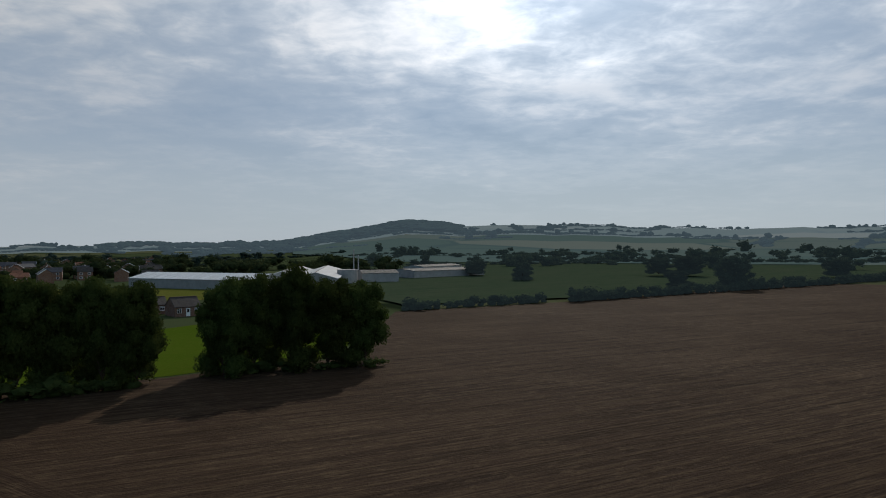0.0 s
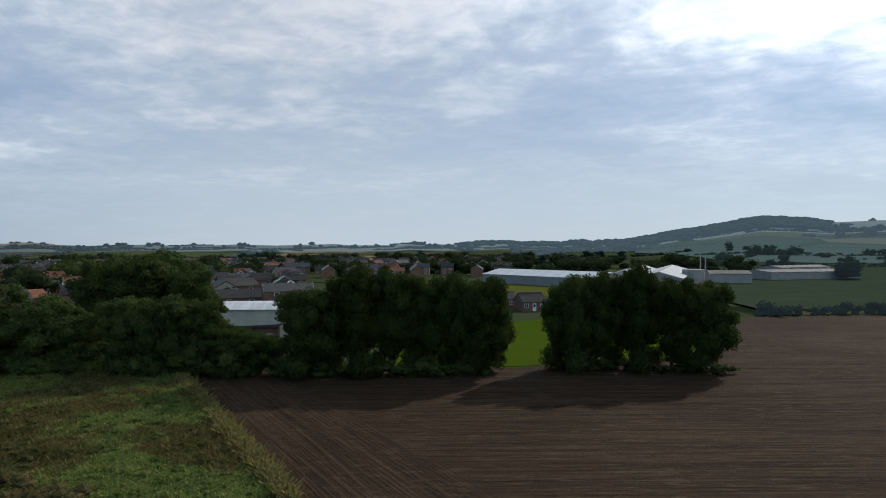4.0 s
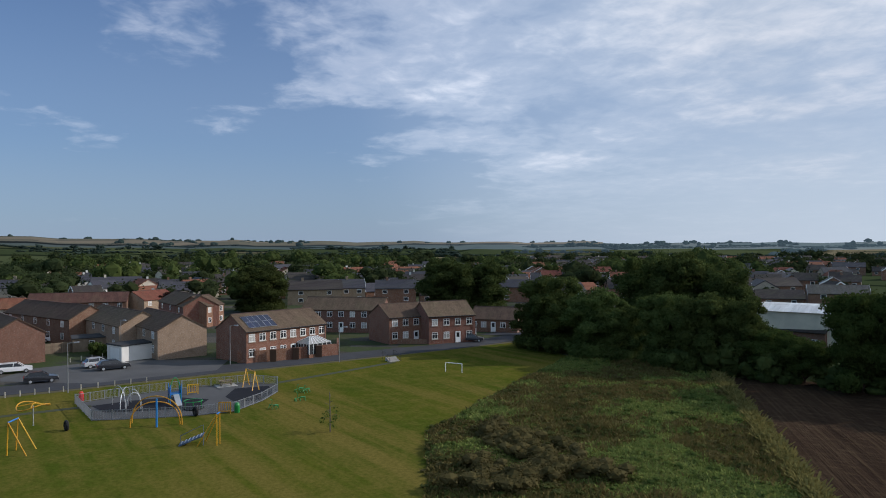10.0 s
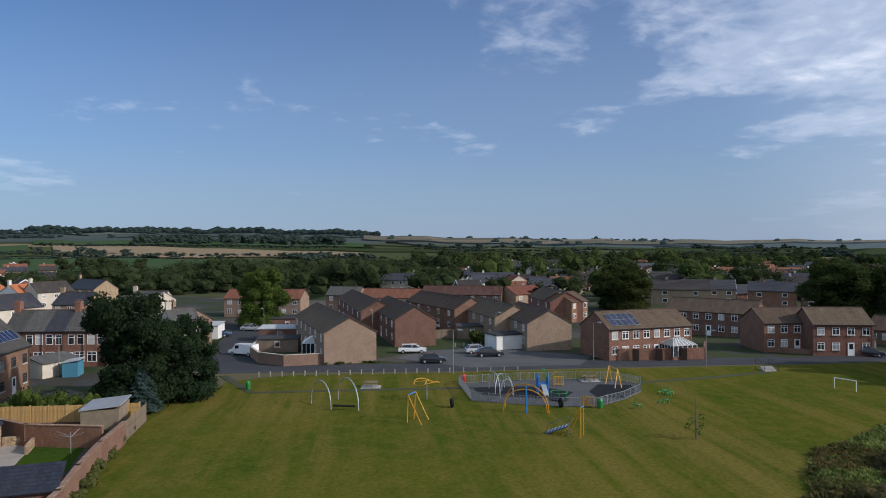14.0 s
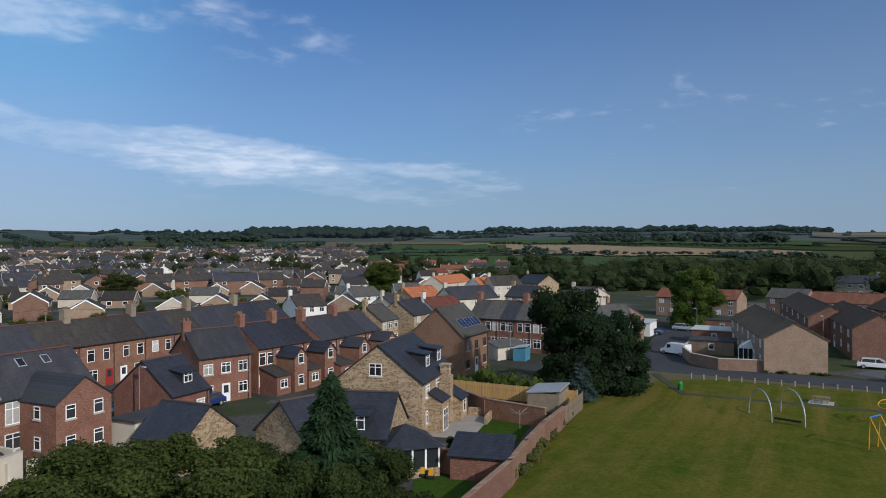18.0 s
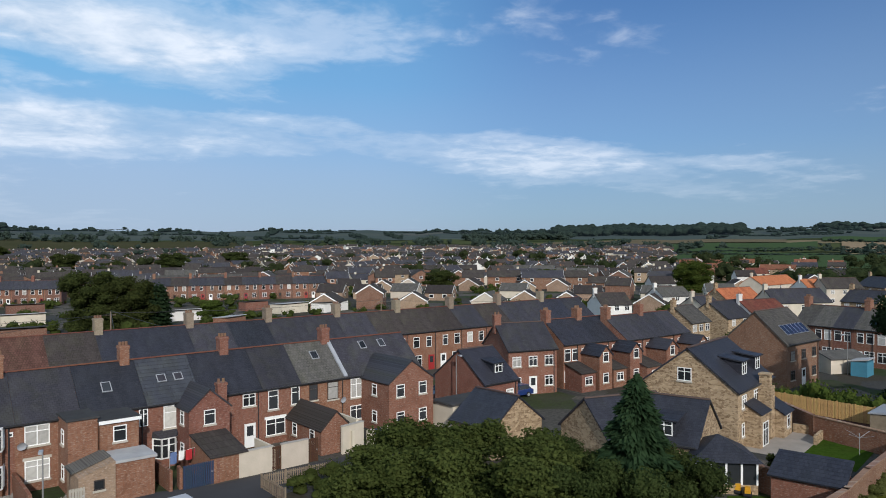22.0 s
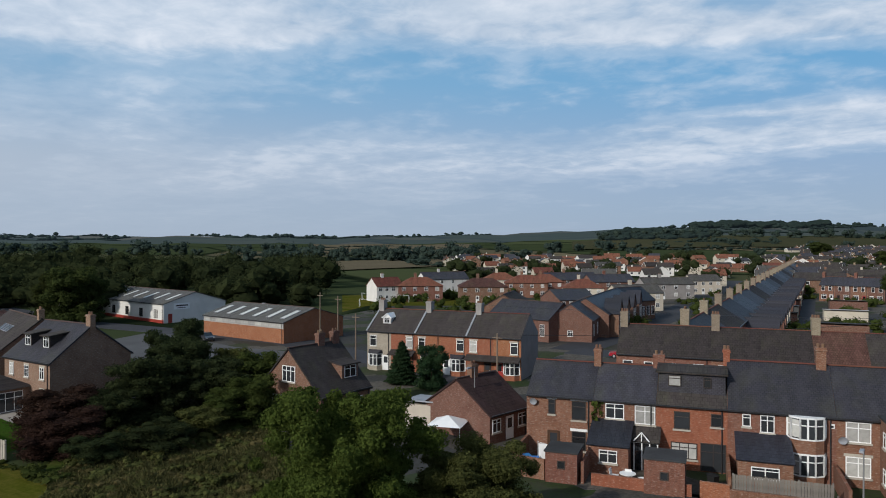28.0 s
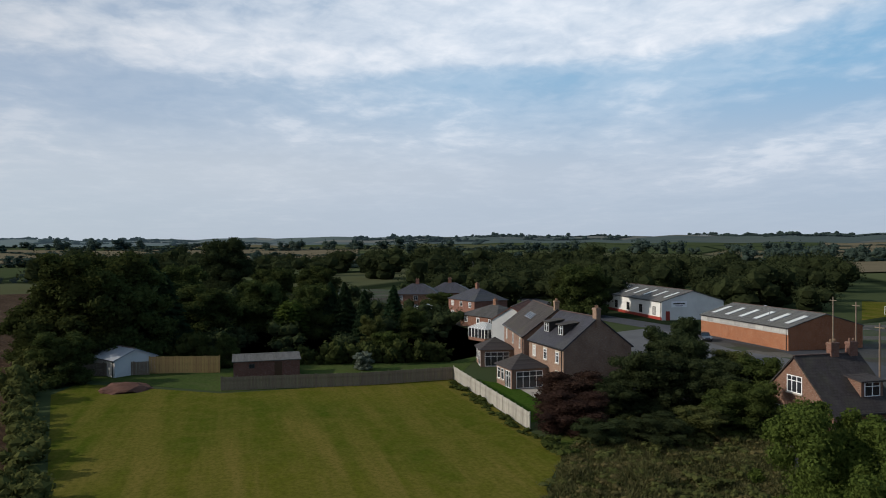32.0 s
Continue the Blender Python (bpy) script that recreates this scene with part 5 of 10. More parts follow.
sheet("mown_field", [(28.9, 7.9), (94.2, 23.9), (100.9, 22.3), (89.6, 4.2), (90.4, -25.2), (62.1, -25.3), (56.3, -25.8), (48.0, -20.5), (38.5, -18.0), (6, -16)],
      0.04, MOWN, "mown grass field with soft stripes", "lawn")
sheet("crop_field", [(-184.5, 248.2), (-65.0, 328.3), (-67.3, 255.1), (-114.0, 225.5)], 0.05, CROP, "pale green grass field beyond the trees", "field")
sheet("far_crop_field", [(-185.0, 306.6), (-85.8, 341.3), (-55.0, 306.4), (-74.5, 262.6), (-137.6, 258.9)], 0.06, CROP, "pale green grass field beside the long sheds", "field")
sheet("school_field", [(-60.0, 88.0), (-38.5, 99.5), (-32.2, 106.0), (-17.8, 116.0), (-17.2, 140.0), (-14.5, 190.0), (-56.0, 170.0), (-72.0, 140.0)], 0.055, lawn("watered_grass", (0.052, 0.088, 0.007), (0.064, 0.094, 0.009), (0.078, 0.090, 0.013)), "bright green playing field glimpsed between trees", "lawn")
sheet("estate_ground", [(-122.7, 64.0), (-106.8, 7.2), (-97.6, -35.3), (-103.4, -49.6), (-190, -60), (-330, 20), (-310, 130), (-200, 220), (-132.9, 70.1)],
      0.02, patchwork("estate_verges", [(0.0, (0.046, 0.066, 0.018)), (0.40, (0.060, 0.058, 0.050)), (0.55, (0.036, 0.050, 0.016)), (0.72, (0.095, 0.085, 0.072)), (0.84, (0.055, 0.064, 0.020))], 7.0), "grass verges and gardens between houses", "ground")
sheet("terrace_ground", [(-75.8, -44.7), (-40.1, -31.5), (-10, -22), (4, -30), (80.9, -37.9), (114.5, -74.8), (150, -230), (-40, -330), (-270, -230), (-230, -60), (-129.7, -65.6)],
      0.025, YARDS, "tarmac and worn yards between the terraces", "ground")

sheet("garden_ground", [(119.2, 25.5), (104.4, -29.1), (123.3, -56.5), (196.6, -72.1), (265.5, -64.9), (331.8, 12.9), (261.8, 61.1)], 0.03, patchwork("garden_plots", [(0.0, (0.034, 0.046, 0.016)), (0.35, (0.045, 0.036, 0.026)), (0.5, (0.030, 0.050, 0.014)), (0.75, (0.075, 0.068, 0.055)), (0.85, (0.040, 0.048, 0.018))], 6.0), "garden plots with soil and worn grass", "ground")
sheet("rank_grass_plot", [(60.6, -27.2), (66.7, -37.0), (59.6, -49.3), (41.3, -37.9), (33.1, -28.8), (39.7, -17.6), (48.0, -22.4)], 0.045, ROUGH, "rank grass between field and cottage", "ground")

# roads
ribbon("road_park", [(-98.1, -48.6), (-101.1, -36.5), (-104.7, -13.0), (-110.0, 7.4), (-114.8, 27.1), (-118.8, 46.4), (-126.2, 65.8), (-130.5, 61.3), (-133.5, 73.5)], 6.5, 0.05, ASPHALT, "grey tarmac road along the park")
ribbon("road_side", [(-97.9, -43.9), (-113.6, -50.9), (-129.8, -57.1), (-146.3, -61.5), (-174.0, -65.6), (-191.2, -64.5)], 7.0, 0.056, ASPHALT, "grey tarmac road bending between houses")
sheet("parking_apron", [(-111.8, -22.8), (-121.2, -18.9), (-125.3, -7.6), (-118.0, 8.9), (-108.9, 6.5), (-104.6, -9.7)], 0.062, PALE_ASPHALT, "tarmac parking court", "road")
ribbon("park_path", [(-93.9, -43.6), (-83.4, -35.1), (-86.4, -23.1), (-89.6, -8.3)], 1.1, 0.06, WORN_PATH, "narrow worn path across the grass", "path")
ribbon("park_path_far", [(-95.6, 13.3), (-100.4, 22.9), (-105.7, 32.7)], 1.0, 0.06, WORN_PATH, "narrow worn path to the steps", "path")
ribbon("back_lane", [(14.5, -50.9), (14.4, -49.3), (-1.7, -53.3), (-6.7, -53.1), (-19.0, -56.5), (-26.5, -62.1)], 5.0, 0.05, ASPHALT, "tarmac back lane behind the terrace")
ribbon("front_street", [(53.2, -108.8), (26.5, -110.2), (-12.6, -119.6), (-43.8, -111.0), (-82.6, -111.3)], 7.0, 0.055, ASPHALT, "street between two terraces")
ribbon("main_road", [(48.2, -74.6), (62.1, -80.1), (100.7, -88.3), (122.4, -85.4), (169.5, -79.4), (237.4, -88.4), (354.3, -116.4), (542.6, -156.1)], 7.5, 0.06, ASPHALT, "main road past the works units")
ribbon("village_street", [(53.2, -108.8), (58.3, -169.6), (84.3, -328.5), (129.5, -603.6), (302.2, -1335.6)], 8.0, 0.05, ASPHALT, "long straight street climbing away between terraces")
ribbon("terrace_lane", [(26.8, -162.8), (40.7, -257.2), (61.1, -394.0)], 4.0, 0.052, ASPHALT, "back lane between terraces")


# far woods and hedges: clumps joined into one mesh
def clumps(name, places, leaf, label, leaves=70, seed=5):
    """places: (x, y, z, width, height) of each clump."""
    rng = np.random.default_rng(seed)
    V, F, n = [], [], 0
    kit = []
    for k in range(5):
        c = [(rng.normal() * 0.22, rng.normal() * 0.22, 0.38 + 0.34 * rng.random()) for _ in range(4)]
        rad = [0.24 + 0.1 * rng.random() for _ in c]
        v, f = [], []
        if leaves:
            lv, lf = leaf_cloud(rng, c, rad, leaves, 1.12 / math.sqrt(leaves), 1.0)
            v, f = list(lv), [tuple(q) for q in lf]
        for ci, r in zip(c, rad):
            bv, bf = blob(ci, r * (0.72 if leaves else 1.05), rng, 1 if leaves else 2, 1.0)
            m = len(v)
            v += bv
            f += [tuple(i + m for i in q) for q in bf]
        bv, bf = blob((0, 0, 0.2), 0.24, rng, 2, 0.9)
        m = len(v)
        v += bv
        f += [tuple(i + m for i in q) for q in bf]
        kit.append((np.array(v), f))
    for x, y, z, w, h in places:
        v, f = kit[rng.integers(5)]
        a = rng.random() * 6.28
        c, s = math.cos(a), math.sin(a)
        V.append(np.stack([x + (v[:, 0] * c - v[:, 1] * s) * w, y + (v[:, 0] * s + v[:, 1] * c) * w, z + v[:, 2] * h], 1))
        F += [tuple(i + n for i in q) for q in f]
        n += len(v)
    me = bpy.data.meshes.new(name)
    me.from_pydata(np.concatenate(V).tolist(), [], F)
    me.materials.append(leaf)
    return tagged(new(name, me), label, "trees", kind="stuff")


def sector(count, a0, a1, d0, d1, w, h, seed):
    """Clumps strewn over a sector seen from the middle."""
    rng = random.Random(seed)
    out = []
    for _ in range(count):
        x, y = bearing(rng.uniform(a0, a1), math.sqrt(rng.uniform(d0 * d0, d1 * d1)))
        k = rng.uniform(0.7, 1.25)
        out.append((x, y, land(x, y) - 0.5, w * k, h * k * rng.uniform(0.85, 1.15)))
    return out


def hedge_line(p, q, step, w, h, seed, jitter=1.0):
    rng = random.Random(seed)
    L = math.hypot(q[0] - p[0], q[1] - p[1])
    out = []
    for i in range(int(L / step) + 1):
        t = min(1, i * step / L)
        x, y = p[0] + (q[0] - p[0]) * t + rng.uniform(-jitter, jitter), p[1] + (q[1] - p[1]) * t + rng.uniform(-jitter, jitter)
        k = rng.uniform(0.65, 1.35)
        out.append((x, y, land(x, y) - 0.2, w * k, h * k))
    return out


def far_hedges(count, a0, a1, d0, d1, seed):
    """Hedgerows with trees on the far slopes."""
    rng = random.Random(seed)
    out = []
    for i in range(count):
        a, d = rng.uniform(a0, a1), rng.uniform(d0, d1)
        x, y = bearing(a, d)
        turn = radians(a + rng.choice((0, 0, 4, -6, 90, 78, 100)) + rng.uniform(-14, 14))
        L = rng.uniform(90, 260)
        p = (x - math.cos(turn) * L / 2, y - math.sin(turn) * L / 2)
        q = (x + math.cos(turn) * L / 2, y + math.sin(turn) * L / 2)
        for c in hedge_line(p, q, 7, 10, 3.4, seed + i, 1.5):
            out.append(c)
            if rng.random() < 0.14:
                out.append((c[0], c[1], c[2], rng.uniform(9, 17), rng.uniform(6, 11)))
    return out


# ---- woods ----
clumps("hillside_wood", sector(1100, -1, 13, 1450, 2300, 40, 8, 1) + sector(260, 6, 26, 1500, 2250, 26, 9, 2), HAZE_GLOW_LEAF, "dark wood covering the long hill", 0)
clumps("far_hedgerows", far_hedges(18, 8, 60, 600, 1000, 3) + far_hedges(30, 60, 130, 700, 1300, 4) + far_hedges(45, 190, 300, 500, 1300, 6), HAZE_TINT_LEAF, "dark hedgerows with trees on the far slopes", 24)
clumps("hill_hedgerows", far_hedges(110, -42, 60, 1000, 2250, 33) + far_hedges(36, 60, 130, 1350, 2200, 34) + far_hedges(45, 190, 300, 1350, 2200, 36), HAZE_GLOW_LEAF, "hazy hedgerows with trees on the far hills", 0)
clumps("valley_hedgerows", sector(60, -32, -3, 690, 860, 13, 7, 56) + hedge_line(bearing(-4, 690), bearing(-35, 640), 8, 9, 5, 57, 5) + far_hedges(16, -40, 6, 560, 980, 58) + sector(26, -34, 8, 520, 900, 16, 11, 62), FAINT_HAZE_LEAF, "hazy hedgerows and trees below the long hill", 60)
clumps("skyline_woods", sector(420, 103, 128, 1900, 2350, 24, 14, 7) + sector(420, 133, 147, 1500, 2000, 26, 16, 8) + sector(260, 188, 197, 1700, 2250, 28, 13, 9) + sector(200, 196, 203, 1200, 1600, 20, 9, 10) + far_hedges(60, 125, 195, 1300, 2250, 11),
       HAZE_GLOW_LEAF, "dark belts of wood on the skyline", 0)
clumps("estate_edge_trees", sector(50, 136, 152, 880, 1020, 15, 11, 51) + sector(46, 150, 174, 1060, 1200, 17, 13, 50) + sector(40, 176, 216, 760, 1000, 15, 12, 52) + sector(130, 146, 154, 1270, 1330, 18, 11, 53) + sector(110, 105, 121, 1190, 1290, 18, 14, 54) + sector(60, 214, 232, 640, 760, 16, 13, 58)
       + hedge_line(bearing(204, 1290), bearing(172, 1270), 16, 20, 15, 55, 12) + hedge_line(bearing(289, 1180), bearing(258, 1090), 22, 20, 15, 81, 20) + hedge_line(bearing(258, 900), bearing(226, 900), 20, 18, 14, 82, 20) + hedge_line(bearing(286, 690), bearing(250, 560), 16, 15, 11, 83, 12) + hedge_line(bearing(126.5, 870), bearing(104, 820), 9, 9, 5, 59, 2) + hedge_line(bearing(138, 850), bearing(128, 940), 8, 8, 4, 60, 2) + hedge_line(bearing(127, 1180), bearing(106, 1090), 9, 8, 5, 61, 2), HAZE_TINT_LEAF, "dark tree belts beyond the estates", 120)
clumps("garden_bushes", sector(120, 254, 284, 118, 230, 6.5, 5, 71), WOOD_LEAF, "dense bushes and small trees in gardens beyond the field", 300)
clumps("valley_wood", sector(95, 97, 118, 275, 420, 16, 11.5, 12) + sector(34, 118, 129, 290, 400, 14, 9, 14) + sector(50, 97, 128, 275, 420, 10, 7.5, 19) + sector(36, 103, 116, 420, 560, 15, 8, 13), WOOD_LEAF, "broadleaf wood behind the houses", 900)
clumps("roadside_wood", sector(190, 226, 256, 200, 420, 14, 11.5, 14) + sector(90, 236, 284, 330, 560, 18, 14, 15), WOOD_LEAF, "broadleaf wood beside the main road", 900)
clumps("town_trees", sector(330, 40, 100, 225, 800, 13, 10, 16) + sector(70, 20, 40, 440, 800, 14, 10, 22) + sector(200, 120, 215, 300, 720, 12, 9.5, 17) + sector(60, 4, 30, 440, 600, 15, 10, 18), WOOD_LEAF, "trees among the roofs of the town", 380)
clumps("village_trees", sector(46, 44, 100, 300, 620, 17, 15, 31) + sector(22, 76, 100, 260, 480, 16, 15, 32), DARK_LEAF, "tall trees rising above the roofs of the town", 420)
clumps("garden_shrubs", sector(150, 150, 198, 130, 290, 4.5, 3.2, 41) + sector(60, 128, 150, 110, 240, 4.5, 3.4, 42) + sector(70, 200, 222, 150, 300, 5, 4, 43), LEAF, "shrubs and small trees in back gardens", 240)
clumps("field_hedge", hedge_line((-11.2, 200.3), (32.0, 227.9), 3, 5, 3.2, 19) + hedge_line((41.4, 229.5), (219.5, 350.2), 3, 6, 4, 20) + hedge_line((219.5, 350.2), (388.9, 105.9), 6, 8, 5, 21), FAINT_HAZE_LEAF, "dark hedge along the ploughed field", 90)
clumps("field_edge_bushes", hedge_line((95.2, 27.2), (36.4, 10.8), 1.6, 2.6, 2.2, 22, 0.8) + hedge_line((121.9, 30.9), (88.6, 25.9), 2, 4, 4, 23), OLIVE_LEAF, "scrub along the edge of the ploughed field", 130)

BELT = "row of tall trees along the field"
for at, h, w, k in (((-61.7, 78.9), 12, 8, 1), ((-56.6, 82.0), 14, 8.5, 2), ((-52.5, 86.6), 12.5, 7, 3), ((-48.3, 88.9), 13.5, 7, 1), ((-43.7, 90.5), 13, 6.5, 2), ((-39.8, 91.6), 11.5, 6.5, 3),
                    ((-30.8, 99.1), 12.5, 7.0, 2), ((-30.8, 101.1), 10.5, 6, 1), ((-27.3, 101.9), 12, 6.5, 3), ((-22.6, 103.6), 14, 7.5, 2), ((-17.3, 105.3), 13.2, 7.5, 1), ((-12.1, 108.2), 10.8, 6.5, 3),
                    ((-68.8, 77.3), 5.5, 7, 2), ((-73.0, 75.7), 6.5, 7, 1)):
    tree(f"open/{k}", at, h * (0.94 + 0.09 * k), w * (1.12 + 0.08 * (k % 2)), "tall dark broadleaf tree at the edge of the ploughed field", LEAF, group=BELT)
clumps("belt_scrub", hedge_line((-85.0, 68.3), (-61.1, 79.4), 2, 4.5, 4, 24) + hedge_line((-60.5, 78.7), (-39.5, 92.9), 2.2, 4.2, 2.4, 25) + hedge_line((-32.8, 101.1), (-10.7, 107.1), 2.4, 4.0, 2.0, 26), DARK_LEAF, "dark undergrowth below the trees", 110)
COPSE = "copse beyond the rough grass"
for at, h, w, k in (((-106.4, 62.0), 13, 12, 1), ((-97.3, 63.6), 11.5, 10, 2), ((-93.9, 66.5), 9, 9, 3), ((-119.7, 90.4), 16, 12, 1), ((-111.9, 92.3), 17, 14, 2), ((-110.7, 101.2), 16, 12, 3), ((-101.7, 96.2), 14, 9, 1),
                    ((-86.2, 69.3), 11, 9, 1), ((-81.0, 71.6), 11.5, 9, 2), ((-77.0, 74.9), 11, 8.5, 3), ((-111.7, 60.9), 9, 8, 2)):
    tree(f"broad/{k}", at, h, w, "dense dark green broadleaf tree in a copse", COPSE_LEAF, group=COPSE)
for at, h, w, k in (((-182.6, 74.1), 14, 15, 1), ((-175.9, 79.5), 14.5, 15, 2), ((-176.7, 69.8), 15, 16, 3), ((-181.4, 141.4), 14, 13, 1), ((-199.9, 23.0), 12.5, 15, 2)):
    tree(f"broad/{k}", at, h, w, "large dark broadleaf tree between houses", DARK_LEAF)
tree("broad/3", (41.1, 365.6), 10.0, 11.0, "lone dark tree standing in the green field", FAINT_HAZE_LEAF)
tree("broad/2", (119.4, 289.6), 14, 15, "large dark tree in the field hedge", FAINT_HAZE_LEAF)
tree("broad/1", (93.3, 280.8), 8, 11, "dark tree in the field hedge", FAINT_HAZE_LEAF)
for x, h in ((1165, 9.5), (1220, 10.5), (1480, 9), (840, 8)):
    tree("broad/2", bearing(-math.degrees(math.atan2(x - 784, 1250)), 420), h, h * 1.6, "dark tree in a far hedgerow", FAINT_HAZE_LEAF, base=2)
tree("broad/3", (-151.1, -60.8), 13.5, 11.5, "bright green rounded tree beside the estate road", BRIGHT_LEAF)
tree("broad/1", (-208.7, 24.2), 13, 15, "large dark broadleaf tree behind the houses", DARK_LEAF)
tree("broad/2", (-200.9, -0.9), 6.5, 6, "dark copper-leaved tree in a garden", COPPER_LEAF)
tree("broad/1", (-73.7, -45.0), 13.0, 9.4, "tall dark spreading conifer at the park corner", NEEDLE)
tree("broad/3", (-79.3, -41.4), 10.0, 7.6, "dense dark green conifer-like tree at the park corner", NEEDLE)
tree("cone/2", (-71.9, -42.6), 5.5, 4, "small blue-green conifer beside the wall", BLUE_NEEDLE)
tree("near/1", bearing(155, 30), 10.4, 11, "spreading broadleaf tree close below the viewpoint", NEAR_LEAF)
tree("near/2", bearing(145, 31), 9.3, 8, "dark broadleaf tree below the viewpoint", NEAR_SHADE_LEAF)
tree("near/3", bearing(140, 33), 8.6, 8, "dark broadleaf tree below the viewpoint", NEAR_SHADE_LEAF)
tree("nearconifer/2", (-20.9, -25.5), 12.2, 8.0, "drooping dark green conifer beside the stone house", NEEDLE)
tree("near/3", (25.1, -25.8), 10.9, 8.6, "bright green broadleaf tree beside the lane", BRIGHT_LEAF)
tree("near/2", bearing(213.6, 37), 7.6, 7.4, "olive green tree by the back lane", OLIVE_LEAF)
tree("cone/1", (58.2, -70.1), 5.6, 4.2, "dark conifer in a front garden", NEEDLE)
tree("round/2", (52.9, -69.5), 5.6, 4.4, "dark rounded evergreen in a front garden", NEEDLE)
for at, h, w, k in (((6.6, -164.3), 13, 13, 1), ((-0.6, -162.0), 12, 12, 2)):
    tree(f"broad/{k}", at, h, w, "large dark tree among back gardens", DARK_LEAF)
for at, h, w, k in (((33.4, -458.1), 14.0, 18, 1), ((7.6, -453.0), 9.5, 16, 2), ((-24.9, -464.0), 14.0, 21, 3), ((-71.7, -524.6), 13.0, 21, 1), ((-109.5, -247.5), 8.7, 13, 2), ((-165.4, -261.2), 7.9, 13, 3), ((103.5, -711.0), 15.0, 22, 2)):
    tree(f"broad/{k}", at, h, w, "dark rounded tree standing among the estate roofs", DARK_LEAF, base=land(*at))
tree("column/1", (-5.7, -162.7), 10.5, 6, "dark columnar evergreen among back gardens", NEEDLE)
tree("round/1", (-17.8, -168.7), 6, 7, "bright green conical garden shrub", BRIGHT_LEAF)
tree("broad/2", (-196.6, -207.4), 12, 15, "rounded bright green tree beyond the red roofs", BRIGHT_LEAF)
for at, h, w, k in (((69.2, -32.4), 4.5, 8, 1),):
    tree(f"round/{k}", at, h, w, "purple-leaved bush at the field corner", COPPER_LEAF, name="bush", category="bush")

# ---- estate beside the park ----
ESTATE = "houses of the estate beside the park"
house((-106.2, -28.6), (-133.7, -42.8), 8.2, 4.9, 7.2, BUFF_BRICK, ESTATE_TILE, "buff brick end-of-row house with a brown tiled roof", group=ESTATE, detail=False, front=6, back=6)
house((-126.3, -21.9), (-153.9, -33.0), 7.6, 4.9, 7.2, BROWN_BRICK, ESTATE_TILE, "brown brick houses with a brown tiled roof", group=ESTATE, detail=False, front=5, back=5)
house((-142.4, -32.3), (-179.8, -47.9), 7.6, 4.9, 7.0, BROWN_BRICK, ESTATE_TILE, "row of brown brick houses", group=ESTATE, detail=False, front=5, back=5)
house((-123.7, 2.1), (-141.9, -3.8), 8.0, 4.8, 7.0, BUFF_BRICK, ESTATE_TILE, "buff brick end house beside a white garage", group=ESTATE, detail=False, front=4, back=4)
house((-133.7, -4.2), (-153.6, -12.3), 8.0, 4.8, 7.0, BUFF_BRICK, ESTATE_TILE, "buff brick row of houses", group=ESTATE, detail=False, front=4, back=4)
SOLAR_HOUSE = house((-117.2, 9.2), (-124.6, 23.2), 8.6, 5.0, 7.4, RED_BRICK, ESTATE_TILE, "red brick row with solar panels on a brown roof", group=ESTATE, front=8, back=8)
house((-129.6, 37.2), (-131.4, 46.2), 8.4, 5.0, 7.2, RED_BRICK, ESTATE_TILE, "red brick pair of houses facing the park", group=ESTATE, front=4, back=4)
house((-126.8, 44.6), (-127.2, 54.0), 8.4, 5.2, 7.6, RED_BRICK, ESTATE_TILE, "red brick pair of houses with a white porch", group=ESTATE, front=4, back=4)
house((-141.8, 62.6), (-135.2, 70.6), 9, 2.8, 5.0, BROWN_BRICK, ESTATE_TILE, "low brown brick row with a dark roof", group=ESTATE, detail=False, floors=1, front=5, back=5)
house((-155.4, 28.6), (-146.1, 43.6), 8, 4.9, 7.2, BROWN_BRICK, ESTATE_TILE, "long brown brick row with a brown roof", group=ESTATE, detail=False, front=7, back=7)
house((-171.4, 4.8), (-176.9, 8.9), 8, 4.9, 7.0, RED_BRICK, ESTATE_TILE, "red brick house on the estate", group=ESTATE, detail=False)
house((-170.3, 6.9), (-192.6, 1.5), 8, 4.9, 7.2, RED_BRICK, ESTATE_TILE, "red brick house end-on", group=ESTATE, detail=False)
house((-198.9, -31.8), (-197.1, -9.5), 8, 4.9, 7.0, BROWN_BRICK, MAROON_TILE, "brown brick row with a dark red roof", group=ESTATE, detail=False, front=7)
house((-197.0, -8.7), (-205.2, -0.9), 8, 4.9, 7.0, BUFF_BRICK, RED_TILE, "buff house with a red tiled roof", group=ESTATE, detail=False)
house((-192.8, -57.5), (-192.1, -48.2), 8, 4.9, 7.0, PINK_BRICK, GREY_TILE, "brick house with a grey roof", group=ESTATE, detail=False)
house((-184.4, -45.5), (-183.2, -30.3), 8, 4.9, 7.0, RENDER, RED_TILE, "pale row with a reddish roof", group=ESTATE, detail=False, front=5)
house((-177.8, -80.5), (-178.5, -60.3), 8, 4.9, 7.0, BUFF_BRICK, RED_TILE, "buff row with a reddish roof", group=ESTATE, detail=False, front=7)
house((-173.0, -28.6), (-149.2, -13.8), 8, 4.9, 7.2, BROWN_BRICK, ESTATE_TILE, "brown brick row with a dark roof", group=ESTATE, detail=False, front=5)

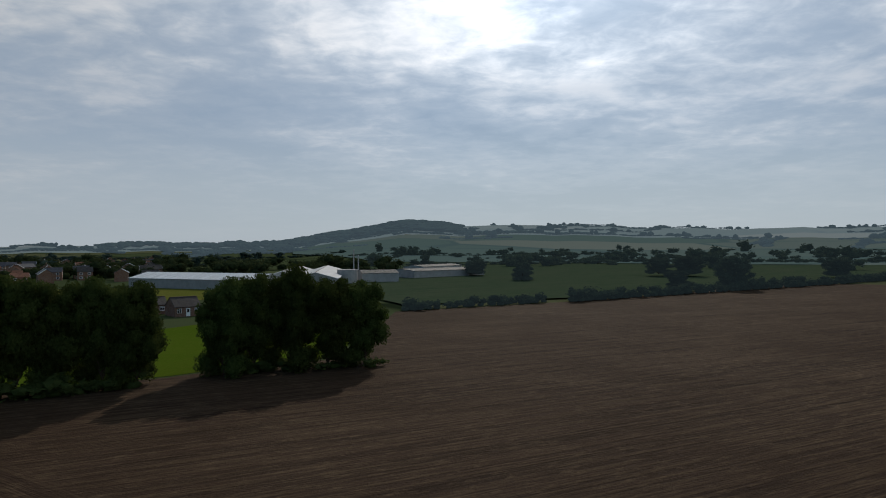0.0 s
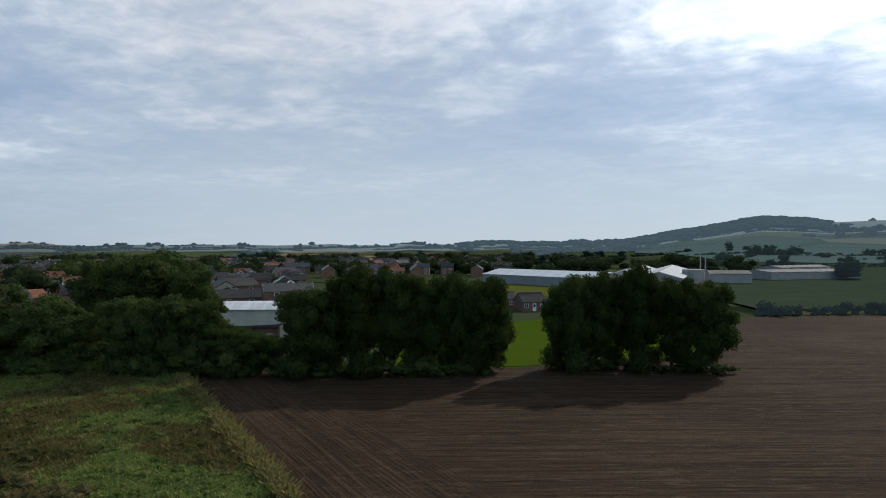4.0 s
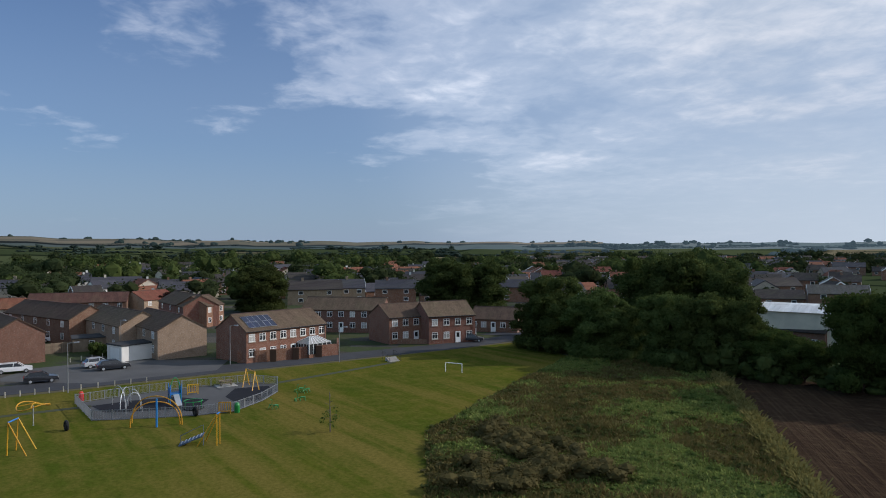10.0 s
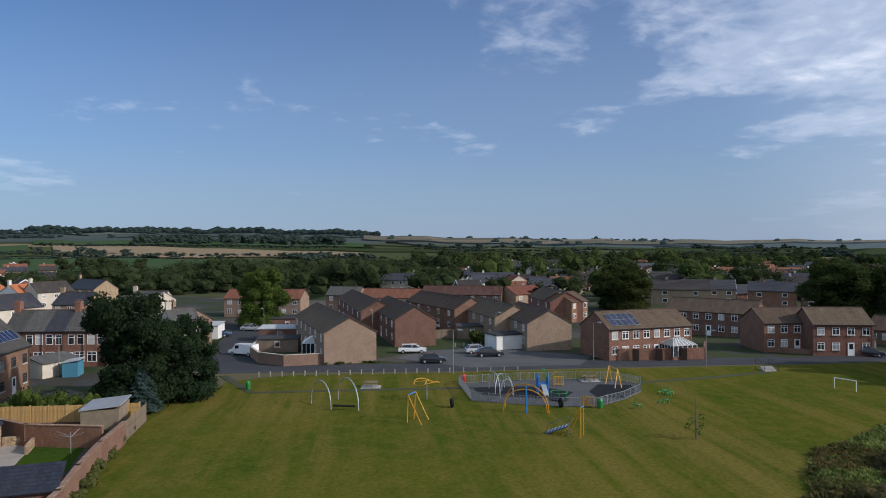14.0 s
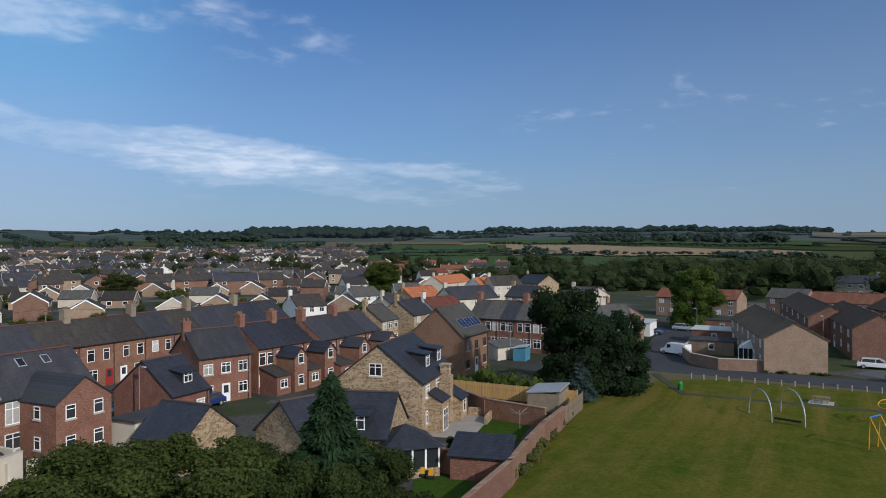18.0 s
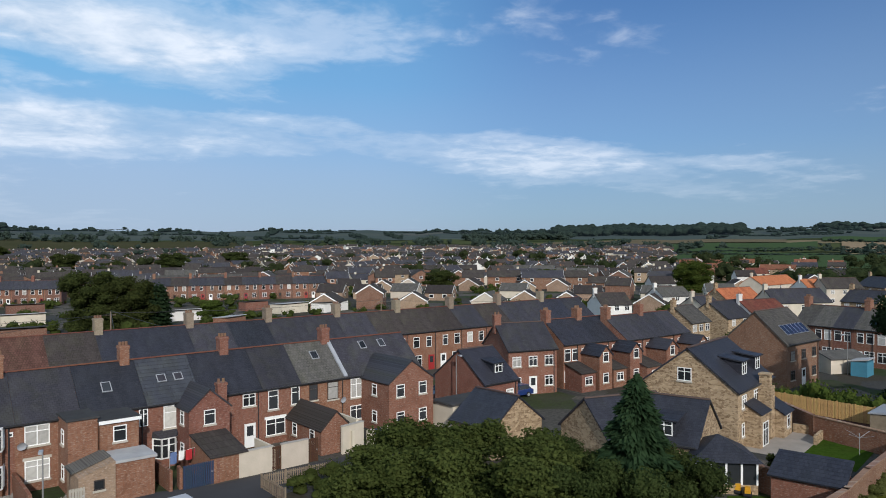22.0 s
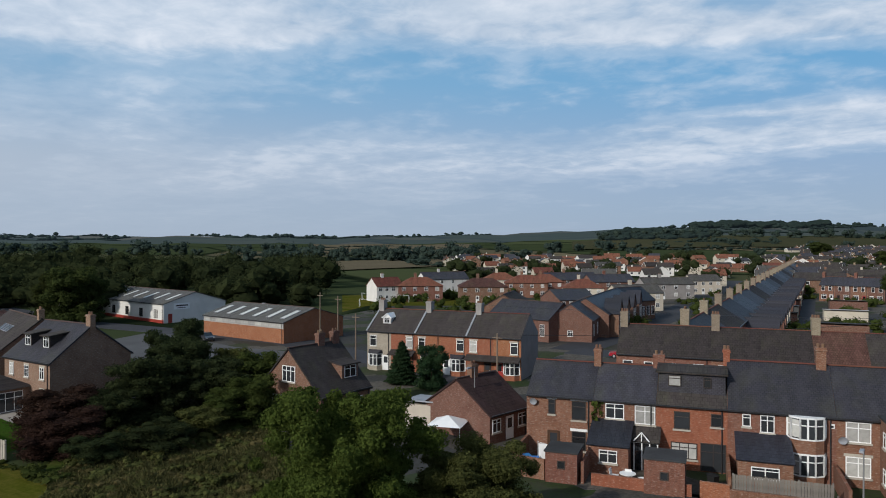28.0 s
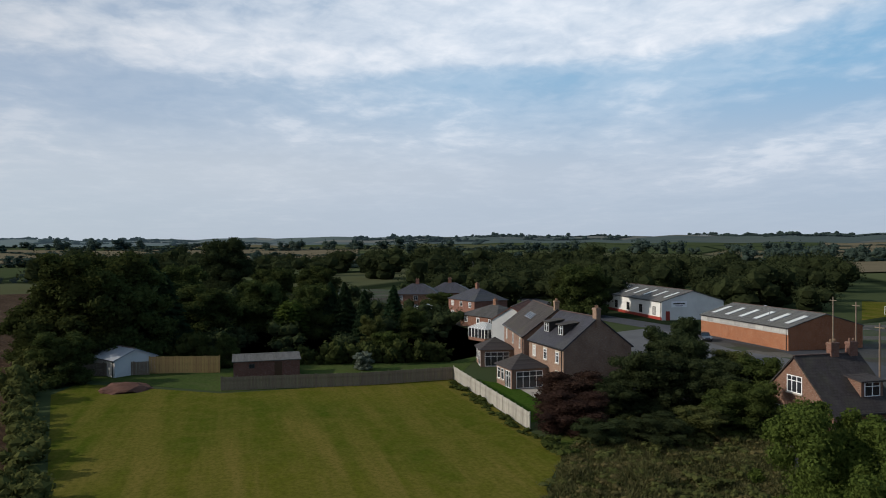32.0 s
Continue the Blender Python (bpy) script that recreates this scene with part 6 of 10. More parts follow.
# ---- terraces ----
def terrace(r1, r2, n, width, eaves, ridge, walls, roofs, label, group, stacks=1, stack_mat=RED_BRICK, back=True, ridge_mat=RED_RIDGE, close=False, bays=False, tall=1.5):
    """A row of n houses under one ridge from r1 to r2; each a thing of its own."""
    out = []
    for i in range(n):
        p = (r1[0] + (r2[0] - r1[0]) * i / n, r1[1] + (r2[1] - r1[1]) * i / n)
        q = (r1[0] + (r2[0] - r1[0]) * (i + 1) / n, r1[1] + (r2[1] - r1[1]) * (i + 1) / n)
        m, L = frame_of(p, q)
        L += 0.004
        wall, roof = walls[i % len(walls)], roofs[i % len(roofs)]
        ob = thing("terraced_house", m, label, "house", group)
        part("wall", gable_wall(L, width, eaves, ridge), wall, ob)
        part("roof", gable_roof(L, width, eaves, ridge, 0.25, 0.0), roof, ob)
        part("ridge_tiles", Shape().box(-L / 2, -0.13, ridge + 0.03, L / 2, 0.10, ridge + 0.11), ridge_mat, ob)
        gutters(ob, L, width, eaves, ("front",))
        k = 1 if i % 2 else -1
        window(ob, side_pose("front", L, width, k * L * 0.25, 3.4), 1.05, 1.55, 1, sill=close, pane_mat=CURTAIN if i % 3 == 1 else PANE, lintel=SILL if close else None)
        if not bays:
            window(ob, side_pose("front", L, width, -k * L * 0.2, 3.4), 0.95, 1.5, 1, sill=close, lintel=SILL if close else None)
        elif i % 2 == 0:
            part("verge", Shape().slab([(-L / 2 - 0.12, -width / 2 - 0.26, eaves + 0.02), (-L / 2 + 0.12, -width / 2 - 0.26, eaves + 0.02), (-L / 2 + 0.12, 0, ridge + 0.2), (-L / 2 - 0.12, 0, ridge + 0.2)], 0.1), LEAD, ob, "pale verge between two roofs")
        if not bays:
            window(ob, side_pose("front", L, width, k * L * 0.2, 0.8), 1.4, 1.5, 2, sill=close)
        door(ob, side_pose("front", L, width, -k * L * 0.28, 0.1), (DOOR_WHITE, DOOR_BROWN, DOOR_RED)[i % 3], near=close)
        if stacks and i % stacks == 0:
            chimney(ob, pose(-L / 2 + 0.4, 0, ridge), stack_mat, 3, tall, 0.6 + tall * 0.15, 1.1)
        out.append((ob, L))
    return out


# ---- the near terrace, its backs towards the lane ----
ROW = "houses of the near brick terrace"
ROW_A, ROW_B = (31.17, -56.59), (-27.52, -73.25)
ROW_FRAME, ROW_LENGTH = frame_of(ROW_A, ROW_B)
ROW_START = ROW_FRAME @ pose(-ROW_LENGTH / 2, 0, 0)
EAVES, TOP, DEEP, STRETCH = 5.2, 8.4, 7.2, 1.09


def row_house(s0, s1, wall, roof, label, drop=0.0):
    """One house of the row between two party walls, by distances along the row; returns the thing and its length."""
    s0, s1 = s0 * STRETCH, s1 * STRETCH
    L = s1 - s0
    ob = thing("terraced_house", ROW_START @ pose((s0 + s1) / 2, 0, 0), label, "house", ROW)
    part("wall", gable_wall(L, DEEP, EAVES, TOP - drop), wall, ob)
    part("roof", gable_roof(L - 0.02, DEEP, EAVES, TOP - drop, 0.25, 0.0), roof, ob)
    part("ridge_tiles", Shape().box(-L / 2, -0.13, TOP - drop + 0.03, L / 2, 0.10, TOP - drop + 0.12), RED_RIDGE, ob)
    gutters(ob, L, DEEP, EAVES)
    for u in (-L * 0.25, L * 0.22):
        window(ob, side_pose("back", L, DEEP, u, 3.3), 1.0, 1.5, 1, lintel=SILL)
    window(ob, side_pose("back", L, DEEP, -L * 0.2, 0.8), 1.4, 1.5, 2, lintel=SILL)
    door(ob, side_pose("back", L, DEEP, L * 0.28, 0.1), DOOR_BROWN)
    return ob, L


def rear(ob, L, u, z, w, h, lights=1, **more):
    return window(ob, side_pose("front", L, DEEP, u * STRETCH, min(z - 0.15, EAVES - 0.32 - h) if z > 2.5 else z), w, h, lights, **more)


def dish(ob, m):
    """A satellite dish on its bracket."""
    s = Shape()
    ring = [(0.32 * math.cos(a), 0.0, 0.32 * math.sin(a)) for a in (2 * math.pi * k / 12 for k in range(12))]
    s.add(ring + [(x * 0.5, 0.07, z * 0.5) for x, y, z in ring] + [(0, 0.09, 0)],
          [(k, (k + 1) % 12, 12 + (k + 1) % 12, 12 + k) for k in range(12)] + [(12 + k, 12 + (k + 1) % 12, 24) for k in range(12)])
    s.tube([(0, 0.09, 0), (0, 0.3, -0.1)], 0.025, 6).tube([(0, 0.05, -0.28), (0, -0.25, -0.1)], 0.015, 6)
    part("satellite_dish", s, LEAD, ob, at=m @ pose(0, -0.32, 0, 15))


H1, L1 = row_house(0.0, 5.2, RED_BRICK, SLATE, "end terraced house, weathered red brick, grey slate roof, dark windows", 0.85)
rear(H1, L1, -0.6, 3.75, 0.6, 1.25, 1, frame_mat=DARK_FRAME, lintel=WHITE)
rear(H1, L1, 1.5, 3.4, 1.2, 1.6, 1, frame_mat=DARK_FRAME, lintel=WHITE)
rear(H1, L1, 1.5, 0.7, 1.2, 1.6, 1, frame_mat=DARK_FRAME, lintel=WHITE)
door(H1, side_pose("front", L1, DEEP, -0.5, 0.1), DOOR_BROWN)
chimney(H1, pose(L1 / 2 - 0.1, 0, TOP - 0.85), RED_BRICK, 2, 1.5, 0.6, 0.9)
dish(H1, side_pose("front", L1, DEEP, -2.2, 4.6))
H2, L2 = row_house(5.2, 9.8, RED_BRICK, SLATE, "terraced house with climbing plant, white windows and glazed porch", 0.85)
rear(H2, L2, -0.7, 3.9, 1.5, 1.25, 2, pane_mat=PANE)
rear(H2, L2, 1.5, 3.6, 1.6, 1.5, 2, pane_mat=CURTAIN)
lean_to(H2, side_pose("front", L2, DEEP, -0.9, 0), 3.1, 3.2, 3.5, 2.2, RED_BRICK, DARK_SLATE)
PORCH = part("porch", Shape().box(-1.2, -1.3, 0, 1.2, 0, 2.2), PANE, H2, "glazed white porch", at=side_pose("front", L2, DEEP, 1.5, 0))
PF = Shape()
for x in (-1.2, -0.6, 0.0, 0.6, 1.2):
    PF.box(x - 0.05, -1.36, 0, x + 0.05, -1.26, 2.25)
PF.box(-1.25, -1.36, 2.2, 1.25, -1.26, 2.32)
part("porch_frame", PF, UPVC, PORCH)
part("porch_roof", Shape().slab([(-1.4, -1.55, 2.35), (1.4, -1.55, 2.35), (1.4, 0, 3.3), (-1.4, 0, 3.3)], 0.1), BROWN_TILE, PORCH)
part("porch_gable", Shape().tube([(-0.6, -1.6, 2.4), (0, -1.6, 3.1), (0.6, -1.6, 2.4)], 0.06, 6).tube([(0, -1.6, 2.4), (0, -1.6, 3.0)], 0.05, 6), WHITE, PORCH)
IV = leaf_cloud(np.random.default_rng(3), [(0, -0.1, z) for z in (0.8, 1.8, 2.8, 3.8, 4.7)], [0.7, 0.6, 0.55, 0.5, 0.45], 500, 0.25)
part("climber", mesh_of("climber", IV[0], IV[1], BRIGHT_LEAF), BRIGHT_LEAF, H2, "green climbing plant", at=side_pose("front", L2, DEEP, -2.2, 0))
chimney(H2, pose(L2 / 2, 0, TOP - 0.85), RED_BRICK, 2, 1.2, 0.9, 0.6)
H3, L3 = row_house(9.8, 14.7, ORANGE_BRICK, BROWN_TILE, "terraced house refaced in orange brick with full-width dormer", 0.85)
dormer(H3, L3, DEEP, EAVES, TOP, "front", 0, EAVES + 0.95, L3 - 0.25, 1.45, SLATE, BROWN_TILE)
rear(H3, L3, -0.65, 3.4, 1.2, 1.4, 1, frame_mat=DARK_FRAME)
rear(H3, L3, 1.75, 3.8, 0.9, 1.0, 1, frame_mat=DARK_FRAME)
rear(H3, L3, -0.5, 0.9, 2.0, 1.3, 3, frame_mat=DARK_FRAME, pane_mat=CURTAIN)
rear(H3, L3, 1.5, 0.1, 1.9, 2.2, 2, frame_mat=DARK_FRAME, sill=False)
for u, w in ((-1.3, 1.0), (1.2, 0.6)):
    window(H3, pose(u, -(DEEP / 2) * (TOP - EAVES - 0.95) / (TOP - EAVES) - 0.05, EAVES + 1.25), w, 0.9, 1, DARK_FRAME, CURTAIN if u < 0 else PANE, False)
chimney(H3, pose(L3 / 2, 0.2, TOP), ORANGE_BRICK, 2, 1.0, 0.5, 0.8)
H4, L4 = row_house(14.7, 21.6, RED_BRICK, SLATE, "terraced house with a curved two-storey white bay")
rear(H4, L4, -2.2, 4.05, 0.6, 0.95, 1)
rear(H4, L4, -0.85, 3.75, 1.0, 1.35, 2)
lean_to(H4, side_pose("front", L4, DEEP, -1.3, 0), 3.7, 3.3, 3.4, 2.2, RED_BRICK, DARK_SLATE, 1, (1.9, 0.9))
bay(H4, side_pose("front", L4, DEEP, 1.75, 0), 2.6, 0.95, 2, False)
rear(H4, L4, 3.2, 4.4, 0.3, 0.35, 1, sill=False)
chimney(H4, pose(L4 / 2 - 0.6, 0, TOP), RED_BRICK, 2, 1.6, 0.7, 0.9)
H5, L5 = row_house(21.6, 25.6, RED_BRICK, SLATE, "narrow terraced house with two curtained white windows")
rear(H5, L5, -0.7, 3.6, 1.65, 1.5, 2, pane_mat=CURTAIN, lintel=SILL)
rear(H5, L5, -0.7, 0.8, 1.65, 1.5, 2, pane_mat=CURTAIN, lintel=SILL)
dish(H5, side_pose("front", L5, DEEP, -1.8, 3.5))
H6, L6 = row_house(25.6, 30.1, RED_BRICK, DARK_SLATE, "terraced house with a flat-roofed brick extension")
offshoot(H6, side_pose("front", L6, DEEP, -3.0, 0), 2.0, 3.06, 5.4, 0, RED_BRICK, FELT, 1, True, 2, 0)
offshoot(H6, side_pose("front", L6, DEEP, -0.55, 0), 2.7, 3.40, 5.1, 0, RED_BRICK, FELT, 0, True, 2, 1)
part("fascia", Shape().box(-2.05, -DEEP / 2 - 3.62, 4.95, 0.95, -DEEP / 2 - 3.58, 5.2), WHITE, H6)
part("single_storey_extension", Shape().box(-1.7, -DEEP / 2 - 6.44, 0, 1.0, -DEEP / 2 - 3.49, 2.75), RED_BRICK, H6)
part("flat_roof", Shape().box(-1.72, -DEEP / 2 - 6.57, 2.754, 1.15, -DEEP / 2 - 3.49, 2.95), PALE_FELT, H6, "pale grey flat roof")
part("outhouse", Shape().add([(-4.1, -DEEP / 2 - 6.61, 0), (-1.72, -DEEP / 2 - 6.61, 0), (-1.72, -DEEP / 2 - 3.18, 0), (-4.1, -DEEP / 2 - 3.18, 0), (-4.1, -DEEP / 2 - 6.61, 2.2), (-1.72, -DEEP / 2 - 6.61, 3.0), (-1.72, -DEEP / 2 - 3.18, 3.0), (-4.1, -DEEP / 2 - 3.18, 2.2)],
                             [(3, 2, 1, 0), (4, 5, 6, 7), (0, 1, 5, 4), (1, 2, 6, 5), (2, 3, 7, 6), (3, 0, 4, 7)]), BUFF_BRICK, H6, "old weathered brick outhouse")
part("outhouse_roof", Shape().slab([(-4.3, -DEEP / 2 - 5.39, 2.3), (-1.72, -DEEP / 2 - 5.39, 3.1), (-1.72, -DEEP / 2 - 3.15, 3.1), (-4.3, -DEEP / 2 - 3.15, 2.3)], 0.08), CORRUGATED, H6)
window(H6, pose(-2.8, -DEEP / 2 - 6.62, 1.2), 0.7, 0.7, 1, DARK_FRAME, PANE, True, False)
roof_window(H6, L6, DEEP, EAVES, TOP, "front", -0.2, 0.45, 0.75, 1.0)
rear(H6, L6, 2.0, 3.9, 0.7, 1.4, 2, sill=False)
chimney(H6, pose(L6 / 2 - 0.8, 0, TOP), RED_BRICK, 3, 1.5, 0.75, 0.9)
H7, L7 = row_house(30.1, 34.2, RED_BRICK, roofing("ribbed_grey_tile", (0.036, 0.040, 0.050), (0.048, 0.052, 0.062), 0.42, 4.0, 0.7, 0.05, 1.0), "terraced house with ribbed grey roof and a white bay")
rear(H7, L7, -0.25, 3.4, 1.3, 1.85, 1, pane_mat=CURTAIN, lintel=SILL)
bay(H7, side_pose("front", L7, DEEP, -0.75, 0), 2.1, 0.7, 1, True)
for u in (-0.5, 0.9):
    roof_window(H7, L7, DEEP, EAVES, TOP, "front", u, 0.5, 0.75, 0.8, mat=SLATE)
H8, L8 = row_house(34.2, 39.3, RED_BRICK, DARK_SLATE, "terraced house with a two-storey gabled rear wing")
offshoot(H8, side_pose("front", L8, DEEP, -3.2, 0), 3.4, 2.89, 4.9, 6.4, RED_BRICK, SLATE, 1)
chimney(H8, pose(-1.9, -DEEP / 2 - 2.09, 5.6), RED_BRICK, 2, 1.2, 0.8, 0.6)
lean_to(H8, pose(-3.4, -DEEP / 2 - 2.97, 0), 2.8, 4.2, 2.9, 2.0, RED_BRICK, BROWN_TILE, 0)
rear(H8, L8, 1.4, 4.3, 1.2, 1.1, 2)
door(H8, side_pose("front", L8, DEEP, 1.6, 0.1), DOOR_WHITE)
chimney(H8, pose(L8 / 2 - 2.2, 0, TOP), RED_BRICK, 3, 1.5, 0.8, 0.9)
H9, L9 = row_house(39.3, 42.9, RED_BRICK, SLATE, "narrow terraced house with white sash windows")
rear(H9, L9, -0.8, 3.4, 1.0, 1.75, 1, lintel=WHITE)
rear(H9, L9, 1.25, 3.5, 0.85, 1.6, 1, lintel=WHITE)
rear(H9, L9, -0.6, 0.8, 1.9, 1.5, 2, lintel=WHITE)
H10, L10 = row_house(42.9, 47.4, RED_BRICK, GREY_TILE, "terraced house with paler grey slates and a rear wing")
rear(H10, L10, -1.05, 3.8, 0.9, 1.5, 1, frame_mat=DARK_FRAME)
rear(H10, L10, 0.9, 3.5, 1.2, 1.7, 1, frame_mat=DARK_FRAME, pane_mat=CURTAIN)
offshoot(H10, side_pose("front", L10, DEEP, -2.5, 0), 2.9, 6.3, 2.3, 3.7, RED_BRICK, BROWN_TILE, 2, floors=1, ends_win=0)
part("party_wall", Shape().box(-0.4, -DEEP / 2 - 6.26, 0, -0.15, -DEEP / 2 - 0.02, 2.6), RENDER, H10, "cream rendered yard wall")
roof_window(H10, L10, DEEP, EAVES, TOP, "front", 0.2, 0.62, 0.8, 1.0)
chimney(H10, pose(L10 / 2 - 0.4, 0, TOP), RED_BRICK, 3, 1.5, 0.9, 0.9)
dish(H10, side_pose("front", L10, DEEP, 2.0, 3.0))
H11, L11 = row_house(47.4, 56.0, RED_BRICK, SLATE, "end terraced house with a large gabled rear wing")
part("verge_coping", Shape().slab([(-L11 / 2 - 0.25, -DEEP / 2 - 0.20, EAVES + 0.1), (-L11 / 2 + 0.15, -DEEP / 2 - 0.20, EAVES + 0.1), (-L11 / 2 + 0.15, 0, TOP + 0.25), (-L11 / 2 - 0.25, 0, TOP + 0.25)], 0.15), LEAD, H11)
rear(H11, L11, -3.2, 3.3, 1.3, 1.9, 2, pane_mat=CURTAIN, lintel=SILL)
rear(H11, L11, -3.2, 0.8, 1.4, 1.4, 2)
offshoot(H11, side_pose("front", L11, DEEP, -0.2, 0), 5.4, 4.76, 5.0, 6.9, RED_BRICK, SLATE, 1, ends_win=2)
for u in (-1.0, 1.4):
    roof_window(H11, L11, DEEP, EAVES, TOP, "front", u, 0.75, 0.75, 1.0)
part("flat_garage", Shape().box(2.8, -DEEP / 2 - 7.39, 0, 10.5, -DEEP / 2 - 4.35, 2.4), RENDER, H11)
part("flat_roof", Shape().box(2.6, -DEEP / 2 - 7.57, 2.404, 10.7, -DEEP / 2 - 4.18, 2.6), FELT, H11)
dish(H11, side_pose("front", L11, DEEP, -2.2, 3.0))


# yards, walls and gates along the back lane, by the distance along the row, and out from its wall
def yard(s, out, z=0.0, turn=0.0):
    return ROW_START @ pose(s * STRETCH if s < 25 else 25 * STRETCH + (s - 25) * 0.93, -DEEP / 2 - out * 0.87, z, 0, 0, turn)


def yard_wall(s0, o0, s1, o1, high, mat, label, name="yard_wall", thick=0.22, coping=None):
    a, b = yard(s0, o0).translation, yard(s1, o1).translation
    return wall_run(name, [(a.x, a.y), (b.x, b.y)], high, thick, mat, label, coping=coping)


yard_wall(0.0, 6.6, 2.6, 7.2, 1.6, RED_BRICK, "low red brick yard wall by the lane")
for s in (0.1, 5.3, 9.9, 14.7, 21.5):
    yard_wall(s, 0.3, s, 7.0, 1.7, RED_BRICK, "brick wall dividing two back yards")
for s in (34.2, 39.2, 47.2):
    yard_wall(s, 4.4, s, 8.2, 1.9, RENDER if s > 39 else RED_BRICK, "rendered wall dividing two back yards")


def outhouse(s, out, w, d, h, mat, label):
    ob = thing("outhouse", yard(s, out), label, "shed", "brick outhouses in the yards")
    part("wall", Shape().box(-w / 2, -d, -0.1, w / 2, 0, h), mat, ob)
    part("roof", Shape().box(-w / 2 - 0.1, -d - 0.1, h + 0.004, w / 2 + 0.1, 0.1, h + 0.12), FELT, ob)
    window(ob, pose(0, -d - 0.003, 1.1), 0.6, 0.6, 1, DARK_FRAME, PANE, False, False)
    return ob


outhouse(3.9, 4.6, 2.4, 2.6, 2.3, RED_BRICK, "small red brick outhouse with a dark window")
outhouse(10.7, 4.4, 2.8, 2.8, 2.5, RED_BRICK, "red brick outhouse at the end of a yard")
yard_wall(6.0, 7.0, 12.3, 7.2, 0.9, ORANGE_BRICK, "low orange brick wall along the lane")
yard_wall(13.0, 7.0, 14.6, 7.2, 1.2, ORANGE_BRICK, "low orange brick wall along the lane")
yard_wall(14.8, 7.2, 23.4, 7.4, 0.9, RED_BRICK, "low brick wall carrying a timber fence")
for a, b in ((14.9, 20.6),):
    p, q = yard(a, 6.9).translation, yard(b, 6.9).translation
    fence("garden_fence", [(p.x, p.y), (q.x, q.y)], 1.9, "grey weathered timber fence behind a low wall", GREY_TIMBER)
p, q = yard(20.8, 7.4).translation, yard(23.4, 7.4).translation
fence("trellis_fence", [(p.x, p.y), (q.x, q.y)], 1.2, "low lattice fence beside the lane", GREY_TIMBER, 1.3, gap=0.08)


def gate(s, out, w, h, mat, label):
    ob = thing("gate", yard(s, out), label, "gate")
    fr = Shape().box(-w / 2, -0.04, 0.05, -w / 2 + 0.1, 0.04, h).box(w / 2 - 0.1, -0.04, 0.05, w / 2, 0.04, h)
    part("gate_frame", fr.box(-w / 2 + 0.1, -0.03, h - 0.2, w / 2 - 0.1, 0.04, h - 0.08).box(-w / 2 + 0.1, -0.03, 0.2, w / 2 - 0.1, 0.04, 0.32), mat, ob)
    n = max(3, int(w / 0.16))
    board = shared(("gboard", h, mat.name), lambda: Shape().box(-0.07, -0.05, 0.06, 0.07, -0.032, h + 0.02).mesh("board", mat))
    for i in range(n):
        part("board", board, mat, ob, at=pose(-w / 2 + w * (i + 0.5) / n, 0, 0))
    part("latch", Shape().box(w / 2 - 0.2, -0.08, 1.0, w / 2 - 0.08, -0.052, 1.06), STEEL, ob)
    return ob


gate(24.0, 7.6, 1.0, 1.6, PALE_TIMBER, "pale timber picket gate")
gate(32.6, 8.2, 2.3, 1.8, DOOR_BLUE, "wide dark blue yard gate")
yard_wall(30.5, 7.8, 30.5, 2.0, 1.6, RED_BRICK, "brick yard wall beside a passage")
yard_wall(31.3, 7.8, 31.4, 7.0, 1.6, RED_BRICK, "short brick pier beside a blue gate")
yard_wall(36.1, 8.2, 38.8, 8.3, 2.0, RENDER, "cream rendered yard wall along the lane", coping=CONCRETE)
gate(39.3, 8.3, 0.95, 1.95, DOOR_BROWN, "dark brown yard gate")
yard_wall(39.9, 8.3, 42.3, 8.3, 2.0, RENDER, "cream rendered yard wall along the lane", coping=CONCRETE)
gate(42.9, 8.3, 1.0, 2.0, DOOR_BROWN, "dark timber yard gate")
yard_wall(46.2, 8.0, 48.6, 7.6, 2.4, RENDER, "cream rendered wall of a yard", coping=CONCRETE)
yard_wall(49.4, 7.4, 50.0, 7.4, 1.5, RENDER, "cream gate pier beside the lane")
gate(50.5, 7.4, 0.95, 1.5, DOOR_BLUE, "small dark blue yard gate")
yard_wall(51.0, 7.4, 52.4, 7.4, 1.5, RENDER, "cream gate pier beside the lane")

fence("lane_fence", [(-10.0, -49.6), (-9.0, -53.4), (-14.6, -54.4)], 1.05, "weathered picket fence beside the lane", TIMBER, 1.8, gap=0.07)

clumps("lane_shrubs", [(-11.4, -51.2, 0, 2.4, 1.5), (-12.8, -52.6, 0, 2.2, 1.7), (-14.2, -51.8, 0, 2.6, 1.9), (-12.4, -49.6, 0, 2.4, 1.4)], LEAF, "green shrubs behind the lane fence", 600, 20)
# furniture and clutter in the yards
TABLE = thing("garden_table", yard(8.2, 5.4), "round white garden table on the patio", "table")
part("tabletop", Shape().tube([(0, 0, 0.70), (0, 0, 0.74)], 0.62, 20), WHITE, TABLE)
part("pedestal", Shape().tube([(0, 0, 0), (0, 0, 0.08), (0, 0, 0.7)], 0.3, 10, 0.06), WHITE, TABLE)
for k, (s, o, a) in enumerate(((7.3, 5.2, 80), (9.1, 5.2, -80), (8.2, 4.5, 180))):
    ch = thing("garden_chair", yard(s, o, 0, a), "white plastic garden chair at the round table", "chair", "chairs round the garden table")
    part("seat", Shape().box(-0.25, -0.25, 0.40, 0.25, 0.25, 0.44), WHITE, ch)
    part("backrest", Shape().slab([(-0.25, 0.26, 0.44), (0.25, 0.26, 0.44), (0.25, 0.36, 0.92), (-0.25, 0.36, 0.92)], 0.04), WHITE, ch)
    for x in (-0.22, 0.22):
        for y in (-0.22, 0.22):
            part("leg", Shape().tube([(x, y, 0), (x * 0.95, y * 0.95, 0.40)], 0.025, 6), WHITE, ch)


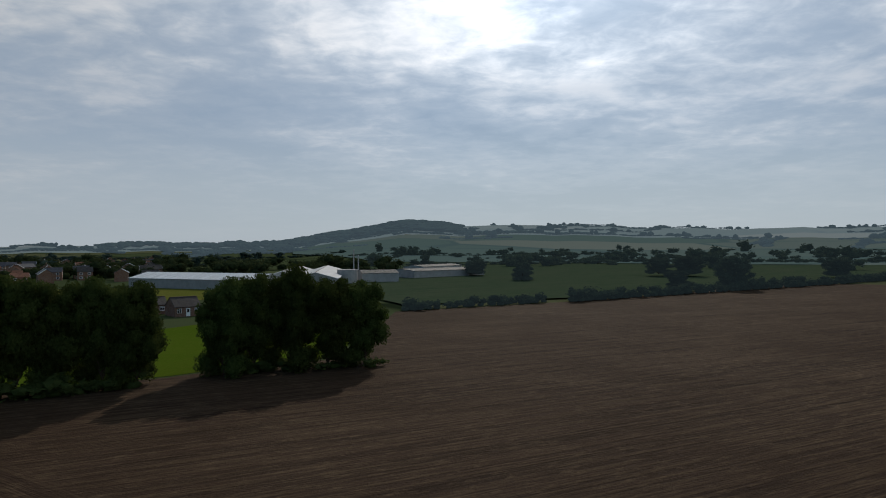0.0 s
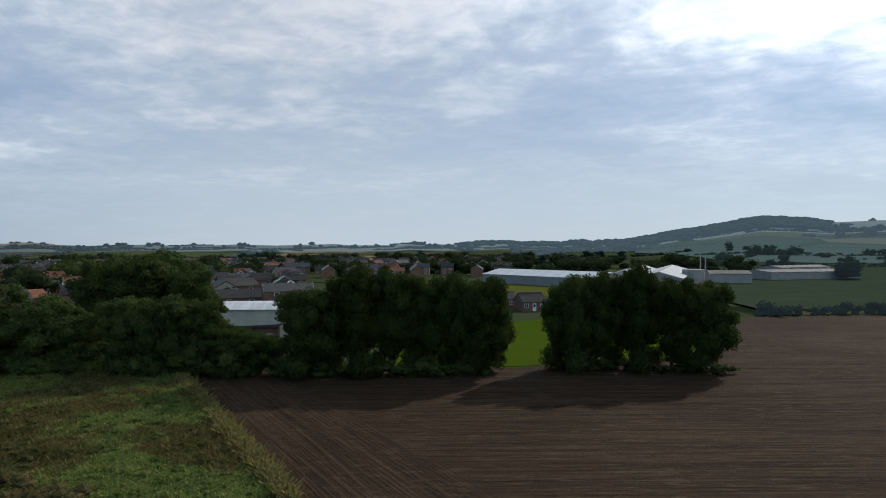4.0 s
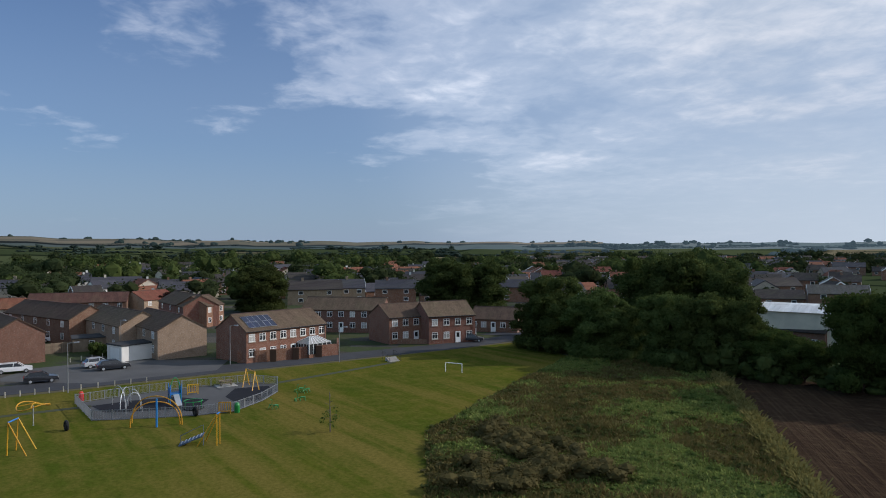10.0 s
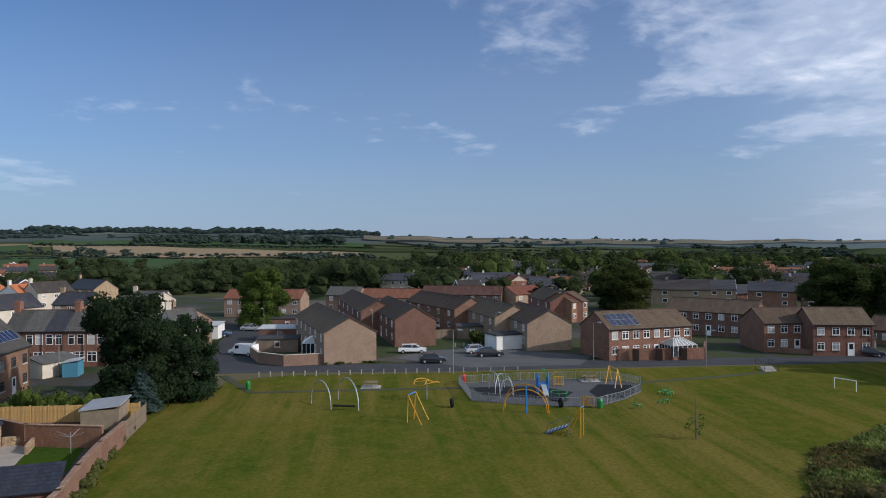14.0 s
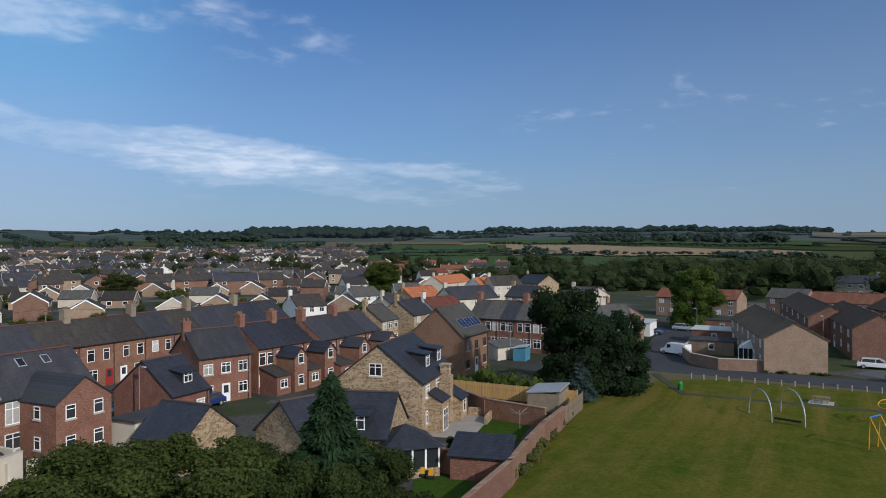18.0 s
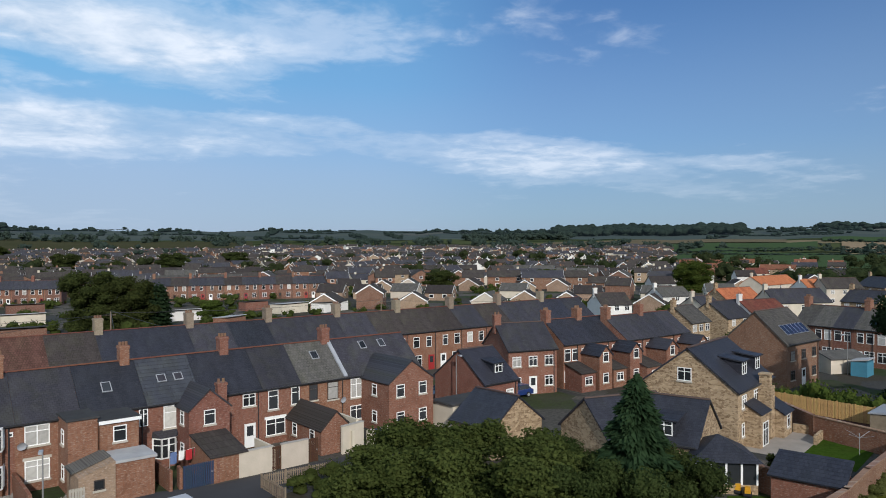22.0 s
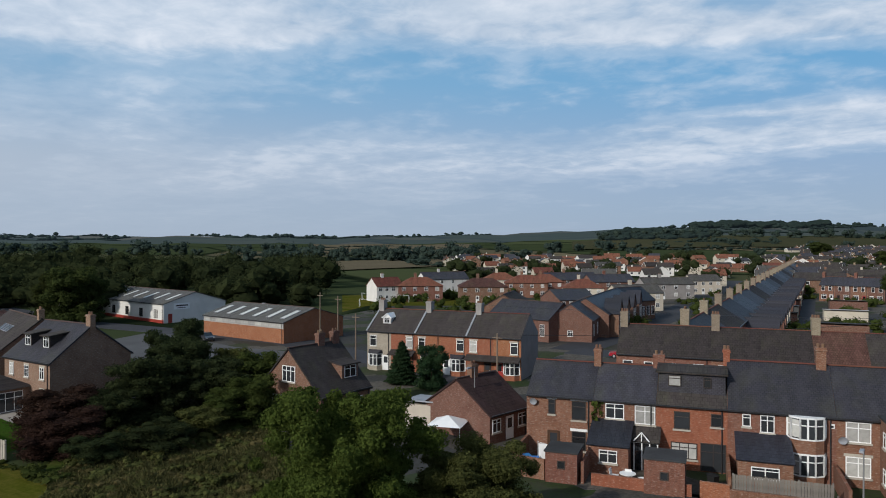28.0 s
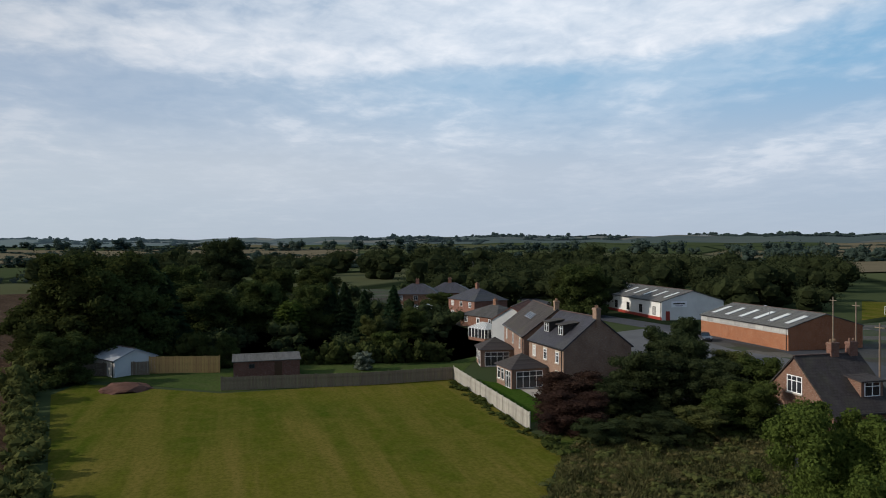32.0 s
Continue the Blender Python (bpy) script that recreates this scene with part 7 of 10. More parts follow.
def wheelie_bin(m, mat, label):
    ob = thing("wheelie_bin", m, label, "bin", "wheelie bins")
    b = Shape().add([(-0.22, -0.25, 0.1), (0.22, -0.25, 0.1), (0.22, 0.2, 0.1), (-0.22, 0.2, 0.1), (-0.29, -0.36, 0.98), (0.29, -0.36, 0.98), (0.29, 0.34, 0.98), (-0.29, 0.34, 0.98)],
                    [(3, 2, 1, 0), (4, 5, 6, 7), (0, 1, 5, 4), (1, 2, 6, 5), (2, 3, 7, 6), (3, 0, 4, 7)])
    part("body", b, mat, ob)
    part("lid", Shape().slab([(-0.3, -0.38, 1.0), (0.3, -0.38, 1.0), (0.3, 0.36, 1.08), (-0.3, 0.36, 1.08)], 0.05), mat, ob)
    for x in (-0.24, 0.24):
        part("wheel", Shape().tube([(x - 0.03, 0.26, 0.1), (x + 0.03, 0.26, 0.1)], 0.1, 10), BLACK, ob)


for s, o, mat in ((0.9, 4.4, BLUE), (1.6, 4.9, BLUE), (0.8, 5.4, BLACK), (13.7, 4.4, BLACK), (36.8, 7.3, BLACK)):
    wheelie_bin(yard(s, o, 0, s * 40 % 50), mat, "wheelie bin standing in a back yard")


def washing(s0, s1, out, cloths):
    a = thing("washing_line", yard((s0 + s1) / 2, out), "washing line with clothes hung out in a yard", "washing line")
    w = s1 - s0
    for x in (-w / 2, w / 2):
        part("pole", Shape().tube([(x, 0, 0), (x, 0, 2.2)], 0.03, 6), STEEL, a)
    part("line", Shape().tube([(-w / 2, 0, 2.15), (0, 0, 2.0), (w / 2, 0, 2.15)], 0.012, 5), WHITE, a)
    for i, (mat, h, wd) in enumerate(cloths):
        x = -w / 2 + w * (i + 0.5) / len(cloths)
        c = Shape().add([(x - wd / 2, -0.02, 2.03), (x, 0.02, 2.03), (x + wd / 2, -0.02, 2.03), (x - wd / 2, 0.05, 2.03 - h), (x, -0.06, 2.0 - h), (x + wd / 2, 0.04, 2.03 - h)], [(0, 1, 4, 3), (1, 2, 5, 4)])
        part("garment", c, mat, a)


CLOTH_RED = plain("red_cloth", (0.35, 0.03, 0.05), 0.9)
CLOTH_BLUE = plain("blue_cloth", (0.12, 0.17, 0.32), 0.9)
washing(31.6, 34.0, 4.4, [(CLOTH_BLUE, 0.9, 0.5), (WHITE, 0.7, 0.4), (CLOTH_RED, 0.8, 0.5), (CLOTH_RED, 0.6, 0.4)])
washing(1.6, 3.2, 4.2, [(WHITE, 1.3, 0.7), (WHITE, 1.1, 0.5)])

# ---- the second terrace and others beyond ----
FAR = terrace((32.6, -79.9), (-74.3, -106.9), 22, 7.8, 5.7, 8.6, [RED_BRICK], [BROWN_TILE, BROWN_TILE, BROWN_TILE, BROWN_TILE, MAROON_TILE, BROWN_TILE, DARK_SLATE, DARK_SLATE, SLATE, DARK_SLATE, SLATE, SLATE, SLATE, BROWN_TILE, BROWN_TILE, BROWN_TILE, SLATE, BROWN_TILE, SLATE, SLATE, DARK_SLATE, SLATE],
              "red brick terraced house in the second row", "houses of the second terrace", 2, STACK_STONE, tall=1.7)
terrace((36.2, -254.3), (18.3, -252.2), 4, 8, 5.2, 7.6, [RED_BRICK, BROWN_BRICK], [SLATE], "red brick terraced house across the gardens", "houses of the third terrace", 2)
terrace((-7.6, -252.0), (-63.7, -246.1), 10, 8, 5.2, 7.6, [RED_BRICK, BROWN_BRICK], [SLATE, BROWN_TILE, SLATE], "red brick terraced house across the gardens", "houses of the third terrace", 2)
for i, (ob, L) in enumerate(terrace((28.5, -90.5), (75.5, -432.3), 22, 8, 5.4, 8.0, [RED_BRICK], [SLATE, BROWN_TILE, SLATE, DARK_SLATE], "brick terraced house along the long street", "houses along the long street", 1, STACK_STONE, tall=2.0)):
    for u in (-L * 0.27, L * 0.23) if 1 < i < 16 else ():
        offshoot(ob, side_pose("front", L, 8, u, 0), 3.4, 5.0, 4.3, 5.7, (RED_BRICK, RENDER, BROWN_BRICK)[i % 3], (SLATE, DARK_SLATE)[i % 2], 0, floors=0)


def yard_shed(at, turn, w, d, h, wall, roof, label="brick outbuilding with a flat roof in a back yard"):
    ob = thing("outbuilding", pose(at[0], at[1], 0, 0, 0, turn), label, "shed", "outbuildings of the back lanes")
    part("wall", Shape().box(-w / 2, -d / 2, -0.1, w / 2, d / 2, h), wall, ob)
    part("roof", Shape().slab([(-w / 2 - 0.15, -d / 2 - 0.15, h + 0.1), (w / 2 + 0.15, -d / 2 - 0.15, h + 0.1), (w / 2 + 0.15, d / 2 + 0.15, h + 0.45), (-w / 2 - 0.15, d / 2 + 0.15, h + 0.45)], 0.12), roof, ob)
    window(ob, pose(0, -d / 2 - 0.003, 0.9), 0.9, 1.0, 1)
    return ob


LANE_A, LANE_B = (31.8, -172.2), (63.2, -379.7)
for i in range(16):
    t = i / 15
    yard_shed((LANE_A[0] + (LANE_B[0] - LANE_A[0]) * t, LANE_A[1] + (LANE_B[1] - LANE_A[1]) * t), 10, 4.5, 5.0, 2.6 + 0.5 * (i % 3), (RED_BRICK, RENDER, BROWN_BRICK)[i % 3], (FELT, PALE_FELT, SLATE, FELT)[i % 4])
LANE_C, LANE_D = (19.2, -157.7), (25.6, -222.6)
for i in range(3):
    t = i / 2
    yard_shed((LANE_C[0] + (LANE_D[0] - LANE_C[0]) * t, LANE_C[1] + (LANE_D[1] - LANE_C[1]) * t), 12, 9, 4.5, 2.3, (BROWN_BRICK, RENDER)[i % 2], (FELT, PALE_FELT, CORRUGATED)[i % 3])
for i, (at, w, d) in enumerate((((-13.2, -184.2), 8, 4), ((-32.4, -203.9), 7, 4), ((-40.0, -192.1), 9, 5), ((-51.3, -192.0), 10, 5), ((-20.5, -161.6), 6, 4))):
    yard_shed(at, 12 + 8 * i, w, d, 2.4, (WHITE_RENDER, RED_BRICK, RENDER)[i % 3], (PALE_FELT, FELT)[i % 2])

# ---- terrace with bay windows beside the main road ----
BAYS = terrace((70.1, -79.5), (47.7, -84.8), 6, 8.2, 5.6, 8.4, [ASHLAR, ORANGE_BRICK, ORANGE_BRICK, ORANGE_BRICK, ORANGE_BRICK, ORANGE_BRICK], [BROWN_TILE], "orange-red brick terraced house with bay window", "terrace beside the main road", 2, GREY_RENDER, close=True, bays=True)
for i, (ob, L) in enumerate(BAYS):
    if i in (0, 2, 3, 5):
        bay(ob, side_pose("front", L, 8.2, (-0.6, 0, 0, 0.6, 0, 0.6)[i], 0), 2.2, 0.7, 1, True, ORANGE_BRICK if i else ASHLAR)
    if i in (1, 4, 5):
        part("canopy", Shape().slab([(-L / 2, -5.4, 2.5), (L / 2, -5.4, 2.5), (L / 2, -4.1, 3.1), (-L / 2, -4.1, 3.1)], 0.1), BROWN_TILE, ob)
dormer(BAYS[0][0], BAYS[0][1], 8.2, 5.6, 8.4, "front", 0.6, 6.5, 1.3, 1.0, WHITE_RENDER, WHITE, True)
part("end_render", Shape().add([(0, -4.1, 0), (0, 4.1, 0), (0, 4.1, 5.6), (0, 0, 8.4), (0, -4.1, 5.6)], [(0, 1, 2, 3, 4)]), GREY_RENDER, BAYS[-1][0], "grey rendered gable", at=pose(BAYS[-1][1] / 2 + 0.006, 0, 0))
# ---- stone houses and brick houses beside the lane ----
STONE_HOUSE = house((-46.5, -49.6), (-55.6, -53.9), 8.8, 5.2, 8.6, STONE, DARK_SLATE, "honey-coloured rubble stone house with dark slate roof and dormers", front=3, back=3, doors=0)
M, LS = frame_of((-46.5, -49.6), (-55.6, -53.9))
for u in (-0.5, 3.4):
    dormer(STONE_HOUSE, LS, 8.8, 5.2, 8.6, "front", u, 5.9, 1.6, 1.4)
window(STONE_HOUSE, side_pose("start", LS, 8.8, 0.3, 5.6), 1.3, 1.2, 2)
part("stone_stack", Shape().box(0.5, -5.6, -0.1, 1.6, -4.41, 4.9).box(0.62, -5.4, 4.9, 1.48, -4.5, 5.9).box(0.52, -5.5, 5.9, 1.58, -4.42, 6.05), STONE, STONE_HOUSE, "narrow external stone chimney breast")
STONE_PORCH = part("side_wing", Shape().add([(1.6, -6.4, -0.1), (4.3, -6.4, -0.1), (4.3, -4.41, -0.1), (1.6, -4.41, -0.1), (1.6, -6.4, 2.3), (4.3, -6.4, 2.3), (4.3, -4.41, 3.5), (1.6, -4.41, 3.5)],
                                             [(3, 2, 1, 0), (4, 5, 6, 7), (0, 1, 5, 4), (1, 2, 6, 5), (2, 3, 7, 6), (3, 0, 4, 7)]), STONE, STONE_HOUSE, "low stone side wing")
part("wing_roof", Shape().slab([(1.5, -6.6, 2.28), (4.45, -6.6, 2.28), (4.45, -4.41, 3.6), (1.5, -4.41, 3.6)], 0.1), DARK_SLATE, STONE_PORCH)
window(STONE_HOUSE, pose(3.0, -6.404, 0.9), 0.9, 1.2, 1)
part("patio_wall", Shape().box(1.2, -9.2, -0.1, 4.8, -8.95, 0.9).box(4.55, -8.95, -0.1, 4.8, -6.4, 0.9), STONE, STONE_HOUSE, "low stone patio wall")
part("patio_paving", Shape().box(-4.6, -8.95, 0.05, 4.55, -4.42, 0.09), PAVING, STONE_HOUSE)
lean_to(STONE_HOUSE, pose(-2.0, -4.41, 0), 2.6, 1.4, 3.9, 3.0, STONE, DARK_SLATE, 0)
window(STONE_HOUSE, pose(-2.0, -5.816, 0.15), 1.5, 2.1, 2, sill=False)
WING = house((-33.2, -46.7), (-39.9, -46.3), 7.6, 3.0, 5.8, STONE, DARK_SLATE, "low rubble stone wing with a dark slate roof", floors=1, front=3, back=3, doors=0)
WING2 = house((-39.3, -45.9), (-41.6, -42.1), 7.0, 3.0, 5.8, STONE, DARK_SLATE, "stone cottage wing with white dormer", floors=1, front=2, back=2, doors=0)
M2, LW2 = frame_of((-39.3, -45.9), (-41.6, -42.1))
dormer(WING2, LW2, 7.0, 3.0, 5.8, "front", -0.3, 3.3, 1.8, 1.3)
window(WING2, side_pose("end", LW2, 7.0, 0, 1.0), 1.5, 1.2, 2)
house((-29.2, -57.9), (-30.7, -53.0), 6.2, 2.7, 5.0, STONE, DARK_SLATE, "small stone garage with a dark slate roof", name="garage", category="garage", floors=1, front=0, back=0, doors=0)
DORM = house((-33.6, -71.0), (-38.5, -72.5), 8.2, 3.2, 6.4, RED_BRICK, DARK_SLATE, "red brick coach house with a blue-black roof and small dormer", floors=1, front=2, back=2, doors=0)
M3, L3D = frame_of((-33.6, -71.0), (-38.5, -72.5))
dormer(DORM, L3D, 8.2, 3.2, 6.4, "front", 0.4, 3.9, 1.6, 1.2)
MID = house((-41.6, -77.3), (-48.1, -76.9), 7.4, 5.5, 8.3, RED_BRICK, SLATE, "red brick house with white french doors and slate roof", front=3, back=3, stacks=(-0.47,))
house((-56.6, -84.0), (-54.4, -75.9), 5.0, 4.4, 5.9, RED_BRICK, DARK_SLATE, "two-storey brick rear wing with dark roof", front=1, back=1, doors=0, ends=2)
for a, b, n, roof in (((-49.1, -78.2), (-59.9, -79.9), 4, DARK_SLATE), ((-58.7, -78.3), (-72.7, -81.8), 4, SLATE)):
    for i, (ob, L) in enumerate(terrace(a, b, n, 7.6, 5.6, 8.3, [RED_BRICK], [roof], "red brick terraced house with a dark roof", "terrace behind the stone house", 2)):
        if i % 2:
            offshoot(ob, side_pose("front", L, 7.6, 0, 0), min(2.6, L * 0.8), 3.2, 4.4, 5.5, RED_BRICK, roof, 0, floors=2, ends_win=1)
        else:
            lean_to(ob, side_pose("front", L, 7.6, 0, 0), L * 0.85, 3.0, 3.2, 2.3, RED_BRICK, BROWN_TILE, 1, (1.2, 1.0))
yard_shed((-71.0, -84.9), 20, 7, 5, 2.6, RED_BRICK, BROWN_TILE, "brick outbuilding with a dark tiled roof")
yard_shed((-78.7, -94.2), 20, 5, 4, 4.6, RED_BRICK, FELT, "brick extension with a flat roof")
yard_shed((-59.2, -77.7), 20, 6, 4, 2.5, RED_BRICK, SLATE, "brick garden room with a dark roof")
SUN_ROOM = thing("sun_room", pose(*(-40.4, -40.0), 0, 0, 0, -30), "stone sun room with white windows and hipped slate roof", "sun room")
part("wall", Shape().box(-2.2, -2.2, -0.1, 2.2, 2.2, 0.7), STONE, SUN_ROOM)
part("glazing", Shape().box(-2.1, -2.1, 0.7, 2.1, 2.1, 2.3), PANE, SUN_ROOM)
SF = Shape()
for k in range(5):
    x = -2.15 + 4.3 * k / 4
    SF.box(x - 0.07, -2.2, 0.7, x + 0.07, -2.08, 2.3).box(x - 0.07, 2.08, 0.7, x + 0.07, 2.2, 2.3).box(-2.2, x - 0.07, 0.7, -2.08, x + 0.07, 2.3).box(2.08, x - 0.07, 0.7, 2.2, x + 0.07, 2.3)
part("window_frame", SF, UPVC, SUN_ROOM)
part("roof", hip_roof(4.4, 4.4, 2.45, 3.8), DARK_SLATE, SUN_ROOM)
LEAN = thing("garden_store", pose(*(-47.6, -37.4), 0, 0, 0, -2), "garden store with a single slope of dark slates", "shed")
M4, L4S = frame_of((-42.5, -36.5), (-44.5, -32.5))
LEAN.matrix_basis = M4
part("wall", Shape().box(-L4S / 2, -1.6, -0.1, L4S / 2, 1.3, 1.9), RED_BRICK, LEAN)
part("roof", Shape().slab([(-L4S / 2 - 0.2, -1.9, 1.95), (L4S / 2 + 0.2, -1.9, 1.95), (L4S / 2 + 0.2, 1.4, 3.0), (-L4S / 2 - 0.2, 1.4, 3.0)], 0.12), DARK_SLATE, LEAN)

# gardens beside the park
wall_run("park_wall", [(-33.9, -28.6), (-42.7, -31.3), (-47.9, -33.5), (-53.8, -35.7), (-60.3, -37.6)], 2.0, 0.3, BROWN_BRICK, "tall weathered brick wall along the park", coping=PINK_BRICK)
fence("park_fence", [(-60.6, -37.8), (-68.4, -40.2)], 1.9, "dark brown timber fence at the wall's end", TIMBER)
wall_run("garden_wall", [(-60.5, -51.2), (-58.4, -46.0), (-58.7, -38.8)], 2.0, 0.3, RED_BRICK, "patched red brick garden wall", coping=PINK_BRICK)
wall_run("inner_garden_wall", [(-41.6, -39.8), (-42.1, -36.3)], 1.9, 0.3, RED_BRICK, "red brick wall between two gardens", coping=PINK_BRICK)
fence("timber_fence", [(-64.9, -56.8), (-67.0, -48.1), (-69.1, -41.3)], 1.8, "new yellow-brown timber fence", NEW_TIMBER)
sheet("garden_lawn", [(-50.9, -43.0), (-59.6, -46.9), (-60.7, -41.3), (-52.3, -37.5)], 0.05, GARDEN, "bright green garden lawn", "lawn")
sheet("lower_garden_lawn", [(-39.1, -37.8), (-42.9, -35.7), (-40.5, -33.0), (-37.0, -31.8), (-34.7, -33.9)], 0.05, GARDEN, "green garden lawn with toys", "lawn")
sheet("garden_path", [(-50.1, -43.7), (-59.3, -47.9), (-59.6, -46.9), (-50.9, -43.0)], 0.055, PAVING, "pale paved garden path", "path")
sheet("bare_plot", [(-67.1, -58.5), (-72.1, -44.0), (-64.8, -42.3), (-62.8, -48.9)], 0.05, plain("bare_soil", (0.075, 0.04, 0.03), 0.95, 3.0, 0.3, 0.3, 0.5, world=True), "bare dark soil behind the timber fence", "ground")
clumps("garden_hedge", hedge_line((-68.0, -59.5), (-68.9, -52.0), 0.8, 2.0, 2.9, 31, 0.2) + hedge_line((-68.9, -52.0), (-69.4, -45.2), 0.8, 2.0, 2.7, 32, 0.2), BRIGHT_LEAF, "clipped green garden hedge", 160)
clumps("wall_foot_plants", hedge_line((-47.9, -33.3), (-68.1, -40.9), 1.2, 1.4, 1.1, 33, 0.6) + hedge_line((-40.3, -31.7), (-46.9, -33.2), 0.8, 1.5, 1.3, 34, 0.7), OLIVE_LEAF, "weeds and shrubs at the foot of the wall", 130)
tree("round/1", (-43.7, -37.2), 2.6, 2.4, "rounded green garden bush", LEAF, name="bush", category="bush")
for at, w, d, mat in (((-66.8, -43.6), 5, 3.5, LEAD), ((-82.9, -68.3), 8, 3, WHITE_RENDER), ((-91.8, -64.9), 3, 2, plain("teal_paint", (0.06, 0.20, 0.27), 0.6))):
    yard_shed(at, 20, w, d, 2.0, TIMBER if mat is LEAD else mat, LEAD if mat is LEAD else PALE_FELT, "garden shed with a shallow roof")
GARAGE = thing("garage", pose(*(-92.1, -69.2), 0, 0, 0, 170), "pale sectional garage with a white door", "garage")
part("wall", gable_wall(6.2, 5.2, 2.1, 2.9), RENDER, GARAGE)
part("roof", gable_roof(6.2, 5.2, 2.1, 2.9, 0.2), CORRUGATED, GARAGE)
part("garage_door", Shape().box(-1.2, 2.6, 0.05, 1.2, 2.66, 2.0), WHITE, GARAGE)


def goal(m, w, h, d, mat, label):
    ob = thing("goal", m, label, "goal")
    part("post", Shape().tube([(-w / 2, 0, 0), (-w / 2, 0, h)], 0.05, 8), mat, ob)
    part("post", Shape().tube([(w / 2, 0, 0), (w / 2, 0, h)], 0.05, 8), mat, ob)
    part("crossbar", Shape().tube([(-w / 2, 0, h), (w / 2, 0, h)], 0.05, 8), mat, ob)
    if d:
        for x in (-w / 2, w / 2):
            part("back_stay", Shape().tube([(x, 0, h), (x, d, 0)], 0.03, 6), mat, ob)
    return ob


goal(pose(*(-72.4, -54.4), 0, 0, 0, 170), 2.6, 1.2, 1.0, plain("pale_green_paint", (0.35, 0.6, 0.5), 0.4), "small pale green football goal in a garden")
goal(pose(*(-73.8, -49.3), 0, 0, 0, 170), 3.0, 1.2, 1.0, NEW_TIMBER, "small wooden football goal in a garden")
ROTARY = thing("rotary_clothes_line", pose(*(-56.8, -40.4), 0), "rotary clothes line on the lawn", "clothes line")
part("pole", Shape().tube([(0, 0, 0), (0, 0, 1.9)], 0.03, 6), STEEL, ROTARY)
for k in range(4):
    a = k * math.pi / 2
    part("arm", Shape().tube([(0, 0, 1.5), (1.3 * math.cos(a), 1.3 * math.sin(a), 1.95)], 0.015, 5), STEEL, ROTARY)
for at, mat in (((-40.1, -37.8), YELLOW), ((-40.2, -37.0), YELLOW)):
    toy = thing("toy_digger", pose(*at, 0.05, 0, 0, 40), "small yellow toy digger on the lawn", "toy")
    part("body", Shape().box(-0.35, -0.2, 0.18, 0.25, 0.2, 0.5).box(-0.1, -0.18, 0.5, 0.2, 0.18, 0.75), mat, toy)
    for x in (-0.25, 0.18):
        part("wheel", Shape().tube([(x, -0.26, 0.16), (x, 0.26, 0.16)], 0.16, 10), BLACK, toy)

# houses beyond the gardens
BIG = house((-73.4, -66.4), (-82.1, -68.8), 8.2, 5.6, 9.4, BROWN_BRICK, GREY_TILE, "brown brick house with a dark solar panel on its roof", front=3, back=3, frame_mat=DARK_FRAME)
M5, L5B = frame_of((-73.4, -66.4), (-82.1, -68.8))
solar_array(BIG, L5B, 8.2, 5.6, 9.4, "front", 0.6, 0.35, 6, 1)
RT = terrace((-100.4, -80.5), (-103.1, -65.4), 5, 7.6, 5.5, 8.3, [RED_BRICK], [GREY_TILE, GREY_TILE, SLATE], "red brick terraced house behind the gardens", "terrace behind the gardens", 3)
solar_array(RT[4][0], RT[4][1], 7.6, 5.5, 8.3, "front", 0, 0.5, 5, 2)
house((-113.9, -63.3), (-117.3, -59.9), 8, 5.0, 7.5, RENDER, GREY_TILE, "pale rendered house beside the estate road", stacks=(-0.4,))
OLD = "old houses with red and slate roofs"
for a, b, w, e, r, wall, roof in (((-129.5, -129.0), (-140.6, -128.9), 8, 4.8, 7.5, STONE, ORANGE_TILE), ((-186.9, -170.7), (-210.1, -176.6), 8, 4.8, 7.5, RENDER, ORANGE_TILE),
                                  ((-186.0, -151.5), (-193.3, -150.1), 8, 4.8, 7.5, WHITE_RENDER, ORANGE_TILE), ((-105.4, -99.1), (-114.7, -99.1), 8, 4.8, 7.5, WHITE_RENDER, RED_TILE),
                                  ((-97.3, -98.6), (-108.1, -101.0), 8, 4.8, 7.5, STONE, SLATE), ((-130.5, -115.5), (-144.1, -112.2), 8, 5.2, 8, RENDER, SLATE),
                                  ((-187.3, -145.9), (-197.3, -141.7), 8, 5.2, 8, RENDER, BROWN_TILE), ((-212.0, -147.4), (-204.9, -133.5), 8, 5.2, 8, STONE, SLATE),
                                  ((-153.8, -111.4), (-154.5, -103.2), 8, 5, 7.5, STONE, SLATE), ((-84.9, -94.0), (-90.5, -95.5), 7, 5, 7.5, STONE, GREY_TILE),
                                  ((-115.3, -121.7), (-120.8, -121.8), 7, 4.4, 6.5, RENDER, SLATE), ((-168.1, -101.6), (-169.1, -93.2), 9, 4.5, 7, RENDER, GREY_TILE),
                                  ((-98.1, -134.3), (-105.3, -132.7), 8, 4.6, 7, WHITE_RENDER, BROWN_TILE), ((-131.1, -152.4), (-140.1, -151.4), 8, 4.2, 6.5, WHITE_RENDER, GREY_TILE)):
    house(a, b, w, e, r, wall, roof, "old village house of pale walls under a tiled roof", group=OLD, front=3, back=3, stacks=(-0.48,), detail=False)

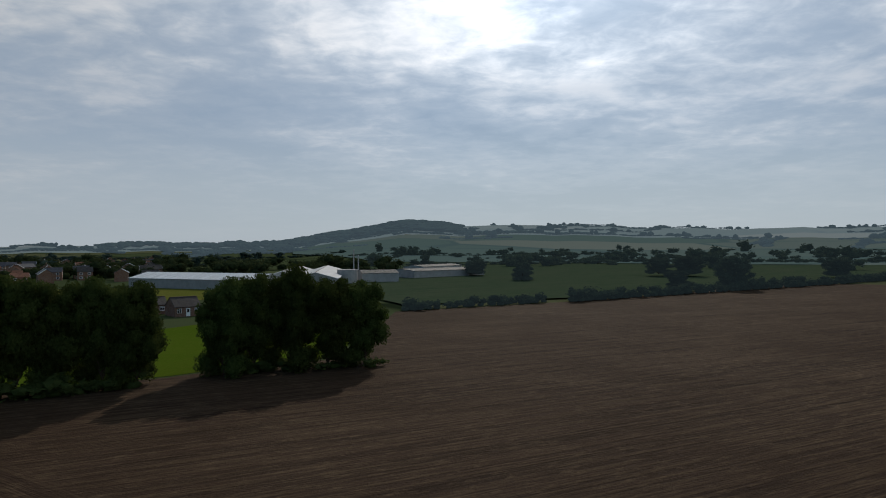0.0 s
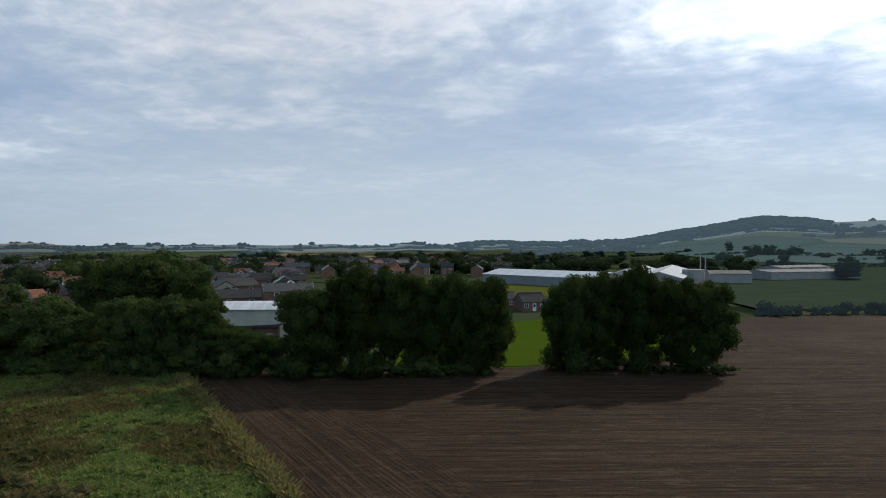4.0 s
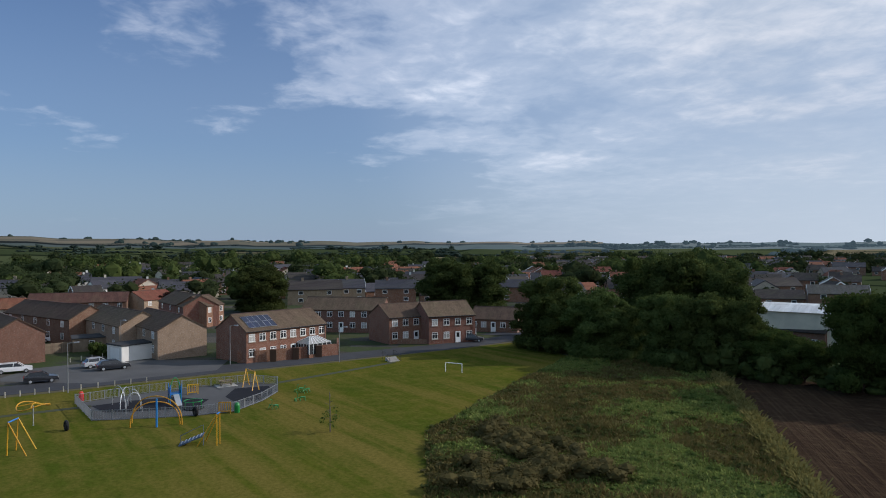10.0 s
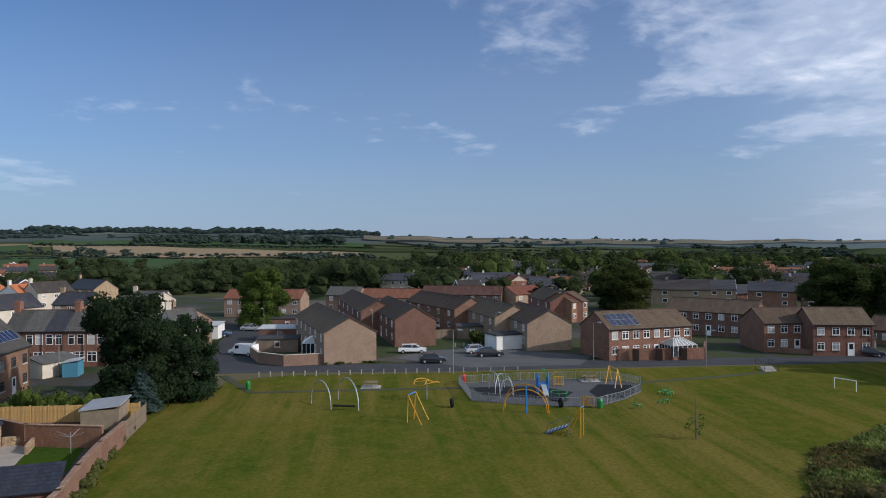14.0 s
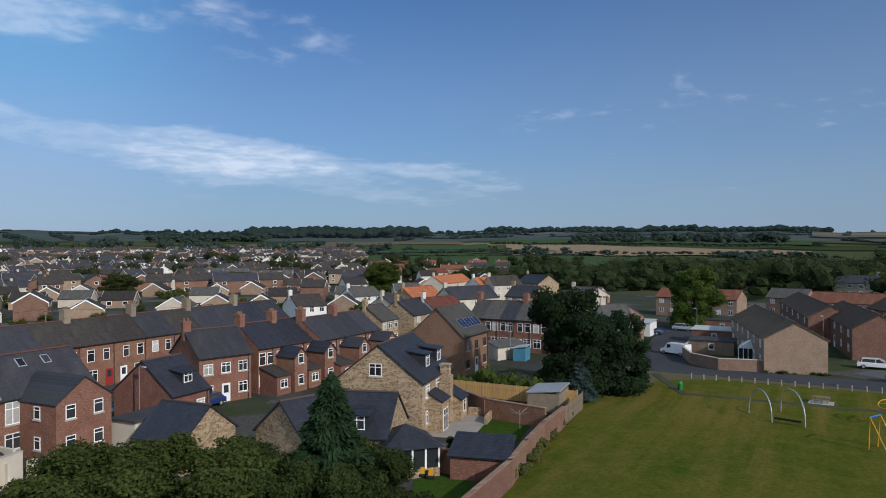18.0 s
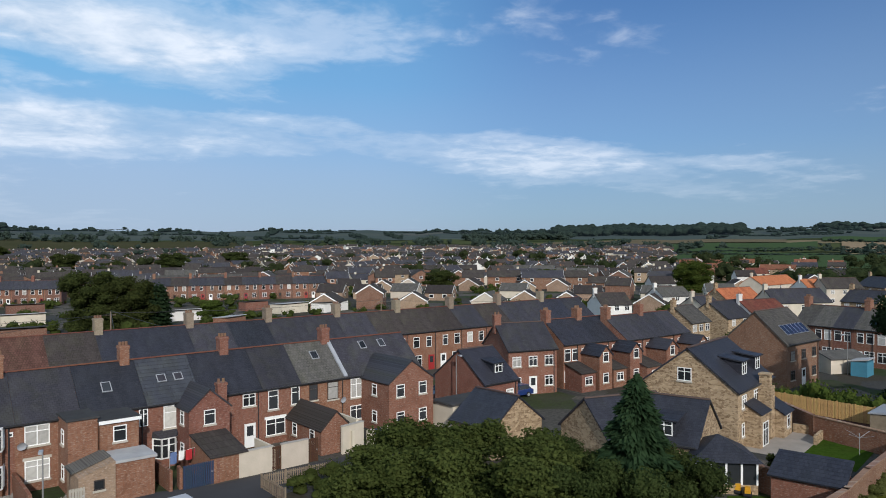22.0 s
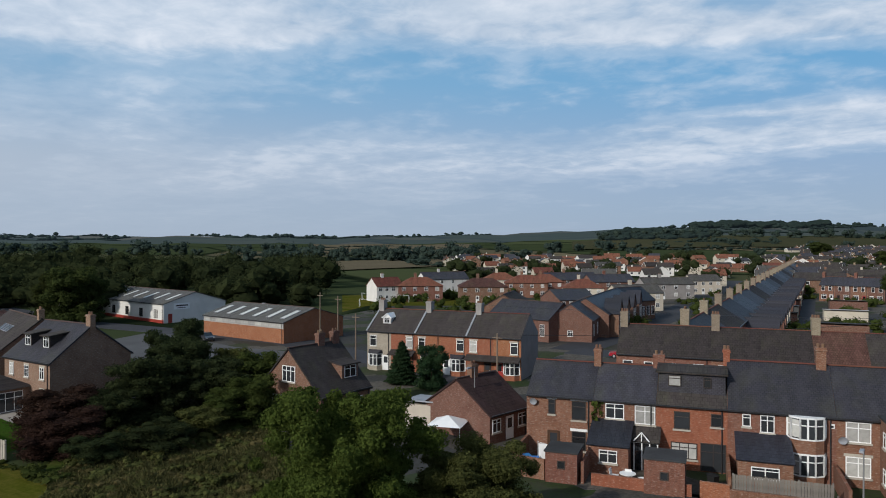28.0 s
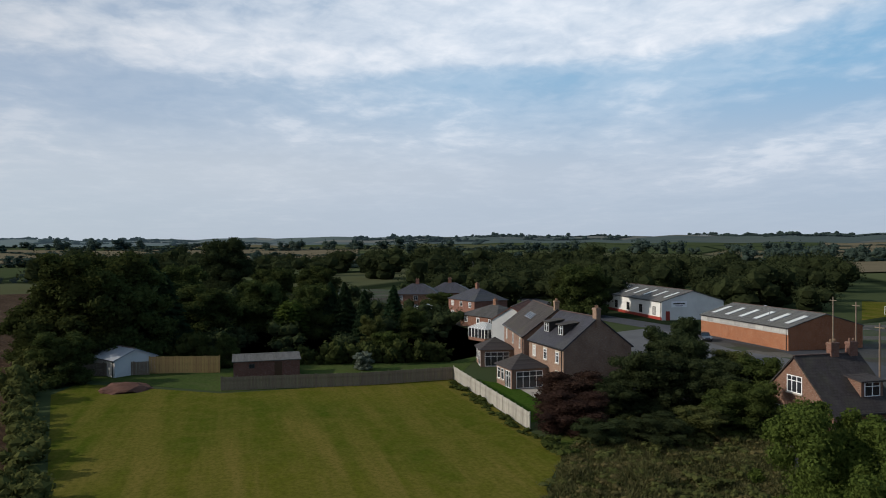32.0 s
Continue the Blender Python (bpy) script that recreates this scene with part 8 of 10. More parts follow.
# ---- bungalow, school and semis seen over the long street ----
house((38.1, -53.9), (37.3, -59.3), 8.2, 2.7, 5.4, BROWN_BRICK, DARK_TILE, "brown brick bungalow with a dark red-brown roof", floors=1, front=3, back=3, stacks=(-0.1,))
yard_shed((42.3, -56.3), 15, 5, 4, 2.3, RENDER, LEAD, "small flat-roofed annexe beside the bungalow")
TENT = thing("garden_gazebo", pose(*(37.8, -52.1), 0, 0, 0, 20), "white fabric garden gazebo", "gazebo")
part("canopy", Shape().add([(-1.6, -1.6, 1.7), (1.6, -1.6, 1.7), (1.6, 1.6, 1.7), (-1.6, 1.6, 1.7), (0, 0, 2.4)], [(0, 1, 4), (1, 2, 4), (2, 3, 4), (3, 0, 4), (3, 2, 1, 0)]), WHITE, TENT)
for x in (-1.5, 1.5):
    for y in (-1.5, 1.5):
        part("leg", Shape().tube([(x, y, 0), (x, y, 1.7)], 0.03, 6), STEEL, TENT)
copy_thing(TENT, pose(*(1.7, -44.7), 0, 0, 0, 35))
SCHOOL = "school blocks of dark brick and slate"
for a, b, w, e, r, wall, roof in (((58.3, -118.7), (63.8, -138.9), 8, 4.2, 7.0, BROWN_BRICK, SLATE), ((59.1, -126.9), (67.1, -161.8), 9, 4.6, 7.5, BROWN_BRICK, DARK_SLATE),
                                  ((67.1, -161.8), (64.2, -169.5), 9, 4.6, 7.5, BROWN_BRICK, DARK_SLATE), ((74.7, -121.8), (60.2, -119.6), 9, 4.2, 7, BROWN_BRICK, SLATE),
                                  ((88.4, -167.9), (82.1, -176.2), 12, 3.6, 6, BROWN_BRICK, SLATE), ((84.6, -138.2), (89.8, -151.7), 9, 3.8, 6.5, BROWN_BRICK, BROWN_TILE)):
    block = house(a, b, w, e, r, wall, roof, "old brick school block with a steep slate roof", name="school", category="school", group=SCHOOL, floors=1, front=5, back=5, ends=1, win=(1.0, 2.2), doors=0, detail=False)
    if r == 7.5 and roof is DARK_SLATE and b[1] < -150 and a[1] > -130:
        reach = math.hypot(b[0] - a[0], b[1] - a[1])
        for g in range(4):
            u = -reach / 2 + reach * (g + 0.5) / 4
            offshoot(block, side_pose("front", reach, w, u, 0), 5.2, 1.6, 4.6, 7.3, wall, roof, 0, floors=0)
            for v in (-1.2, 0, 1.2):
                window(block, side_pose("front", reach, w + 3.2, u + v, 1.2), 0.8, 2.8, 1, sill=False)
SEMI = "semi-detached houses with red roofs"
for x, y, z, l, w, roof, wall, hip in ((178, 498, 7.5, 14, 9, RED_TILE, RED_BRICK, True), (310, 497, 7.5, 15, 9, MAROON_TILE, BROWN_BRICK, True), (100, 500, 7.5, 9, 8, RED_TILE, WHITE_RENDER, False), (228, 487, 7.5, 18, 8, SLATE, WHITE_RENDER, False),
                                       (345, 486, 7.5, 13, 9, RED_TILE, RENDER, True), (395, 490, 7.5, 14, 9, RED_TILE, RED_BRICK, True), (430, 488, 7.5, 13, 9, RED_TILE, RED_BRICK, True), (640, 490, 7, 17, 8, GREY_TILE, GREY_RENDER, False),
                                       (590, 503, 7, 13, 8, GREY_TILE, RENDER, False), (700, 484, 7, 11, 8, GREY_TILE, RENDER, False), (545, 486, 7.5, 16, 9, SLATE, RED_BRICK, False), (475, 484, 7.5, 20, 9, SLATE, RED_BRICK, False), (500, 495, 7.5, 12, 9, RED_TILE, RENDER, True)):
    at = None
    a = 192.4 - math.degrees(math.atan2(x - 784, 1250))
    d = (18 - z) * 1250 / (y - 433.5) / math.cos(math.atan2(x - 784, 1250))
    c = bearing(a, d)
    t = radians(a + (4 if hip else 25))
    house((c[0] + math.cos(t) * l / 2, c[1] + math.sin(t) * l / 2), (c[0] - math.cos(t) * l / 2, c[1] - math.sin(t) * l / 2), w, 5.0, z, wall, roof,
          "semi-detached house under a tiled roof", group=SEMI, front=4, back=4, hipped=hip, stacks=(0.1,), detail=False)

# ---- new houses, works units and cottage by the main road ----
N1A, N1B = (87.9, -39.7), (78.4, -40.3)
NEW1 = house(N1A, N1B, 9.4, 5.4, 9.0, PINK_BRICK, SLATE, "new brick house with slate-grey roof and two dormers", front=3, back=3, stacks=(0.47,), lintel=SILL, win=(0.9, 1.3))
M6, LN1 = frame_of(N1A, N1B)
N1S = "front"
for u in (-2.4, 1.4):
    dormer(NEW1, LN1, 9.4, 5.4, 9.0, N1S, u, 6.5, 1.5, 1.4, BROWN_TILE, BROWN_TILE)
N2A, N2B = (105.0, -42.7), (89.5, -39.9)
NEW2 = house(N2A, N2B, 9.4, 5.4, 9.0, PINK_BRICK, BROWN_TILE, "new brick house with brown roof and skylights", front=3, back=3, stacks=(0.47,), lintel=SILL, win=(0.9, 1.3))
M7, LN2 = frame_of(N2A, N2B)
for u in (-1.8, -0.6, 0.6, 1.8):
    roof_window(NEW2, LN2, 9.4, 5.4, 9.0, N1S, u, 0.55, 0.7, 1.1)
for at, mm, ll in ((NEW1, M6, LN1), (NEW2, M7, LN2)):
    ext = part("garden_room", Shape().add([(-4.2, -9.6, 0), (0.6, -9.6, 0), (0.6, -4.71, 0), (-4.2, -4.71, 0), (-4.2, -9.6, 2.5), (0.6, -9.6, 2.5), (0.6, -4.71, 2.5), (-4.2, -4.71, 2.5)],
                                          [(3, 2, 1, 0), (4, 5, 6, 7), (0, 1, 5, 4), (1, 2, 6, 5), (2, 3, 7, 6), (3, 0, 4, 7)]), PINK_BRICK, at)
    part("garden_room_roof", hip_roof(4.8, 4.9, 2.6, 4.1), BROWN_TILE, ext, at=pose(-1.8, -7.15, 0))
    for u in (-3.4, -2.2):
        window(at, pose(u, -9.606, 0.8), 0.9, 1.4, 1)
    window(at, pose(-0.6, -9.606, 0.1), 1.6, 2.1, 3, sill=False)
    window(at, pose(0.606, -7.2, 0.1, 0, 0, 90), 3.6, 2.1, 4, sill=False)
house((117.8, -43.7), (132.3, -52.7), 7, 4.6, 6.8, WHITE_RENDER, RED_TILE, "white house with a red tiled roof", front=3, back=3)
for a, b, w, e, r, wall, roof in (((151.8, -48.3), (148.2, -49.8), 10, 2.6, 4.8, RED_BRICK, GREY_TILE), ((166.5, -49.6), (161.3, -50.9), 9, 5, 7.5, RED_BRICK, SLATE),
                                  ((189.5, -46.0), (188.6, -48.5), 9, 5, 7.5, RED_BRICK, SLATE), ((186.9, -36.3), (185.9, -39.2), 9, 5, 7.5, RED_BRICK, SLATE)):
    dx, dy = b[0] - a[0], b[1] - a[1]
    k = 12 / max(1, math.hypot(dx, dy))
    b = (a[0] + dx * k, a[1] + dy * k)
    house(a, b, w, e, r, wall, roof, "older brick house with a hipped grey roof", group="hipped houses along the main road", hipped=True, stacks=(0.0,), floors=2 if r > 6 else 1, front=3, back=3, detail=False)


def conservatory(m, w, d, label):
    ob = thing("conservatory", m, label, "conservatory")
    part("dwarf_wall", Shape().box(-w / 2, -d / 2, -0.05, w / 2, d / 2, 0.6), RED_BRICK, ob)
    part("glazing", Shape().box(-w / 2 + 0.05, -d / 2 + 0.05, 0.6, w / 2 - 0.05, d / 2 - 0.05, 2.2), PANE, ob)
    s = Shape()
    for k in range(6):
        x, y = -w / 2 + w * k / 5, -d / 2 + d * k / 5
        s.box(x - 0.04, -d / 2 - 0.01, 0.6, x + 0.04, -d / 2 + 0.06, 2.25).box(x - 0.04, d / 2 - 0.06, 0.6, x + 0.04, d / 2 + 0.01, 2.25)
        s.box(-w / 2 - 0.01, y - 0.04, 0.6, -w / 2 + 0.06, y + 0.04, 2.25).box(w / 2 - 0.06, y - 0.04, 0.6, w / 2 + 0.01, y + 0.04, 2.25)
    part("window_frame", s, UPVC, ob)
    part("roof", hip_roof(w, d, 2.35, 3.3, 0.1), CURTAIN, ob, "translucent white roof")
    rib = Shape()
    for k in range(7):
        x = -w / 2 + w * k / 6
        for y in (-d / 2, d / 2):
            rib.tube([(x, y, 2.3), (x * 0.35, 0, 3.33)], 0.04, 5)
    part("roof_ribs", rib, UPVC, ob)


conservatory(pose(*(126.1, -41.5), 0, 0, 0, 20), 5, 4, "white conservatory behind the new houses")
conservatory(pose(*(169.2, -40.6), 0, 0, 0, 20), 5, 4, "white conservatory in a garden")
conservatory(pose(*(-117.6, 22.4), 0, 0, 0, 118), 4.6, 3.6, "white conservatory behind the brick garden wall")
conservatory(pose(*(-114.1, -37.1), 0, 0, 0, 15), 5, 3.4, "white conservatory beside the buff brick house")
fence("field_fence", [(90.4, -25.4), (63.7, -25.5)], 1.75, "grey boarded fence with concrete posts along the mown field", PALE_TIMBER)
fence("field_fence", [(91.3, 4.2), (89.6, -13.0), (90.4, -25.4)], 1.7, "dark boarded fence at the field's far side", TIMBER)
fence("garden_fence", [(106.2, 14.5), (104.3, 5.0)], 2.4, "light brown timber fence panels", NEW_TIMBER)
fence("garden_fence", [(106.4, 24.3), (105.2, 14.4)], 1.9, "dark timber fence at the field corner", TIMBER)
sheet("new_house_lawn", [(91.7, -26.7), (85.7, -30.6), (76.4, -32.7), (68.5, -30.8), (66.1, -26.5)], 0.05, GARDEN, "green lawn behind a boarded fence", "lawn")
sheet("patio", [(81.8, -31.5), (83.8, -37.2), (77.3, -35.4), (75.3, -31.4)], 0.058, PAVING, "pale stone patio", "patio")
sheet("gardens_ground", [(104.6, 23.9), (90.6, 4.2), (89.6, -25.2), (126.9, -44.2), (206.7, -40.2), (195.4, 35.2), (152.5, 41.6)], 0.03, lawn("allotment_grass", (0.04, 0.065, 0.018), (0.06, 0.08, 0.022), (0.08, 0.08, 0.035)), "shaded gardens behind the field", "ground")
SHED = thing("long_shed", frame_of((101.3, 3.0), (101.4, -5.8))[0], "long brown brick shed with a grey sheet roof", "shed")
LSH = frame_of((101.3, 3.0), (101.4, -5.8))[1]
part("wall", Shape().box(-LSH / 2, -1.8, -0.1, LSH / 2, 1.8, 2.15), BROWN_BRICK, SHED)
part("roof", Shape().slab([(-LSH / 2 - 0.2, -2.0, 2.22), (LSH / 2 + 0.2, -2.0, 2.22), (LSH / 2 + 0.2, 2.0, 2.7), (-LSH / 2 - 0.2, 2.0, 2.7)], 0.1), CORRUGATED, SHED)
part("shed_door", Shape().box(1.0, -1.85, 0.05, 2.0, -1.805, 2.0), DOOR_BROWN, SHED)
window(SHED, pose(-2, -1.804, 1.2), 0.8, 0.6, 1, DARK_FRAME, PANE, False, False)
house((114.9, 22.9), (105.9, 16.2), 6, 2.4, 3.6, WHITE_RENDER, LEAD, "small pavilion with a pale metal roof", name="pavilion", category="pavilion", floors=1, front=2, back=2, doors=0)
MB = thing("earth_mound", pose(*(95.3, 15.8), 0), "heap of bare brown earth on the grass", "mound")
bv, bf = blob((0, 0, 0), 3.0, np.random.default_rng(2), 3, 0.28)
part("soil", mesh_of("soil", bv, bf, plain("heaped_soil", (0.11, 0.06, 0.04), 0.95, 2.0, 0.5, 0.4, 1.0)), BARK, MB)

UNIT1 = house((187.0, -102.1), (145.6, -99.4), 16, 4.4, 6.8, WHITE_RENDER, CORRUGATED, "white-walled works unit with a grey sheet roof", name="works_unit", category="works unit", floors=1, front=6, back=4, doors=0, win=(1.6, 2.0), frame_mat=DARK_FRAME, sill=False)
M8, LU1 = frame_of((187.0, -102.1), (145.6, -99.4))
for k in range(8):
    roof_window(UNIT1, LU1, 16, 4.4, 6.8, "front", -LU1 / 2 + LU1 * (k + 0.5) / 8, 0.5, 1.1, 4.0, ROOFLIGHT)
part("plinth", Shape().box(-LU1 / 2 - 0.02, -8.03, 0, LU1 / 2 + 0.02, -8.005, 0.7), DOOR_RED, UNIT1, "dark red painted plinth")
part("sign_board", Shape().box(LU1 / 2 + 0.01, -5.5, 3.0, LU1 / 2 + 0.06, -1.5, 4.4), WHITE, UNIT1, "white sign board")
part("sign_bar", Shape().box(LU1 / 2 + 0.062, -5.0, 3.7, LU1 / 2 + 0.07, -2.0, 4.0).box(LU1 / 2 + 0.062, -4.6, 3.25, LU1 / 2 + 0.07, -2.6, 3.4), DARK_FRAME, UNIT1)
part("red_door", Shape().box(LU1 / 2 + 0.01, -6.9, 0, LU1 / 2 + 0.08, -5.9, 2.1), DOOR_RED, UNIT1)
UNIT2 = house((122.4, -93.0), (98.4, -92.8), 15, 3.9, 6.0, ORANGE_BRICK, CORRUGATED, "long red brick works unit with a grey sheet roof", name="works_unit", category="works unit", floors=1, front=0, back=4, doors=0)
M9, LU2 = frame_of((122.4, -93.0), (98.4, -92.8))
for k in range(6):
    roof_window(UNIT2, LU2, 15, 3.9, 6.0, "front", -LU2 / 2 + LU2 * (k + 0.5) / 6, 0.45, 1.2, 4.2, ROOFLIGHT)
part("clerestory", Shape().box(-LU2 / 2, -7.56, 2.7, LU2 / 2, -7.505, 3.7), CONCRETE, UNIT2)
for k in range(12):
    part("pane", Shape().box(-0.9, -7.575, 2.85, 0.9, -7.562, 3.6), CURTAIN, UNIT2, at=pose(-LU2 / 2 + LU2 * (k + 0.5) / 12, 0, 0))
COTTAGE = house((55.3, -48.6), (55.3, -55.8), 9.2, 3.0, 7.4, BROWN_BRICK, BROWN_TILE, "brown brick cottage with a steep tiled roof and white windows", floors=1, front=2, back=2, stacks=(0.1, 0.4), doors=0)
M10, LC = frame_of((55.3, -48.6), (55.3, -55.8))
window(COTTAGE, side_pose("start", LC, 9.2, 0, 4.0), 1.9, 1.6, 3)
window(COTTAGE, side_pose("start", LC, 9.2, 1.6, 1.0), 1.9, 1.5, 3)
dormer(COTTAGE, LC, 9.2, 3.0, 7.4, "front", 1.6, 4.0, 2.4, 1.5, BROWN_BRICK, BROWN_TILE)
sheet("works_yard", [(128.5, -68.8), (134.3, -82.6), (102.1, -77.7), (89.5, -80.1), (84.0, -73.2), (91.6, -55.4)], 0.05, PALE_ASPHALT, "tarmac yard before the works units", "road")

HEDGES = "bushes and trees between field and cottage"
for at, h, w, k, leaf in (((61.9, -29.5), 4.0, 7.5, 1, COPPER_LEAF), ((69.7, -40.7), 5.5, 7, 2, WOOD_LEAF), ((79.9, -50.7), 7.5, 7, 1, WOOD_LEAF), ((73.4, -48.9), 7, 7, 2, WOOD_LEAF), ((65.8, -35.8), 4, 6, 2, WOOD_LEAF),
                          ((72.0, -54.0), 5.5, 8, 1, OLIVE_LEAF), ((56.5, -44.9), 5, 6, 2, LEAF), ((57.3, -42.3), 4, 6, 1, LEAF), ((56.2, -39.1), 3, 5, 2, OLIVE_LEAF), ((55.7, -34.2), 2.8, 6, 1, WOOD_LEAF),
                          ((61.9, -49.8), 6.5, 7, 1, LEAF), ((63.0, -45.9), 6, 7, 2, WOOD_LEAF), ((65.8, -40.4), 7, 8, 1, WOOD_LEAF), ((58.4, -49.6), 3.5, 5, 1, WOOD_LEAF), ((57.0, -29.4), 2.4, 5, 2, WOOD_LEAF), ((94.4, -63.3), 7, 6, 1, WOOD_LEAF)):
    tree(f"round/{k}", at, h, w, "dense bush beside the mown field", leaf, name="bush", category="bush", group=HEDGES)
clumps("fence_foot_weeds", hedge_line((87.5, -24.3), (61.2, -24.6), 0.9, 1.4, 0.6, 44, 0.5) + hedge_line((61.2, -24.9), (54.7, -25.5), 0.9, 1.6, 1.0, 45, 0.6), LEAF, "weeds along the boarded fence", 130)
GT = "garden trees beyond the mown field"
for at, h, w, kind, leaf in (((114.8, 24.6), 17, 17, "broad/1", DARK_LEAF), ((115.9, 19.7), 15.5, 15, "broad/3", DARK_LEAF), ((118.3, 18.5), 13, 11, "cone/1", NEEDLE), ((145.8, 19.3), 16, 11, "cone/1", NEEDLE), ((153.4, 14.3), 14, 12, "broad/1", DARK_LEAF), ((126.1, 14.9), 13.5, 10, "cone/2", NEEDLE), ((122.2, 32.2), 10, 12, "broad/2", DARK_LEAF), ((134.8, 9.2), 11, 13, "broad/2", DARK_LEAF), ((101.5, 24.4), 7, 8, "round/1", DARK_LEAF),
                             ((149.0, -0.2), 11, 11, "broad/3", DARK_LEAF), ((183.4, -3.7), 12, 12, "broad/1", DARK_LEAF), ((204.2, -16.7), 12, 13, "broad/2", DARK_LEAF), ((132.6, -6.2), 8, 6, "column/1", BRIGHT_LEAF), ((136.0, -13.8), 11, 6, "cone/1", NEEDLE), ((133.6, -16.2), 11, 6, "cone/2", NEEDLE), ((136.8, -11.2), 10.5, 9, "broad/1", DARK_LEAF)):
    tree(kind, at, h, w, "dark garden tree beyond the mown field", leaf, group=GT)
for at, h, w, kind, leaf in (((126.5, -18.9), 10, 5, "cone/1", NEEDLE), ((136.6, -26.2), 10, 6, "cone/2", NEEDLE), ((120.6, -19.4), 6, 5, "round/1", OLIVE_LEAF), ((108.3, -19.5), 4.5, 5, "round/2", LEAF), ((273.7, 10.1), 21, 19, "broad/3", WOOD_LEAF),
                             ((267.2, -9.5), 10, 12, "broad/2", DARK_LEAF), ((131.5, -28.8), 6, 7, "round/1", DARK_LEAF), ((170.8, -44.7), 6, 8, "round/2", DARK_LEAF), ((160.3, -78.8), 13, 13, "broad/1", DARK_LEAF), ((174.9, -81.9), 12, 11, "broad/2", DARK_LEAF),
                             ((100.9, -14.8), 2.6, 3, "round/2", plain("pale_shrub_leaf", (0.13, 0.15, 0.11), 0.8)), ((108.9, 4.3), 5, 4, "round/1", DARK_LEAF)):
    tree(kind, at, h, w, "dark garden tree beyond the mown field", leaf, group=GT)
clumps("garden_hedge_dark", hedge_line((115.1, 16.8), (113.9, 3.7), 1.5, 3.5, 4.0, 46, 0.4) + hedge_line((108.4, -6.3), (104.4, -29.1), 1.5, 3, 3.2, 47, 0.4), DARK_LEAF, "tall dark hedge behind the fences", 120)
# ---- the park: playground ----
def bar(path, r=0.06, sides=8):
    return Shape().tube(path, r, sides)


def hoop(a, b, high, r, n=12):
    """An arch from a to b on the ground."""
    pts = []
    for i in range(n + 1):
        t = math.pi * i / n
        x = (a[0] + b[0]) / 2 - (b[0] - a[0]) / 2 * math.cos(t)
        y = (a[1] + b[1]) / 2 - (b[1] - a[1]) / 2 * math.cos(t)
        pts.append((x, y, high * math.sin(t) ** 0.75))
    return Shape().tube(pts, r, 8)


PLAY = "playground equipment"
SWING = thing("arch_swing", pose(0, 0, 0), "two pale steel arches of a large swing", "swing", PLAY)
part("arch", hoop((-78.5, -25.8), (-75.6, -22.6), 3.0, 0.065), STEEL, SWING)
part("arch", hoop((-80.9, -23.3), (-75.7, -19.5), 3.1, 0.065), STEEL, SWING)
part("seat", Shape().tube([(*(-75.8, -22.4), 0.5), (*(-75.7, -19.9), 0.5)], 0.12, 8), BLACK, SWING)
SPIN = thing("hanging_spinner", pose(*(-82.0, -12.9), 0), "yellow overhead spinner on a steel pole", "spinner", PLAY)
part("pole", bar([(0, 0, 0), (0, 0, 2.1)], 0.06), STEEL, SPIN)
part("ring", Shape().tube([(1.5 * math.cos(a), 1.5 * math.sin(a), 2.1 + 0.25 * math.sin(2 * a)) for a in (2 * math.pi * k / 24 for k in range(25))], 0.06, 6), YELLOW, SPIN)
for k in range(4):
    a = k * math.pi / 2
    part("spoke", bar([(0, 0, 2.3), (1.5 * math.cos(a), 1.5 * math.sin(a), 2.1)], 0.05, 6), YELLOW, SPIN)


def aframe(feet, top, label):
    ob = thing("zip_line", pose(0, 0, 0), label, "zip line", PLAY)
    tops = [(top[0][0], top[0][1], 2.9), (top[1][0], top[1][1], 2.9)]
    for i, f in enumerate(feet):
        part("leg", bar([(f[0], f[1], 0), tops[i % 2]], 0.055), YELLOW, ob)
    part("crossbar", bar(tops, 0.065), BLUE, ob)
    return ob


aframe([(-71.0, -13.2), (-72.6, -12.8), (-70.3, -11.6), (-72.5, -11.2)], [(-71.0, -13.1), (-72.6, -12.6)], "yellow and blue frame of a zip line")
aframe([(-67.4, 4.0), (-68.0, 4.3), (-67.7, 2.3), (-69.3, 3.1)], [(-67.4, 4.0), (-68.0, 4.3)], "yellow frame of a zip line with start platform")
RAMP = thing("zip_line_platform", pose(*(-68.7, 2.2), 0, 0, 0, -10), "worn blue-grey stepped start platform of a zip line", "platform", PLAY)
part("deck", Shape().slab([(-0.6, -1.4, 0.1), (0.6, -1.4, 0.1), (0.6, 0.8, 0.95), (-0.6, 0.8, 0.95)], 0.1), BLUE_GREY, RAMP)
for k in range(6):
    part("tread", Shape().box(-0.6, -0.03, 0, 0.6, 0.06, 0.05), STEEL, RAMP, at=pose(0, -1.2 + 0.34 * k, 0.18 + 0.13 * k))
part("rail", bar([(0.62, -1.2, 0.2), (0.62, -1.2, 1.0), (0.62, 0.8, 1.9), (0.62, 0.8, 0)], 0.03, 6), BLUE_GREY, RAMP)
ARCH = thing("double_arch_climber", pose(0, 0, 0), "yellow double arch with a blue pole", "climbing frame", PLAY)
part("arch", hoop((-77.4, -3.7), (-77.0, 1.0), 2.5, 0.06, 16), YELLOW, ARCH)
part("arch", hoop((-79.3, -3.6), (-76.7, 1.2), 2.9, 0.06, 16), YELLOW, ARCH)
part("pole", bar([(*(-76.6, -1.2), 0), (*(-76.6, -1.2), 2.9)], 0.1), BLUE, ARCH)
SPIDER = thing("climbing_net_frame", pose(0, 0, 0), "grey steel arches of a climbing frame", "climbing frame", PLAY)
